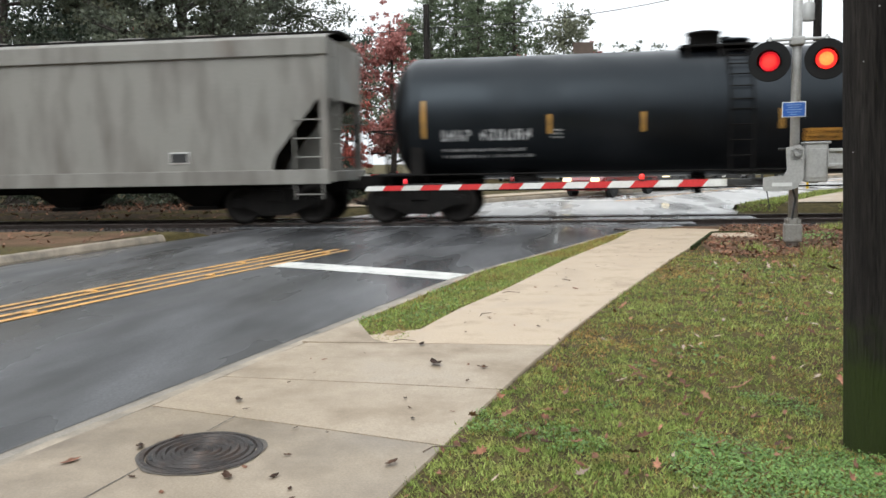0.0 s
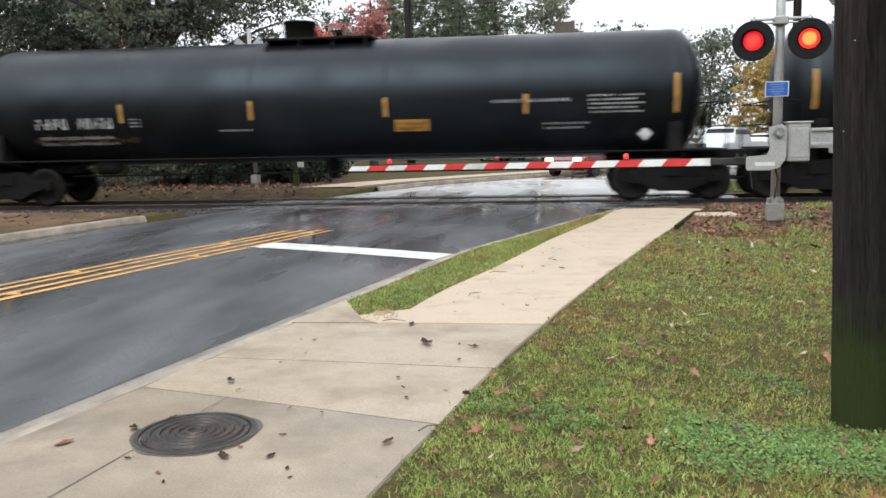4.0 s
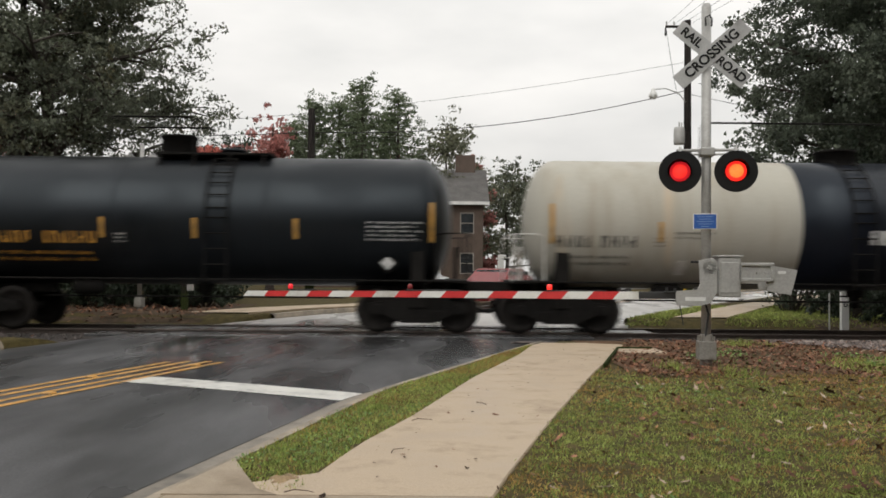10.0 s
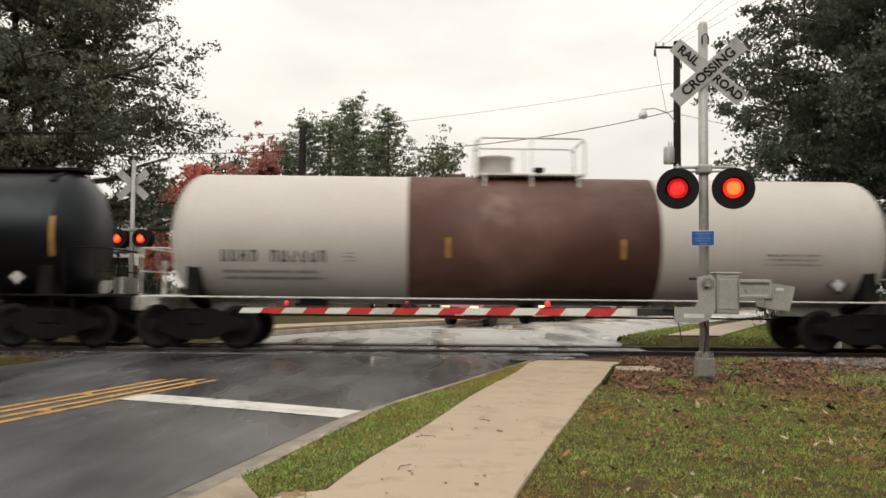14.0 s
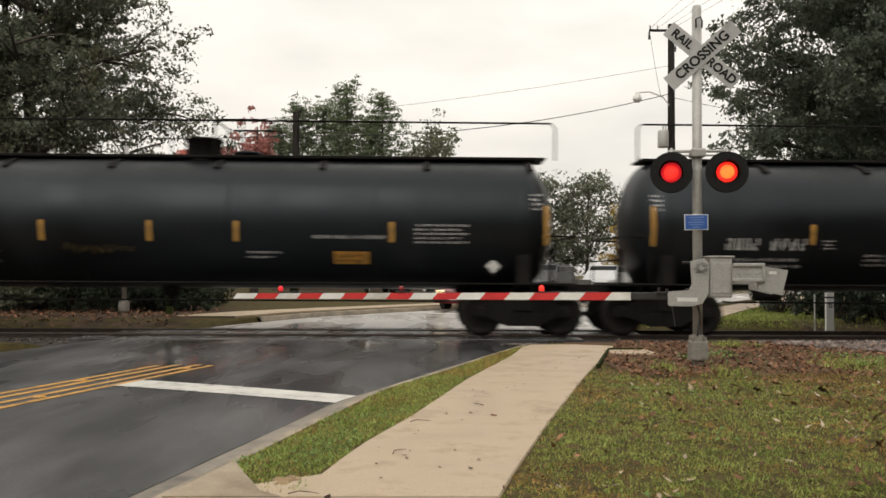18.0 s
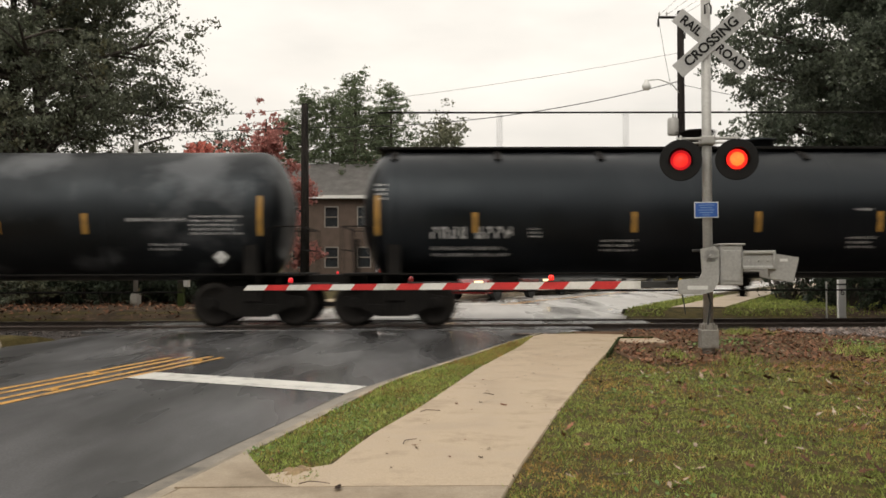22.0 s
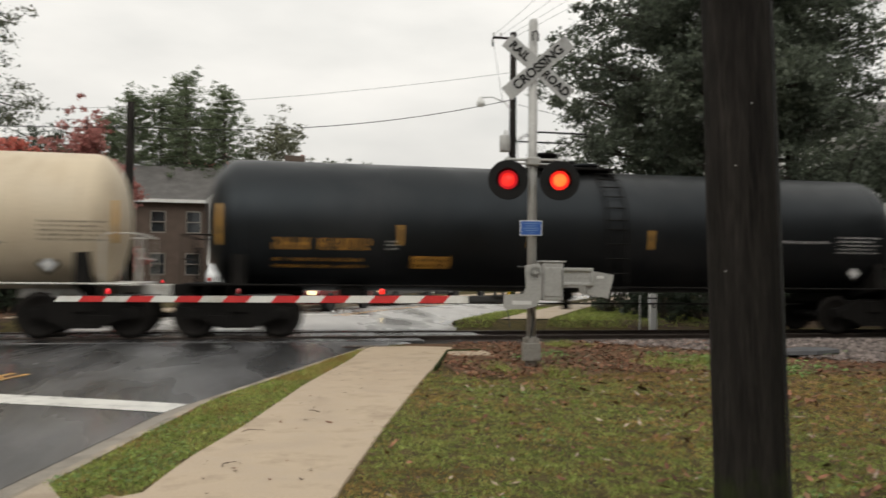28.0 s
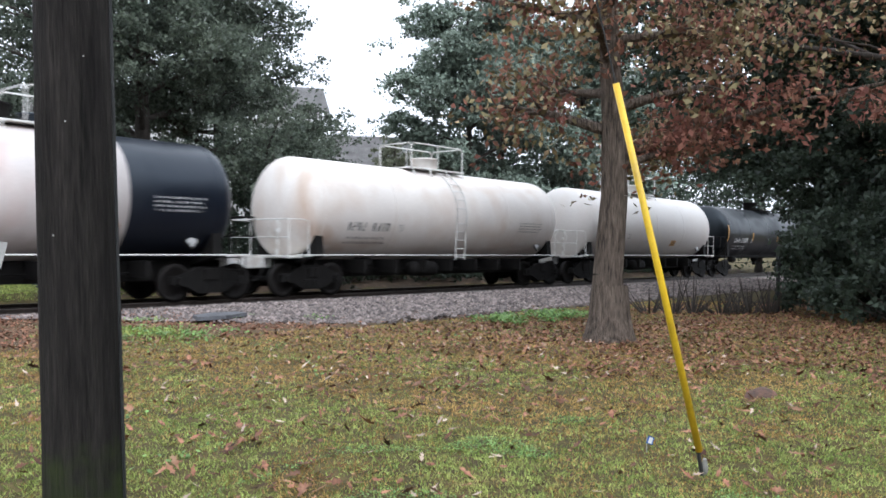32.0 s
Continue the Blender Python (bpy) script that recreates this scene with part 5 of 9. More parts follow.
    if plat:
        x0, x1 = plat
        piece("top_platform", (own,), lambda: box(bm_new(), x0, x1, -0.75, 0.75, 0.0, 0.05, bevel=0.01), trim_mat, car, pose(0, 0, tz - 0.02))
        mid_x = (x0 + x1) / 2
        piece("safety_valve", ("smooth",), lambda: lathe(bm_new(), [(0.09, -0.1), (0.09, 0.2), (0.13, 0.22), (0.13, 0.3), (0, 0.32)], 12), RUN_GEAR, car, pose(mid_x + 0.3, 0.3, tz))
        for sy in (-1, 1):
            stuff(piece("platform_braces", (own, sy), lambda: braces_bm(x0, x1, sy, r, zc), trim_mat, car))
    for x0, x1 in rails:
        w = round(x1 - x0, 2)
        for sy in (-0.72, 0.72):
            piece("hand_rail", (w,), lambda: rail_loop_bm(w, 0.82, 3 if w > 1.0 else 2), trim_mat, car, pose((x0 + x1) / 2, sy, tz))
        for sx in (x0, x1):
            piece("end_hand_rail", (), lambda: rail_loop_bm(1.44, 0.82, 2), trim_mat, car, pose(sx, 0, tz, 0, 0, 90))
    if walk_top:
        x0, x1, wide, thick = walk_top
        piece("top_walkway", (own,), lambda: box(bm_new(), x0, x1, -wide, wide, 0.02, 0.02 + thick, bevel=0.01), RUN_GEAR, car, pose(0, 0, tz))
        for x in steps(x0 + 0.4, x1 - 0.4, 2.4):
            piece("walkway_bracket", (r, wide), lambda: on_shell(finer(box(bm_new(), -0.07, 0.07, -0.04, 0.0, zc + r * 0.8, zc + r * 0.985), zc + r * 0.8, zc + r * 0.98), r, zc, 0.0), RUN_GEAR, car, pose(x, 0, 0))
    if long_rail:
        x0, x1 = long_rail
        w = round(x1 - x0, 1)
        piece("long_hand_rail", (w,), lambda: rail_loop_bm(w, 0.84, max(3, round(w / 2.4))), RUN_GEAR, car, pose((x0 + x1) / 2, -0.5, tz))
    if ladder is not None:
        piece("ladder", (r,), lambda: ladder_curved_bm(r, zc), trim_mat, car, pose(ladder, 0, 0))
    piece("outlet_valve", ("smooth",), lambda: lathe(bm_new(), [(0, -0.42), (0.1, -0.42), (0.1, -0.2), (0.2, -0.15), (0.22, 0.1)], 14), RUN_GEAR, car, pose(0, 0, zc - r))
    piece("brake_cylinder", ("smooth",), lambda: lathe(bm_new(), [(0, -0.3), (0.16, -0.3), (0.16, 0.25), (0.1, 0.35), (0, 0.35)], 14, pose(0, -0.55, 0.92, 0, 90, 0)), RUN_GEAR, car, pose(-half + 3.2, 0, 0))
    piece("brake_rod", (length,), lambda: tube(bm_new(), [(-half + 2.2, -0.5, 0.72), (half - 2.4, -0.5, 0.72)], 0.02, 5), RUN_GEAR, car)
    if sill:
        piece("centre_sill", (length,), lambda: box(bm_new(), -half, half, -0.35, 0.35, 0.5, 1.02, bevel=0.01), RUN_GEAR, car)
        for x in steps(-half + 2.6, half - 2.6, 1.3):
            piece("cross_bearer", ("t",), lambda: box(bm_new(), -0.07, 0.07, -1.3, 1.3, 0.62, 1.02, bevel=0.01), RUN_GEAR, car, pose(x, 0, 0))
        piece("air_reservoir", ("smooth",), lambda: lathe(bm_new(), [(0, -0.6), (0.22, -0.58), (0.24, -0.4), (0.24, 0.4), (0.22, 0.58), (0, 0.6)], 14, pose(0, -0.95, 0.72, 0, 90, 0)), RUN_GEAR, car, pose(-1.1, 0, 0))
    # reflective strips and lettering on the near side
    low = zc - 0.44
    for x in strips:
        z0, z1 = (low - 0.05, low + 0.8) if abs(x) > half - 1.0 else (low, low + 0.43)
        piece("reflector_strip", (r, z1 - z0), lambda: on_shell(finer(box(bm_new(), -0.045, 0.045, -0.003, 0.003, z0, z1), z0, z1), r, zc, 0.012), REFLECT, car, pose(x, 0, 0))
    main = {"white": STENCIL, "dark": STENCIL_DARK, "orange": ORANGE_BAND}[ink]
    plain = STENCIL_DARK if ink == "dark" else STENCIL
    rows = {}
    if num:
        x0, x1 = num
        rows["number"] = (main, [(x0, x1, 1.88, 2.13)])
        rows["box"] = (plain, [(x1 + 0.3, x1 + 0.56, 1.9 + 0.08 * q, 1.94 + 0.08 * q) for q in range(3)])
        rows["under"] = (main, [(x0, x1 - 0.2, 1.64, 1.71), (x0, x1 - 0.1, 1.5, 1.57)])
    if line:
        rows["line"] = (plain, [(line[0], line[1], line[2], line[2] + 0.07)])
    if data:
        rows["data"] = (plain, [(data[0], data[1] - 0.15 * (q % 2), 1.98 + 0.09 * q, 2.025 + 0.09 * q) for q in range(5)])
    for k, (x0, x1, z, n) in enumerate(captions):
        rows["note_%d" % k] = (plain, [(x0, x1 - 0.1 * (q % 2), z - 0.1 * q, z + 0.05 - 0.1 * q) for q in range(n)])
    if row:
        rows["upper_row"] = (main, [(row[0], row[1], row[2], row[2] + 0.12)])
    for kind, (mat_ink, spans) in rows.items():
        stuff(piece("stencil", (own, kind), lambda: on_shell(bars_bm(spans, int(own) + len(kind)), r, zc, 0.01), mat_ink, car), "rows of stencilled lettering as bars")
    for x, z, w in panels:
        p = piece("hazard_panel", (r, w, z), lambda: on_shell(finer(box(bm_new(), -w / 2, w / 2, -0.003, 0.003, z - 0.13, z + 0.13), z - 0.13, z + 0.13), r, zc, 0.011), ORANGE_BAND, car, pose(x, 0, 0), "yellow hazard panel")
        stuff(piece("panel_lettering", (r, w, z), lambda: on_shell(bars_bm([(-w / 2 + 0.06, w / 2 - 0.06, z + 0.015, z + 0.08), (-w / 2 + 0.06, w / 2 - 0.1, z - 0.09, z - 0.03)], 7), r, zc, 0.016), BLACK_PAINT, p))
    for x0, x1, z0, z1, patch_mat in patches:
        part("paint_patch", on_shell(finer(box(bm_new(), x0, x1, -0.003, 0.003, z0, z1), z0, z1), r, zc, 0.008), patch_mat, car, "painted-over patch on the shell")
    if scrawl:
        rnd = random.Random(int(own))
        bm = bm_new()
        x = scrawl[0]
        while x < scrawl[1]:
            z = scrawl[2] + rnd.uniform(-0.04, 0.04)
            tube(bm, [(x, 0, z - 0.08), (x + 0.07, 0, z + rnd.uniform(0.02, 0.12)), (x + 0.17, 0, z - rnd.uniform(0.0, 0.1)), (x + 0.24, 0, z + 0.04)], 0.011, 4)
            x += rnd.uniform(0.16, 0.3)
        part("scrawl", on_shell(bm, r, zc, 0.0), SCRAWL, car, "dull orange spray-painted scrawl")
    piece("placard", (), lambda: box(bm_new(), -0.11, 0.11, -0.01, 0.01, -0.11, 0.11, pose(0, 0, 0, 0, 45, 0)), STENCIL, car, pose(half - 1.4, -1.2, 1.5))
    piece("placard_holder", (), lambda: box(bm_new(), -0.16, 0.16, -0.006, 0.006, -0.16, 0.16, pose(0, 0, 0, 0, 45, 0)), RUN_GEAR, car, pose(half - 1.4, -1.19, 1.5))
    return car


def braces_bm(x0, x1, sy, r, zc):
    """Short struts that carry a top platform on the round shell."""
    bm = bm_new()
    for x in steps(x0 + 0.15, x1 - 0.15, 0.9):
        y = 0.74
        tube(bm, [(x, sy * y, zc + r), (x, sy * (y + 0.12), zc + math.sqrt(r * r - (y + 0.12) ** 2) - 0.02)], 0.025, 5)
    return bm


def saddle_bm(r, zc):
    bm = bm_new()
    for y in (-1, 1):
        vs = [bm.verts.new(p) for p in ((-0.14, y * 0.25, 0.85), (-0.14, y * 1.35, 1.12), (-0.14, y * 1.28, zc - 0.62), (-0.14, y * 0.7, zc - r - 0.02 + 0.2), (-0.14, y * 0.25, zc - r + 0.04))]
        f = bm.faces.new(vs if y > 0 else vs[::-1])
        out = bmesh.ops.extrude_face_region(bm, geom=[f])
        bmesh.ops.translate(bm, vec=(0.28, 0, 0), verts=[v for v in out["geom"] if isinstance(v, bmesh.types.BMVert)])
    bmesh.ops.recalc_face_normals(bm, faces=bm.faces[:])
    return bm


def end_rail_bm():
    bm = bm_new()
    for y in (-1, 1):
        tube(bm, [(-0.65, y * 1.33, 1.1), (-0.65, y * 1.33, 2.1), (-0.5, y * 1.33, 2.15), (0.05, y * 1.33, 2.15), (0.05, y * 1.33, 1.1)], 0.02, 6)
    tube(bm, [(0.05, -1.33, 2.15), (0.05, 1.33, 2.15)], 0.02, 6)
    tube(bm, [(0.05, -1.33, 1.65), (0.05, 1.33, 1.65)], 0.016, 6)
    tube(bm, [(-0.2, 0.5, 1.1), (-0.2, 0.5, 1.9)], 0.05, 8)
    lathe(bm, [(0.25, -0.015), (0.28, 0), (0.25, 0.015)], 18, pose(-0.1, 0.5, 1.9, 0, 90, 0))
    return bm


def ladder_curved_bm(r, zc):
    bm = bm_new()
    pts = lambda s: [(s * 0.24, -1.5, 1.0)] + [(s * 0.24, -(r + 0.06) * math.cos(t), zc + (r + 0.06) * math.sin(t)) for t in [radians(q) for q in range(0, 75, 12)]]
    for s in (-1, 1):
        tube(bm, pts(s), 0.02, 6)
    for z in steps(1.1, zc, 0.3):
        tube(bm, [(-0.24, -1.5, z), (0.24, -1.5, z)], 0.016, 5)
    for q in range(8, 75, 11):
        t = radians(q)
        y, z = -(r + 0.06) * math.cos(t), zc + (r + 0.06) * math.sin(t)
        tube(bm, [(-0.24, y, z), (0.24, y, z)], 0.016, 5)
    return bm


def hopper_car(a, b, mat, label, seed=0, marks=True, sill=None, number=None, strips=(), scrawl=None, captions=(), chord=False):
    """A covered hopper: tall flat sides cut away at the ends, running board, chutes below."""
    length = round(b - a, 1)
    car = thing("hopper_car", pose((a + b) / 2, TRACK_Y, RAIL_Z), label, "hopper car", "covered hopper cars")
    half = round(length / 2 - 0.48, 2)
    top, sillz = 4.42, 1.28
    W = 1.56

    def side():
        bm = bm_new()
        pts = [(-half, top - 0.42), (-half, 3.05), (-half + 0.16, 2.98), (-half + 0.3, 2.86), (-half + 1.28, 1.66), (-half + 1.36, 1.5), (-half + 1.38, sillz)]
        outline = pts + [(-x, z) for x, z in pts[::-1]]
        f = bm.faces.new([bm.verts.new((x, 0, z)) for x, z in outline])
        out = bmesh.ops.extrude_face_region(bm, geom=[f])
        bmesh.ops.translate(bm, vec=(0, 0.06, 0), verts=[v for v in out["geom"] if isinstance(v, bmesh.types.BMVert)])
        bmesh.ops.recalc_face_normals(bm, faces=bm.faces[:])
        return bm

    for s in (-1, 1):
        turn = 0 if s > 0 else 180
        piece("side_sheet", (length,), side, mat, car, pose(0, s * W - 0.03, 0), "tall flat side sheet")
        piece("side_sill", (length,), lambda: box(bm_new(), -half, half, -0.07, 0.07, 0.96, sillz + 0.02, bevel=0.01), sill or CAR_WHITE, car, pose(0, s * (W + 0.005), 0), "pale side sill")
        piece("top_chord", (length, chord), lambda: box(bm_new(), -half - 0.03, half + 0.03, -0.1 if chord else -0.06, 0.1 if chord else 0.06, top - (0.5 if chord else 0.44), top - 0.1, bevel=0.02), mat, car, pose(0, s * W, 0))
        for k in range(2 if not chord else 0):
            piece("side_rib", (length,), lambda: box(bm_new(), -half, half, -0.05, 0.05, 0, 0.04, bevel=0.008), mat, car, pose(0, s * (W + 0.03), top - 0.52 - 0.12 * k))
        for q in (-1, 1):
            piece("corner_post", (1,), lambda: box(bm_new(), -0.1, 0.1, -0.05, 0.05, 0.96, top - 0.4, bevel=0.01), mat, car, pose(s * (half - 0.1), q * W, 0))
            piece("ladder", ("h",), lambda: ladder_bm(1.9, 0.66, 0.42, 0.02), mat, car, pose(s * (half - 0.5), q * (W + 0.05), 0.6))
        piece("end_sheet", (), lambda: box(bm_new(), -0.04, 0.04, -W + 0.04, W - 0.04, 2.95, top - 0.12, bevel=0.01), mat, car, pose(s * (half - 0.05), 0, 0), "flat upper end sheet")
        piece("slope_sheet", (length,), lambda: slope_bm(W), mat, car, pose(s * half, 0, 0, 0, 0, turn))
        piece("centre_web", (), web_bm, mat, car, pose(s * half, 0, 0, 0, 0, turn), "plate under the slope sheet")
        truck(car, s * (half - 1.55))
        piece("end_sill", (), lambda: box(bm_new(), -0.5, 0.1, -1.5, 1.5, 1.0, 1.25, bevel=0.02), mat, car, pose(s * half, 0, 0, 0, 0, turn))
        piece("coupler", (), coupler_bm, RUN_GEAR, car, pose(s * (length / 2 - 0.1), 0, 0, 0, 0, turn))
        piece("end_ladder", (), lambda: ladder_bm(3.2, 0.45), mat, car, pose(s * (half + 0.06), -1.15, 1.1, 0, 0, 90))
        piece("air_hose", (), lambda: tube(bm_new(), [(-0.1, -0.35, 0.75), (0.12, -0.36, 0.5), (0.3, -0.34, 0.4), (0.42, -0.3, 0.42)], 0.03, 6), RUN_GEAR, car, pose(s * (length / 2 - 0.3), 0, 0, 0, 0, turn))
    piece("brake_wheel", ("smooth",), lambda: lathe(bm_new(), [(0.24, -0.02), (0.28, 0), (0.24, 0.02)], 18), RUN_GEAR, car, pose(half + 0.1, 0.6, 2.2, 0, 90, 0))
    piece("roof", (length,), lambda: roof_bm(half, W, top), mat, car, label="shallow arched roof sheet")
    piece("running_board", (length,), lambda: box(bm_new(), -half - 0.1, half + 0.1, -0.65, 0.65, 0, 0.05), RUN_GEAR, car, pose(0, 0, top + 0.12))
    for x in steps(-half + 0.8, half - 0.8, 1.9):
        piece("roof_bracket", (), lambda: box(bm_new(), -0.05, 0.05, -0.75, 0.75, -0.12, 0.0), RUN_GEAR, car, pose(x, 0, top + 0.12))
        piece("roof_hatch", (), lambda: box(bm_new(), -0.35, 0.35, -0.3, 0.3, 0.0, 0.08, bevel=0.02), mat, car, pose(x + 0.9, 0, top + 0.17)) if x < half - 2 else None
    for x in (-5.55, -1.85, 1.85, 5.55):
        piece("chute", (), chute_bm, RUN_GEAR if seed != 2 else mat, car, pose(x, 0, 0), "tapering discharge chute")
    piece("centre_sill", (length,), lambda: box(bm_new(), -half, half, -0.25, 0.25, 0.75, 1.1), RUN_GEAR, car)
    for x in strips:
        tall = 0.62 if abs(x) > half - 1.7 else 0.36
        piece("reflector_strip", ("h", tall), lambda: box(bm_new(), -0.05, 0.05, -0.005, 0.005, 0, tall), REFLECT, car, pose(x, -W - 0.036, sillz + 0.16))
    if marks:
        spans = {"note_%d" % k: [(x0, x1 - 0.1 * (q % 2), z - 0.13 * q, z + 0.06 - 0.13 * q) for q in range(n)] for k, (x0, x1, z, n) in enumerate(captions)}
        if number:
            spans["number"] = [(number[0], number[0] + 1.0, 2.4, 2.6), (number[0], number[1], 2.04, 2.24)]
        for kind, rr in spans.items():
            stuff(piece("stencil", (length, "hopper", kind), lambda: bars_bm(rr, seed), STENCIL_DARK, car, pose(0, -W - 0.036, 0)), "rows of stencilled lettering as bars")
    if scrawl:
        bm = bm_new()
        rnd = random.Random(5)
        x = scrawl[0]
        while x < scrawl[1]:
            z = 1.95 + rnd.uniform(-0.05, 0.05)
            tube(bm, [(x, 0, z - rnd.uniform(0.0, 0.12)), (x + 0.1, 0, z + rnd.uniform(0.05, 0.16)), (x + 0.2, 0, z - 0.05), (x + 0.26, 0, z + rnd.uniform(-0.1, 0.1))], 0.016, 5)
            x += rnd.uniform(0.14, 0.24)
        part("scrawl", bm, STENCIL_DARK, car, "dark spray-painted scrawl").matrix_basis = pose(0, -W - 0.036, 0)
    if chord:
        piece("placard_frame", ("h",), lambda: box(bm_new(), -0.24, 0.24, -0.01, 0.01, -0.14, 0.14), CAR_WHITE, car, pose(5.5, -W - 0.036, 1.62))
        piece("placard_panel", ("h",), lambda: box(bm_new(), -0.21, 0.21, -0.014, 0.0, -0.11, 0.11), DARK_METAL, car, pose(5.5, -W - 0.042, 1.62))
    return car


def slope_bm(W):
    bm = bm_new()
    rows = [(-0.06, 3.2), (-0.1, 3.0), (-0.5, 2.7), (-1.0, 2.1), (-1.5, 1.5), (-1.62, 1.2)]
    vs = [(bm.verts.new((x, -W + 0.05, z)), bm.verts.new((x, W - 0.05, z))) for x, z in rows]
    for p, q in zip(vs, vs[1:]):
        bm.faces.new((p[0], p[1], q[1], q[0]))
    bmesh.ops.solidify(bm, geom=bm.faces[:], thickness=0.03)
    return bm


def web_bm():
    bm = bm_new()
    f = bm.faces.new([bm.verts.new((x, -0.04, z)) for x, z in ((-1.6, 1.05), (-0.12, 1.05), (-0.12, 2.95), (-0.5, 2.64), (-1.0, 2.04), (-1.5, 1.44))])
    out = bmesh.ops.extrude_face_region(bm, geom=[f])
    bmesh.ops.translate(bm, vec=(0, 0.08, 0), verts=[v for v in out["geom"] if isinstance(v, bmesh.types.BMVert)])
    bmesh.ops.recalc_face_normals(bm, faces=bm.faces[:])
    return bm


def roof_bm(half, W, top):
    bm = bm_new()
    rows = [(-W - 0.03, top - 0.12), (-W + 0.2, top + 0.0), (-0.6, top + 0.1), (0.6, top + 0.1), (W - 0.2, top + 0.0), (W + 0.03, top - 0.12)]
    vs = [(bm.verts.new((-half, y, z)), bm.verts.new((half, y, z))) for y, z in rows]
    for p, q in zip(vs, vs[1:]):
        bm.faces.new((p[0], p[1], q[1], q[0]))
    bmesh.ops.solidify(bm, geom=bm.faces[:], thickness=0.05)
    return bm


def chute_bm():
    bm = bm_new()
    hi = [bm.verts.new(p) for p in ((-1.3, -1.3, 1.3), (1.3, -1.3, 1.3), (1.3, 1.3, 1.3), (-1.3, 1.3, 1.3))]
    lo = [bm.verts.new(p) for p in ((-0.3, -0.5, 0.42), (0.3, -0.5, 0.42), (0.3, 0.5, 0.42), (-0.3, 0.5, 0.42))]
    for i in range(4):
        bm.faces.new((hi[i], lo[i], lo[(i + 1) % 4], hi[(i + 1) % 4]))
    bm.faces.new(lo)
    box(bm, -0.42, 0.42, -0.6, 0.6, 0.33, 0.42)
    bmesh.ops.recalc_face_normals(bm, faces=bm.faces[:])
    return bm


def box_car(a, b, label):
    length = b - a
    car = thing("boxcar", pose((a + b) / 2, TRACK_Y, RAIL_Z), label, "boxcar")
    half, W, top, sill = length / 2 - 1.35, 1.5, 4.62, 1.05
    door_x = (-2.35, 0.75)
    part("body", box(bm_new(), -half, half, -W, W, sill, top - 0.1, bevel=0.02), BOX_RED, car)
    ribs = [x for x in [-2.55 - 1.02 * k for k in range(5)] + [0.95 + 1.08 * k for k in range(6)] if abs(x) < half - 0.1]
    for s in (-1, 1):
        for x in ribs:
            piece("side_rib", ("box",), lambda: box(bm_new(), -0.1, 0.1, -0.05, 0.05, sill, top - 0.15, bevel=0.02), BOX_RED, car, pose(x, s * (W + 0.03), 0))
        for z in (2.18, 2.82, 3.44, 4.05):
            for x0, x1 in ((-half, -2.5), (0.9, half)):
                piece("side_band", (x1 - x0,), lambda: box(bm_new(), 0, x1 - x0, -0.03, 0.03, 0, 0.1, bevel=0.015), BOX_RED, car, pose(x0, s * (W + 0.02), z))
        door = piece("sliding_door", (), lambda: box(bm_new(), *door_x, -0.04, 0.04, sill + 0.05, top - 0.25, bevel=0.01), BOX_RED, car, pose(0, s * (W + 0.06), 0), "ribbed sliding door")
        for z in steps(sill + 0.25, top - 0.45, 0.17):
            piece("door_rib", (), lambda: box(bm_new(), door_x[0] + 0.12, door_x[1] - 0.12, -0.03, 0.03, 0, 0.06, bevel=0.012), BOX_RED, door, pose(0, s * 0.05, z))
        piece("door_post", ("door",), lambda: box(bm_new(), -0.06, 0.06, -0.07, 0.07, sill, top - 0.2, bevel=0.01), BOX_RED, car, pose(door_x[0] - 0.08, s * (W + 0.05), 0))
        piece("door_track", (), lambda: box(bm_new(), door_x[0] - 2.9, door_x[1] + 0.2, -0.06, 0.06, top - 0.24, top - 0.16), BOX_RED, car, pose(0, s * (W + 0.07), 0))
        piece("side_sill", ("box",), lambda: box(bm_new(), -half + 2.4, half - 2.4, -0.05, 0.05, 0.74, sill + 0.05), BOX_RED, car, pose(0, s * (W - 0.03), 0))
        truck(car, s * (half - 1.3))
        piece("coupler", (), coupler_bm, RUN_GEAR, car, pose(s * (length / 2 - 0.1), 0, 0, 0, 0, 0 if s > 0 else 180))
        piece("draft_sill", (), lambda: box(bm_new(), -0.9, 0.5, -0.2, 0.2, 0.72, 1.04, bevel=0.02), RUN_GEAR, car, pose(s * (half + 0.4), 0, 0, 0, 0, 0 if s > 0 else 180))
        piece("ladder", ("box",), lambda: ladder_bm(3.3, 0.45), BOX_RED, car, pose(s * (half - 0.35), -W - 0.05, 0.8))
        for z in steps(sill + 0.2, top - 0.4, 0.32):
            piece("end_corrugation", (), lambda: tube(bm_new(), [(0, -W + 0.1, 0), (0, W - 0.1, 0)], 0.07, 8), BOX_RED, car, pose(s * half, 0, z))
    part("centre_sill", box(bm_new(), -half, half, -0.32, 0.32, 0.5, sill, bevel=0.01), RUN_GEAR, car)
    for x in steps(-half + 3.2, half - 3.2, 1.6):
        piece("cross_bearer", (), lambda: box(bm_new(), -0.08, 0.08, -W + 0.1, W - 0.1, 0.62, sill, bevel=0.01), RUN_GEAR, car, pose(x, 0, 0))
    piece("brake_reservoir", ("smooth",), lambda: lathe(bm_new(), [(0, -0.5), (0.2, -0.48), (0.22, -0.3), (0.22, 0.3), (0.2, 0.48), (0, 0.5)], 14, pose(0, -0.85, 0.62, 0, 90, 0)), RUN_GEAR, car, pose(1.4, 0, 0))
    part("roof", roof_bm(half + 0.05, W, top), SHINGLE, car, "dull ribbed roof sheet")
    # faded repaint in the panels and a round emblem left plain
    rnd = random.Random(9)
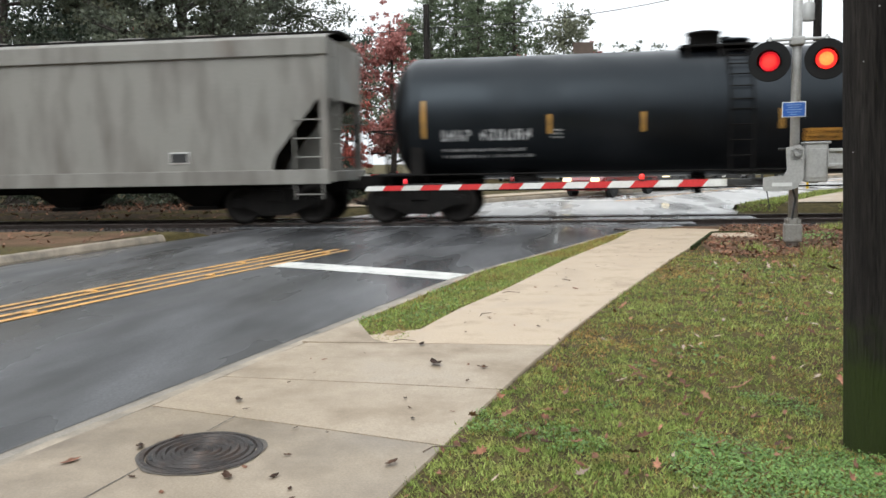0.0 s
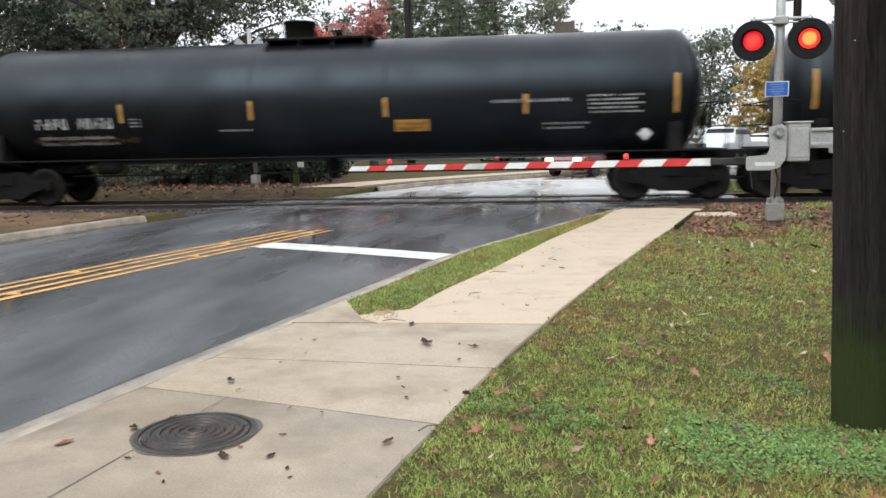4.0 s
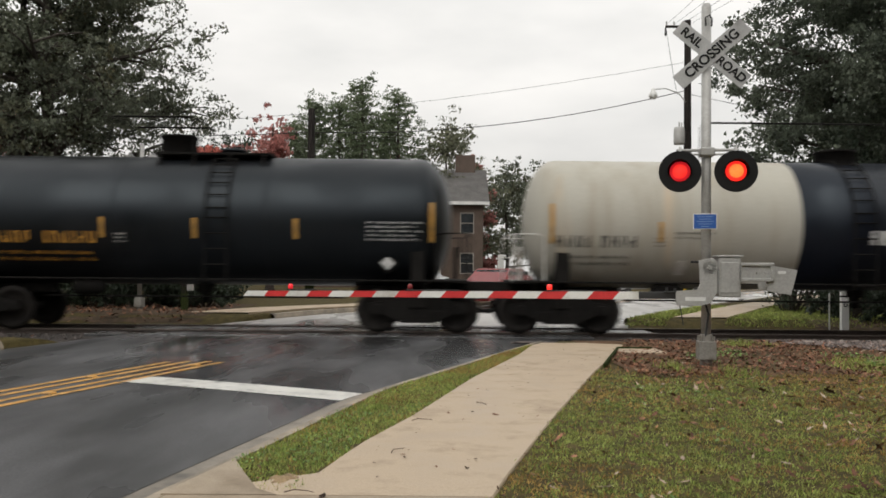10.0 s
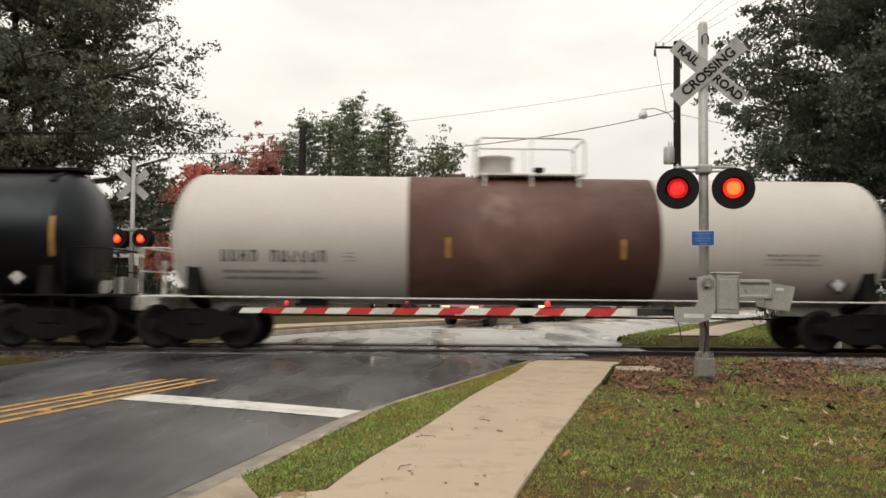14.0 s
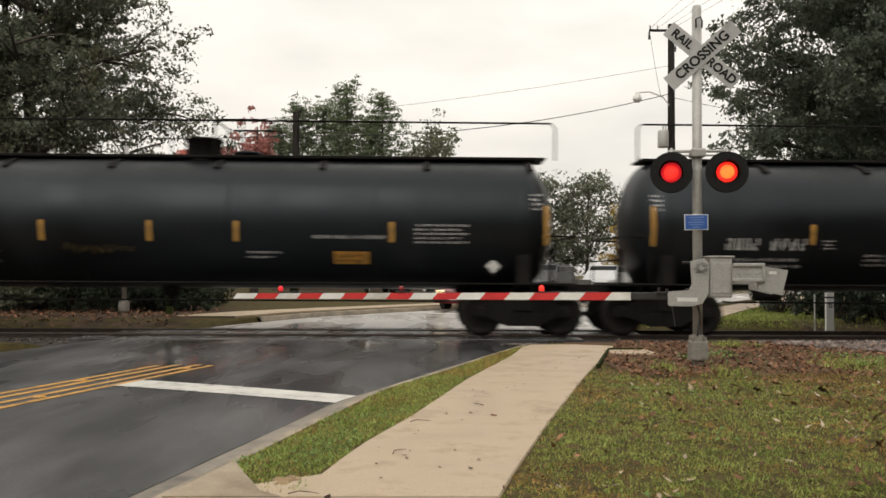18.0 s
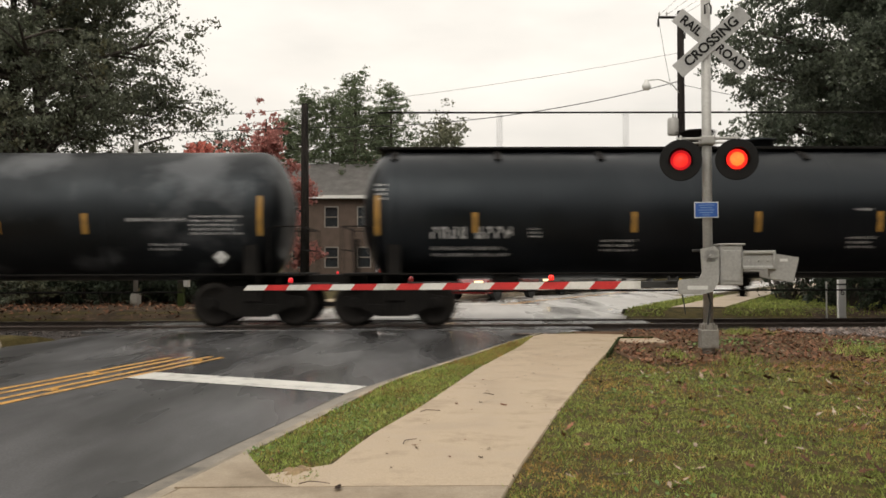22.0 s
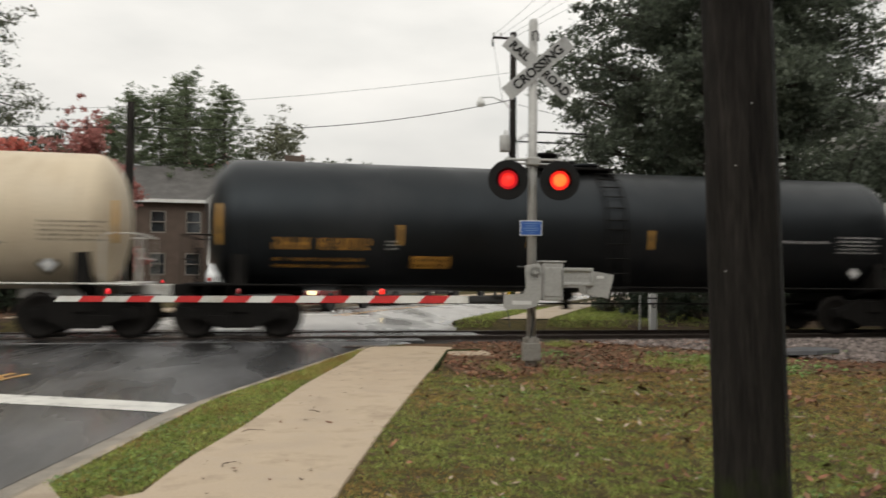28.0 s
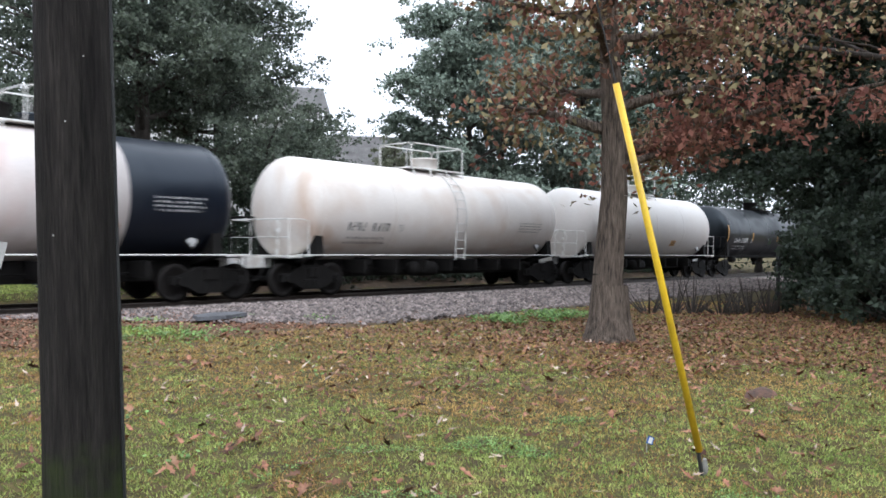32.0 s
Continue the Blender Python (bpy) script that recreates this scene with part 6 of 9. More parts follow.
    for x0, x1 in zip(sorted(ribs), sorted(ribs)[1:]):
        if x1 - x0 < 1.5:
            for z, h in ((3.6, 0.38), (2.99, 0.36), (2.4, 0.34)):
                if x0 < 0 or rnd.random() < 0.78:
                    part("paint_patch", box(bm_new(), x0 + 0.16, x1 - rnd.uniform(0.16, 0.3), -W - 0.006, -W - 0.002, z + rnd.uniform(0, 0.06), z + h - rnd.uniform(0, 0.08)), BOX_FADED, car, "faded pinkish paint patch")
    part("emblem", lathe(bm_new(), [(0.3, -0.003), (0.3, 0.003), (0.27, 0.003), (0.27, -0.003)], 24, pose(5.86, -W - 0.07, 3.08, 90, 0, 0)), STENCIL, car, "faded pale ring of a round emblem")
    bm = bm_new()
    for k, w in enumerate((0.16, 0.22, 0.22, 0.14)):
        box(bm, 5.86 - w, 5.86 + w, -W - 0.073, -W - 0.067, 2.9 + 0.1 * k, 2.95 + 0.1 * k)
    stuff(part("emblem_bars", bm, STENCIL, car))
    # graffiti letters: pale bodies over the whole lower side, dark and coloured insides
    layers = {k: bm_new() for k in ("graffiti_shadow", "graffiti_fill", "graffiti_inside", "graffiti_accent", "graffiti_green", "graffiti_stroke")}

    def blob(bm, x, z, rx, rz, y, n=9):
        pts = [(x + rx * rnd.uniform(0.8, 1.12) * math.cos(2 * math.pi * q / n), max(0.78, z + rz * rnd.uniform(0.8, 1.12) * math.sin(2 * math.pi * q / n))) for q in range(n)]
        bm.faces.new([bm.verts.new((px, y, pz)) for px, pz in pts])

    x, i = -half + 0.3, 0
    while x < half - 0.3:
        w = rnd.uniform(0.55, 0.95)
        z = 1.5 + rnd.uniform(-0.06, 0.06)
        h = rnd.uniform(0.52, 0.66)
        c = min(x + w / 2, half - 0.45)
        end = abs(c) > half - 2.2
        z, h = (z + 0.1, h * 0.86) if end else (z, h)
        blob(layers["graffiti_shadow"], c + 0.05, z + 0.02, w * 0.62, h * 1.12, -0.0006 * (i % 5))
        blob(layers["graffiti_fill"], c, z - 0.04, w * 0.56, h, -0.008 - 0.0006 * (i % 5), 8)
        for q in range(2 if i % 3 else 1):
            blob(layers[("graffiti_inside", "graffiti_accent", "graffiti_inside", "graffiti_green")[(i + q) % 4]], c + w * rnd.uniform(-0.28, 0.28), z + h * rnd.uniform(-0.45, 0.75), w * rnd.uniform(0.1, 0.2), h * rnd.uniform(0.12, 0.3), -0.016 - 0.0006 * q)
        for q in range(4):
            u = c + w * (-0.42 + 0.28 * q) + rnd.uniform(-0.06, 0.06)
            lean = rnd.uniform(-0.08, 0.08)
            p = [(u - lean, -0.022 - 0.004 * (q % 2), z - h * rnd.uniform(0.55, 0.95)), (u + lean, -0.022 - 0.004 * (q % 2), z + h * rnd.uniform(0.5, 1.05))]
            tube(layers["graffiti_stroke" if q % 2 else "graffiti_inside"], p, rnd.uniform(0.035, 0.07), 4)
        bar = z + h * rnd.uniform(-0.5, 0.6)
        tube(layers["graffiti_inside"], [(c - w * 0.4, -0.03, bar), (c + w * 0.4, -0.03, bar + rnd.uniform(-0.1, 0.1))], 0.035, 4)
        x += w * rnd.uniform(0.8, 1.0)
        i += 1
    for (nm, bm), mat in zip(layers.items(), (PAINT_C, PAINT_A, PAINT_C, PAINT_D, PAINT_B, PAINT_A)):
        o = stuff(part(nm, bm, mat, car), "spray-painted graffiti letters in white, dark, blue and green")
        o.matrix_basis = pose(0, -W - 0.115, 0)
    for x in (-7.0 + 1.65 * k for k in range(9)):
        if abs(x) < half - 0.3:
            piece("reflector_strip", ("box",), lambda: box(bm_new(), -0.17, 0.17, -0.004, 0.004, 0, 0.13), REFLECT, car, pose(x + (0.2 if x > 0 else 0), -W - 0.16, 1.42))
    return car


BL = "black tank car with yellow reflector strips, wet and streaked"
RAILED = "black tank car with a hand rail along its top"
TRAIN = [
    hopper_car(-23.3, -4.0, HOPPER_GREY, "weathered grey covered hopper car", 1, marks=False, sill=HOPPER_GREY, chord=True),
    tank_car(-4.0, 12.05, TANK_BLACK, BL, strips=(-6.3, -3.44, -1.38, 1.54, 4.06, 6.5), num=(-5.9, -3.7), line=(4.2, 5.7, 1.66), data=(5.0, 6.2), panels=((2.45, 1.86, 0.85),), ladder=0.7,
             plat=(-0.5, 1.2), domes=((0.1, 0.36, 0.4), (0.8, 0.3, 0.22))),
    tank_car(12.05, 29.0, TANK_BLACK, BL, strips=(-7.0, -3.8, -1.57, 1.77, 4.48, 7.2), num=(-6.67, -4.1), captions=((-2.6, -1.8, 1.8, 2), (2.2, 2.8, 1.95, 6)), panels=((4.0, 1.66, 0.9),), plat=(-1.2, 1.15),
             domes=((-0.1, 0.42, 0.38), (0.7, 0.25, 0.2)), data=(6.0, 7.1)),
    tank_car(29.0, 48.4, TANK_MOTTLED, "dark grey tank car with pale worn patches", strips=(-7.8, -4.1, -1.1, 1.9, 4.9, 8.3), num=(-7.0, -5.2), captions=((-3.5, -2.9, 1.77, 2),), panels=((2.4, 2.19, 1.0),), ladder=0.9,
             plat=(-0.2, 1.5), domes=((0.2, 0.36, 0.5), (1.1, 0.32, 0.55)), data=(6.8, 7.9)),
    tank_car(48.4, 67.65, TANK_BLACK, "black tank car with spray paint along its side", strips=(-8.1, -4.8, -1.6, 1.6, 4.8, 8.1), num=(-7.0, -4.9), line=(4.0, 5.8, 2.25), data=(6.2, 7.4), panels=((2.2, 1.8, 0.8),),
             scrawl=(-7.2, -4.6, 1.62), plat=(-1.5, 1.2), captions=((5.2, 6.2, 1.75, 2), (-2.4, -1.6, 1.75, 1))),
    tank_car(67.65, 86.2, TANK_DULL, BL, strips=(-7.9, -2.6, -0.87, 2.12, 4.36, 7.9), num=(-7.2, -4.4), panels=((2.75, 2.14, 0.85),), ladder=0.6, plat=(-0.8, 1.3), domes=((-0.2, 0.36, 0.55), (0.7, 0.34, 0.5)), data=(5.6, 7.0)),
    tank_car(86.2, 99.8, TANK_BLACK, "short black tank car with orange lettering and long top walkway", ink="orange", strips=(-5.1, -1.1, 0.91, 3.02, 4.87), num=(-4.35, -2.35), row=(-4.2, -2.25, 2.98),
             panels=((1.92, 1.97, 0.95),), captions=((0.4, 1.4, 1.6, 2),), walk_top=(-4.45, 4.25, 0.62, 0.13), domes=((0.6, 0.3, 0.25), (2.4, 0.3, 0.2))),
    tank_car(99.8, 115.5, TANK_BLUE, "dark tank car with long top walkway", strips=(-6.08, -3.8, -1.23, 1.46, 3.66, 6.39), num=(-5.77, -3.9), panels=((-2.75, 2.1, 0.85),), captions=((1.64, 2.1, 2.1, 2),), data=(3.75, 5.3),
             walk_top=(-5.5, 5.3, 0.62, 0.13), domes=((0.84, 0.32, 0.34), (2.07, 0.4, 0.24), (4.25, 0.4, 0.24))),
    tank_car(115.5, 131.3, TANK_BLACK, "dark tank car with long top walkway", strips=(-6.1, -4.44, -1.78, 0.7, 3.59, 6.2), num=(-5.53, -3.6), panels=((1.2, 2.08, 1.0),), data=(4.6, 5.8), captions=((-1.7, -0.4, 1.75, 1),),
             walk_top=(-5.45, 5.25, 0.62, 0.13), domes=((-1.06, 0.32, 0.4), (2.0, 0.4, 0.24), (4.37, 0.4, 0.24))),
    tank_car(131.3, 144.65, TANK_BLUE, "short dark tank car with orange lettering", ink="orange", strips=(-5.0, -0.95, 0.93, 2.81, 4.63), num=(-4.37, -2.7), panels=((1.6, 2.12, 0.9),), data=(3.4, 4.5), captions=((2.7, 3.1, 1.8, 2),),
             walk_top=(-4.5, 4.3, 0.62, 0.13), domes=((1.8, 0.36, 0.24), (3.12, 0.36, 0.24))),
    tank_car(144.65, 157.6, TANK_BLACK, "short black tank car with orange lettering", ink="orange", strips=(-4.66, -1.85, 0.13, 2.29, 5.2), num=(-4.17, -1.9), data=(3.8, 5.0), ladder=0.6, plat=(-1.0, 1.6),
             rails=((-2.0, -0.1),), domes=((-0.65, 0.42, 0.5), (0.6, 0.3, 0.2))),
    tank_car(157.6, 174.6, TANK_GREY, "pale grey tank car with a broad black band", ink="dark", strips=(-7.2, -4.86, 0.85), num=(-7.1, -5.3), captions=((-4.55, -3.7, 2.17, 2), (3.95, 5.3, 2.28, 2), (3.95, 5.3, 2.1, 1)), data=(5.7, 6.8),
             panels=((2.75, 2.31, 0.83),), band=(-1.82, 0.67, TANK_BLUE, "broad black spill band"), ladder=-0.5, domes=((-0.45, 0.45, 0.3),), long_rail=(-3.7, 0.5), patches=((0.92, 1.64, 1.43, 1.83, CAR_WHITE), (3.5, 4.15, 1.4, 1.92, CAR_WHITE), (-4.45, -4.25, 1.3, 1.6, CAR_WHITE), (-0.36, 0.5, 1.98, 2.28, STENCIL), (3.95, 5.3, 2.18, 2.34, STENCIL_DARK))),
    tank_car(174.6, 192.85, TANK_BROWN, "rusty black tank car with yellow reflector strips", strips=(-7.77, -4.4, -1.22, 1.65, 4.54, 7.88), num=(-6.7, -4.6), panels=((-2.5, 2.05, 0.8),), line=(5.84, 6.9, 2.8), data=(6.65, 7.6),
             captions=((2.8, 3.8, 1.75, 1), (4.9, 5.4, 1.75, 2)), plat=(-1.0, 1.65), domes=((-0.37, 0.42, 0.55), (0.6, 0.36, 0.2))),
    tank_car(192.85, 212.2, TANK_BLACK, RAILED, strips=(-8.3, -5.19, -2.7, -0.06, 2.6, 5.84, 8.27), num=(-7.0, -5.3), captions=((-1.73, -0.87, 2.0, 1), (-1.72, -0.63, 1.64, 1), (0.13, 0.64, 1.8, 2), (4.71, 5.3, 1.85, 3)), panels=((2.03, 1.8, 0.8),),
             line=(4.0, 5.8, 2.27), data=(5.95, 7.0), walk_top=(-8.4, 8.4, 0.42, 0.06), long_rail=(-8.5, 8.6), domes=((-0.8, 0.45, 0.4), (0.75, 0.4, 0.35))),
    tank_car(212.2, 229.9, TANK_WHITE, "white tank car with a rusty brown middle", ink="dark", strips=(-1.86, 1.9), num=(-6.7, -4.4), band=(-2.73, 2.73, TANK_RUST, "rust-brown stained middle"), plat=(-1.2, 1.2), rails=((-1.2, 1.2),), captions=((5.0, 6.2, 2.1, 3),)),
    tank_car(229.9, 247.5, TANK_MOTTLED, "dark tank car with pale spill streaks", strips=(-7.6, -4.98, -2.15, 1.25, 4.52, 7.5), num=(-7.0, -5.3), panels=((4.2, 1.77, 0.82),), line=(5.74, 7.25, 2.58), data=(6.2, 7.3), captions=((-3.36, -2.75, 1.72, 1), (5.2, 5.9, 1.75, 2)),
             plat=(-2.2, -0.4), domes=((-1.8, 0.4, 0.5), (-0.8, 0.34, 0.4))),
    tank_car(247.5, 266.0, TANK_BROWN, "brown rust-stained tank car", strips=(-8.0, -4.11, -0.81, 2.04, 4.93, 7.87), num=(-7.1, -5.2), captions=((-2.2, -1.7, 1.82, 2), (3.0, 4.1, 1.75, 1)), panels=((4.7, 1.85, 0.8),), line=(5.2, 6.5, 2.2), data=(6.2, 7.3),
             ladder=0.6, domes=((-0.2, 0.34, 0.5), (0.6, 0.3, 0.15))),
    tank_car(266.0, 284.9, TANK_BLACK, RAILED, strips=(-8.31, -6.03, -2.33, -0.07, 1.76, 5.06, 8.37), num=(-6.94, -5.0), captions=((-3.89, -3.24, 1.75, 3), (1.96, 2.7, 1.75, 2)), scrawl=(-1.9, -0.43, 1.84), panels=((4.2, 1.67, 0.75),),
             line=(3.4, 4.97, 2.07), data=(5.55, 6.7), walk_top=(-8.4, 8.5, 0.42, 0.06), long_rail=(-8.5, 8.7), rails=((1.1, 2.34),), domes=((0.7, 0.4, 0.5), (1.7, 0.3, 0.2)), end_marks=True),
    tank_car(284.9, 304.15, TANK_BLACK, "black tank car with a railed platform on top", strips=(-8.4, -4.93, -2.09, 0.13, 1.89, 5.15, 8.46), num=(-6.8, -5.0), captions=((-3.74, -2.92, 1.75, 3), (2.0, 3.2, 1.75, 1)), panels=((4.36, 1.7, 0.7),),
             line=(3.46, 5.06, 2.07), data=(5.4, 6.5), plat=(-2.3, 1.85), walk_top=(-8.4, 8.4, 0.42, 0.06), long_rail=(-8.5, 8.5), domes=((-0.55, 0.4, 0.5), (0.5, 0.3, 0.2)), end_marks=True),
    tank_car(304.15, 322.65, TANK_DULL, "dull black tank car with a railed platform on top", strips=(-8.2, -4.94, -1.6, 1.92, 4.68, 8.06), num=(-7.17, -5.0), panels=((-1.47, 1.69, 0.76), (3.5, 2.27, 0.63)), captions=((1.37, 2.0, 1.73, 2), (4.96, 5.6, 1.86, 2), (-2.4, -1.9, 1.73, 2)),
             data=(6.8, 7.9), plat=(-1.5, 2.3), rails=((-1.45, 0.1), (1.0, 2.3)), domes=((-0.25, 0.38, 0.55), (0.7, 0.34, 0.2)), end_marks=True),
    tank_car(322.65, 341.2, TANK_MOTTLED, "dark tank car with pale worn patches along its top", strips=(-8.2, -4.22, -1.13, 1.6, 4.27, 7.98), num=(-7.2, -5.4), panels=((2.0, 2.13, 0.93),), line=(5.16, 6.46, 2.26), data=(6.5, 7.6), captions=((-3.4, -2.8, 1.75, 2), (5.6, 6.4, 1.75, 2)),
             plat=(-0.5, 0.85), domes=((-0.1, 0.4, 0.25), (0.5, 0.3, 0.15))),
    tank_car(341.2, 360.3, TANK_BLACK, RAILED, strips=(-8.35, -6.26, -2.85, -0.18, 2.45, 5.21, 8.19), num=(-7.2, -5.4), captions=((-3.54, -2.76, 1.8, 3), (1.79, 2.42, 1.85, 3), (1.9, 2.3, 2.45, 1)), panels=((3.9, 1.84, 0.76),), line=(3.1, 5.0, 2.25), data=(5.75, 6.8),
             walk_top=(-8.4, 8.4, 0.42, 0.06), long_rail=(-8.5, 8.6), domes=((-1.05, 0.4, 0.5), (0.4, 0.36, 0.3)), end_marks=True),
    tank_car(360.3, 378.4, TANK_DULL, BL, strips=(-8.0, -4.45, -1.72, 1.24, 4.1, 7.71), num=(-7.1, -5.2), captions=((-3.76, -3.1, 1.85, 2), (0.2, 1.3, 1.79, 1), (5.3, 5.9, 1.85, 2)), panels=((2.73, 2.02, 0.8),), line=(4.23, 6.3, 2.47), data=(6.4, 7.4), ladder=-0.77,
             plat=(-1.65, 0.7), rails=((-1.2, -0.5),), domes=((0.37, 0.34, 0.55), (-0.5, 0.3, 0.2))),
    hopper_car(378.4, 397.7, HOPPER_CREAM, "cream covered hopper car with dark scrawl", 2, number=(-7.7, -6.2), strips=(-7.86, -5.8, -2.06, 2.0, 5.8, 7.86), scrawl=(-4.7, -3.3), captions=((-7.3, -5.97, 1.78, 2), (-3.3, -2.6, 1.65, 2), (-0.65, -0.17, 1.8, 2), (5.5, 6.5, 2.0, 4))),
    hopper_car(397.7, 417.15, HOPPER_PALE, "pale grey covered hopper car with white sill", 3, strips=(-7.8, -4.8, -2.35, -0.02, 2.45, 4.83, 7.79), captions=((-0.82, 0.94, 1.86, 1), (2.7, 3.2, 1.8, 2), (6.0, 6.5, 2.1, 4), (-6.6, -5.2, 2.2, 2))),
    tank_car(417.15, 435.15, TANK_CREAM, "cream tank car with dark lettering and white ladder", ink="dark", strips=(-7.46, -4.17, -1.24, 1.59, 4.62, 8.1), num=(-6.6, -4.8), captions=((-3.9, -3.35, 2.05, 3), (-2.6, -2.1, 1.7, 2), (5.3, 6.0, 1.9, 2)), panels=((2.07, 1.84, 0.7),),
             data=(6.65, 7.95), ladder=-0.3, plat=(-1.0, 1.65), rails=((-1.1, -0.55), (0.1, 1.65)), domes=((1.05, 0.34, 0.4), (0.3, 0.36, 0.3))),
    tank_car(435.15, 453.6, TANK_DULL, "black tank car with orange lettering", ink="orange", strips=(-8.1, -4.31, -1.37, 1.54, 4.47, 8.1), num=(-7.0, -4.9), panels=((-3.6, 1.64, 0.85),), ladder=0.67, plat=(-1.2, 1.0), rails=((-1.1, 0.3),), domes=((-0.58, 0.34, 0.42), (0.5, 0.34, 0.2)),
             data=(6.4, 7.6), line=(4.9, 6.2, 2.2)),
    tank_car(453.6, 470.9, TANK_BLACK, BL, strips=(-7.6, -4.3, -1.4, 1.5, 4.4, 7.6), num=(-6.6, -4.8), panels=((2.6, 2.05, 0.8),), data=(5.9, 7.0), plat=(-1.2, 1.2), end_marks=True),
    box_car(471.0, 488.2, "red-brown boxcar with graffiti along its lower side"),
    tank_car(488.2, 500.2, TANK_WHITE, "short white tank car with top platform", ink="dark", strips=(), num=(-4.2, -2.3), panels=((1.9, 1.95, 0.6),), captions=((-1.6, -0.6, 1.95, 2), (3.2, 4.2, 2.3, 4)), plat=(-1.5, 1.3), rails=((-1.4, 1.2),), domes=((0.0, 0.45, 0.5), (-0.9, 0.25, 0.3)), r=1.52, sill=True),
    tank_car(500.95, 513.75, TANK_BLUE, "dark blue tank car with a broad white band", num=(-4.5, -2.7), trim=CAR_WHITE, band=(-2.4, 2.4, TANK_SPILL, "broad white middle band"), panels=((1.95, 1.75, 0.5),), captions=((3.0, 4.4, 2.5, 4),), domes=((-0.1, 0.45, 0.45), (0.8, 0.25, 0.3)), r=1.52, sill=True, plat=(-2.0, 1.8), rails=((-2.0, -0.6), (0.4, 1.8))),
    tank_car(514.0, 528.7, TANK_RUSTED, "dirty white tank car stained brown", ink="dark", num=(-4.8, -3.0), captions=((3.6, 5.0, 2.3, 4),), plat=(-1.5, 1.3), rails=((-1.4, 1.2),), domes=((0.0, 0.45, 0.45),), r=1.52, sill=True, ladder=0.2),
    tank_car(528.7, 543.2, TANK_WHITE, "white tank car with top platform", ink="dark", num=(-4.8, -3.0), panels=((1.95, 1.75, 0.5),), plat=(-1.5, 1.3), rails=((-1.4, 1.2),), domes=((0.0, 0.45, 0.45),), r=1.52, sill=True),
    tank_car(543.2, 561.0, TANK_BLACK, BL, strips=(-7.6, -4.0, 0, 4.0, 7.6), num=(-6.6, -4.6), plat=(-1.2, 1.2)), tank_car(561.0, 578.0, TANK_BLACK, BL, strips=(-7.4, -4.0, 0, 4.0, 7.4), num=(-6.6, -4.6), plat=(-1.2, 1.2)),
]


# ---- trees ----
def leaf_cloud(name, centres, per, leaf, spread, mat, parent, seed, flat=0.6, label="", sprays=5, sides=3):
    """Many small leaves in loose sprays about the branch ends."""
    rng = np.random.default_rng(seed)
    c = np.repeat(np.array(centres), sprays, axis=0)
    c = c + rng.normal(0, 0.85, (len(c), 3)) * np.array(spread)
    size = rng.uniform(0.25, 0.75, (len(c), 1))
    c, size = np.repeat(c, per // sprays, axis=0), np.repeat(size, per // sprays, axis=0)
    n = len(c)
    p = c + rng.normal(0, 0.6, (n, 3)) * size * np.array(spread) * (1, 1, 0.7)
    a = rng.uniform(0, 2 * np.pi, n)
    t = rng.normal(0, 0.8, n)
    u = np.stack([np.cos(a) * np.cos(t), np.sin(a) * np.cos(t), np.sin(t)], 1)
    w = rng.normal(0, 1, (n, 3))
    w -= (w * u).sum(1, keepdims=True) * u
    w /= np.linalg.norm(w, axis=1, keepdims=True)
    s = leaf * rng.uniform(0.6, 1.4, (n, 1))
    nrm = np.cross(u, w)
    if sides == 7:
        lobes = ((-1.0, 0.0), (-0.35, -0.3), (0.05, -0.62), (0.4, -0.28), (1.0, 0.05), (0.45, 0.34), (-0.05, 0.55))
        v = np.stack([p + u * s * a + w * s * b + nrm * s * (0.5 * b * b + 0.15 * a) for a, b in lobes], 1).reshape(-1, 3)
    elif sides == 4:
        v = np.stack([p - u * s, p - w * s * flat + nrm * s * 0.15, p + u * s, p + w * s * flat + nrm * s * 0.15], 1).reshape(-1, 3)
    else:
        v = np.stack([p - u * s, p + u * s * 0.5 - w * s * flat * 1.3, p + u * s * 0.7 + w * s * flat], 1).reshape(-1, 3)
    me = bpy.data.meshes.new(name)
    me.vertices.add(sides * n)
    me.vertices.foreach_set("co", v.ravel())
    me.loops.add(sides * n)
    me.loops.foreach_set("vertex_index", np.arange(sides * n, dtype=np.int32))
    me.polygons.add(n)
    me.polygons.foreach_set("loop_start", np.arange(0, sides * n, sides, dtype=np.int32))
    me.polygons.foreach_set("loop_total", np.full(n, sides, dtype=np.int32))
    me.materials.append(mat)
    me.update(calc_edges=True)
    ob = new(name, me)
    ob.parent = parent
    if label:
        ob["label"] = label
    return ob


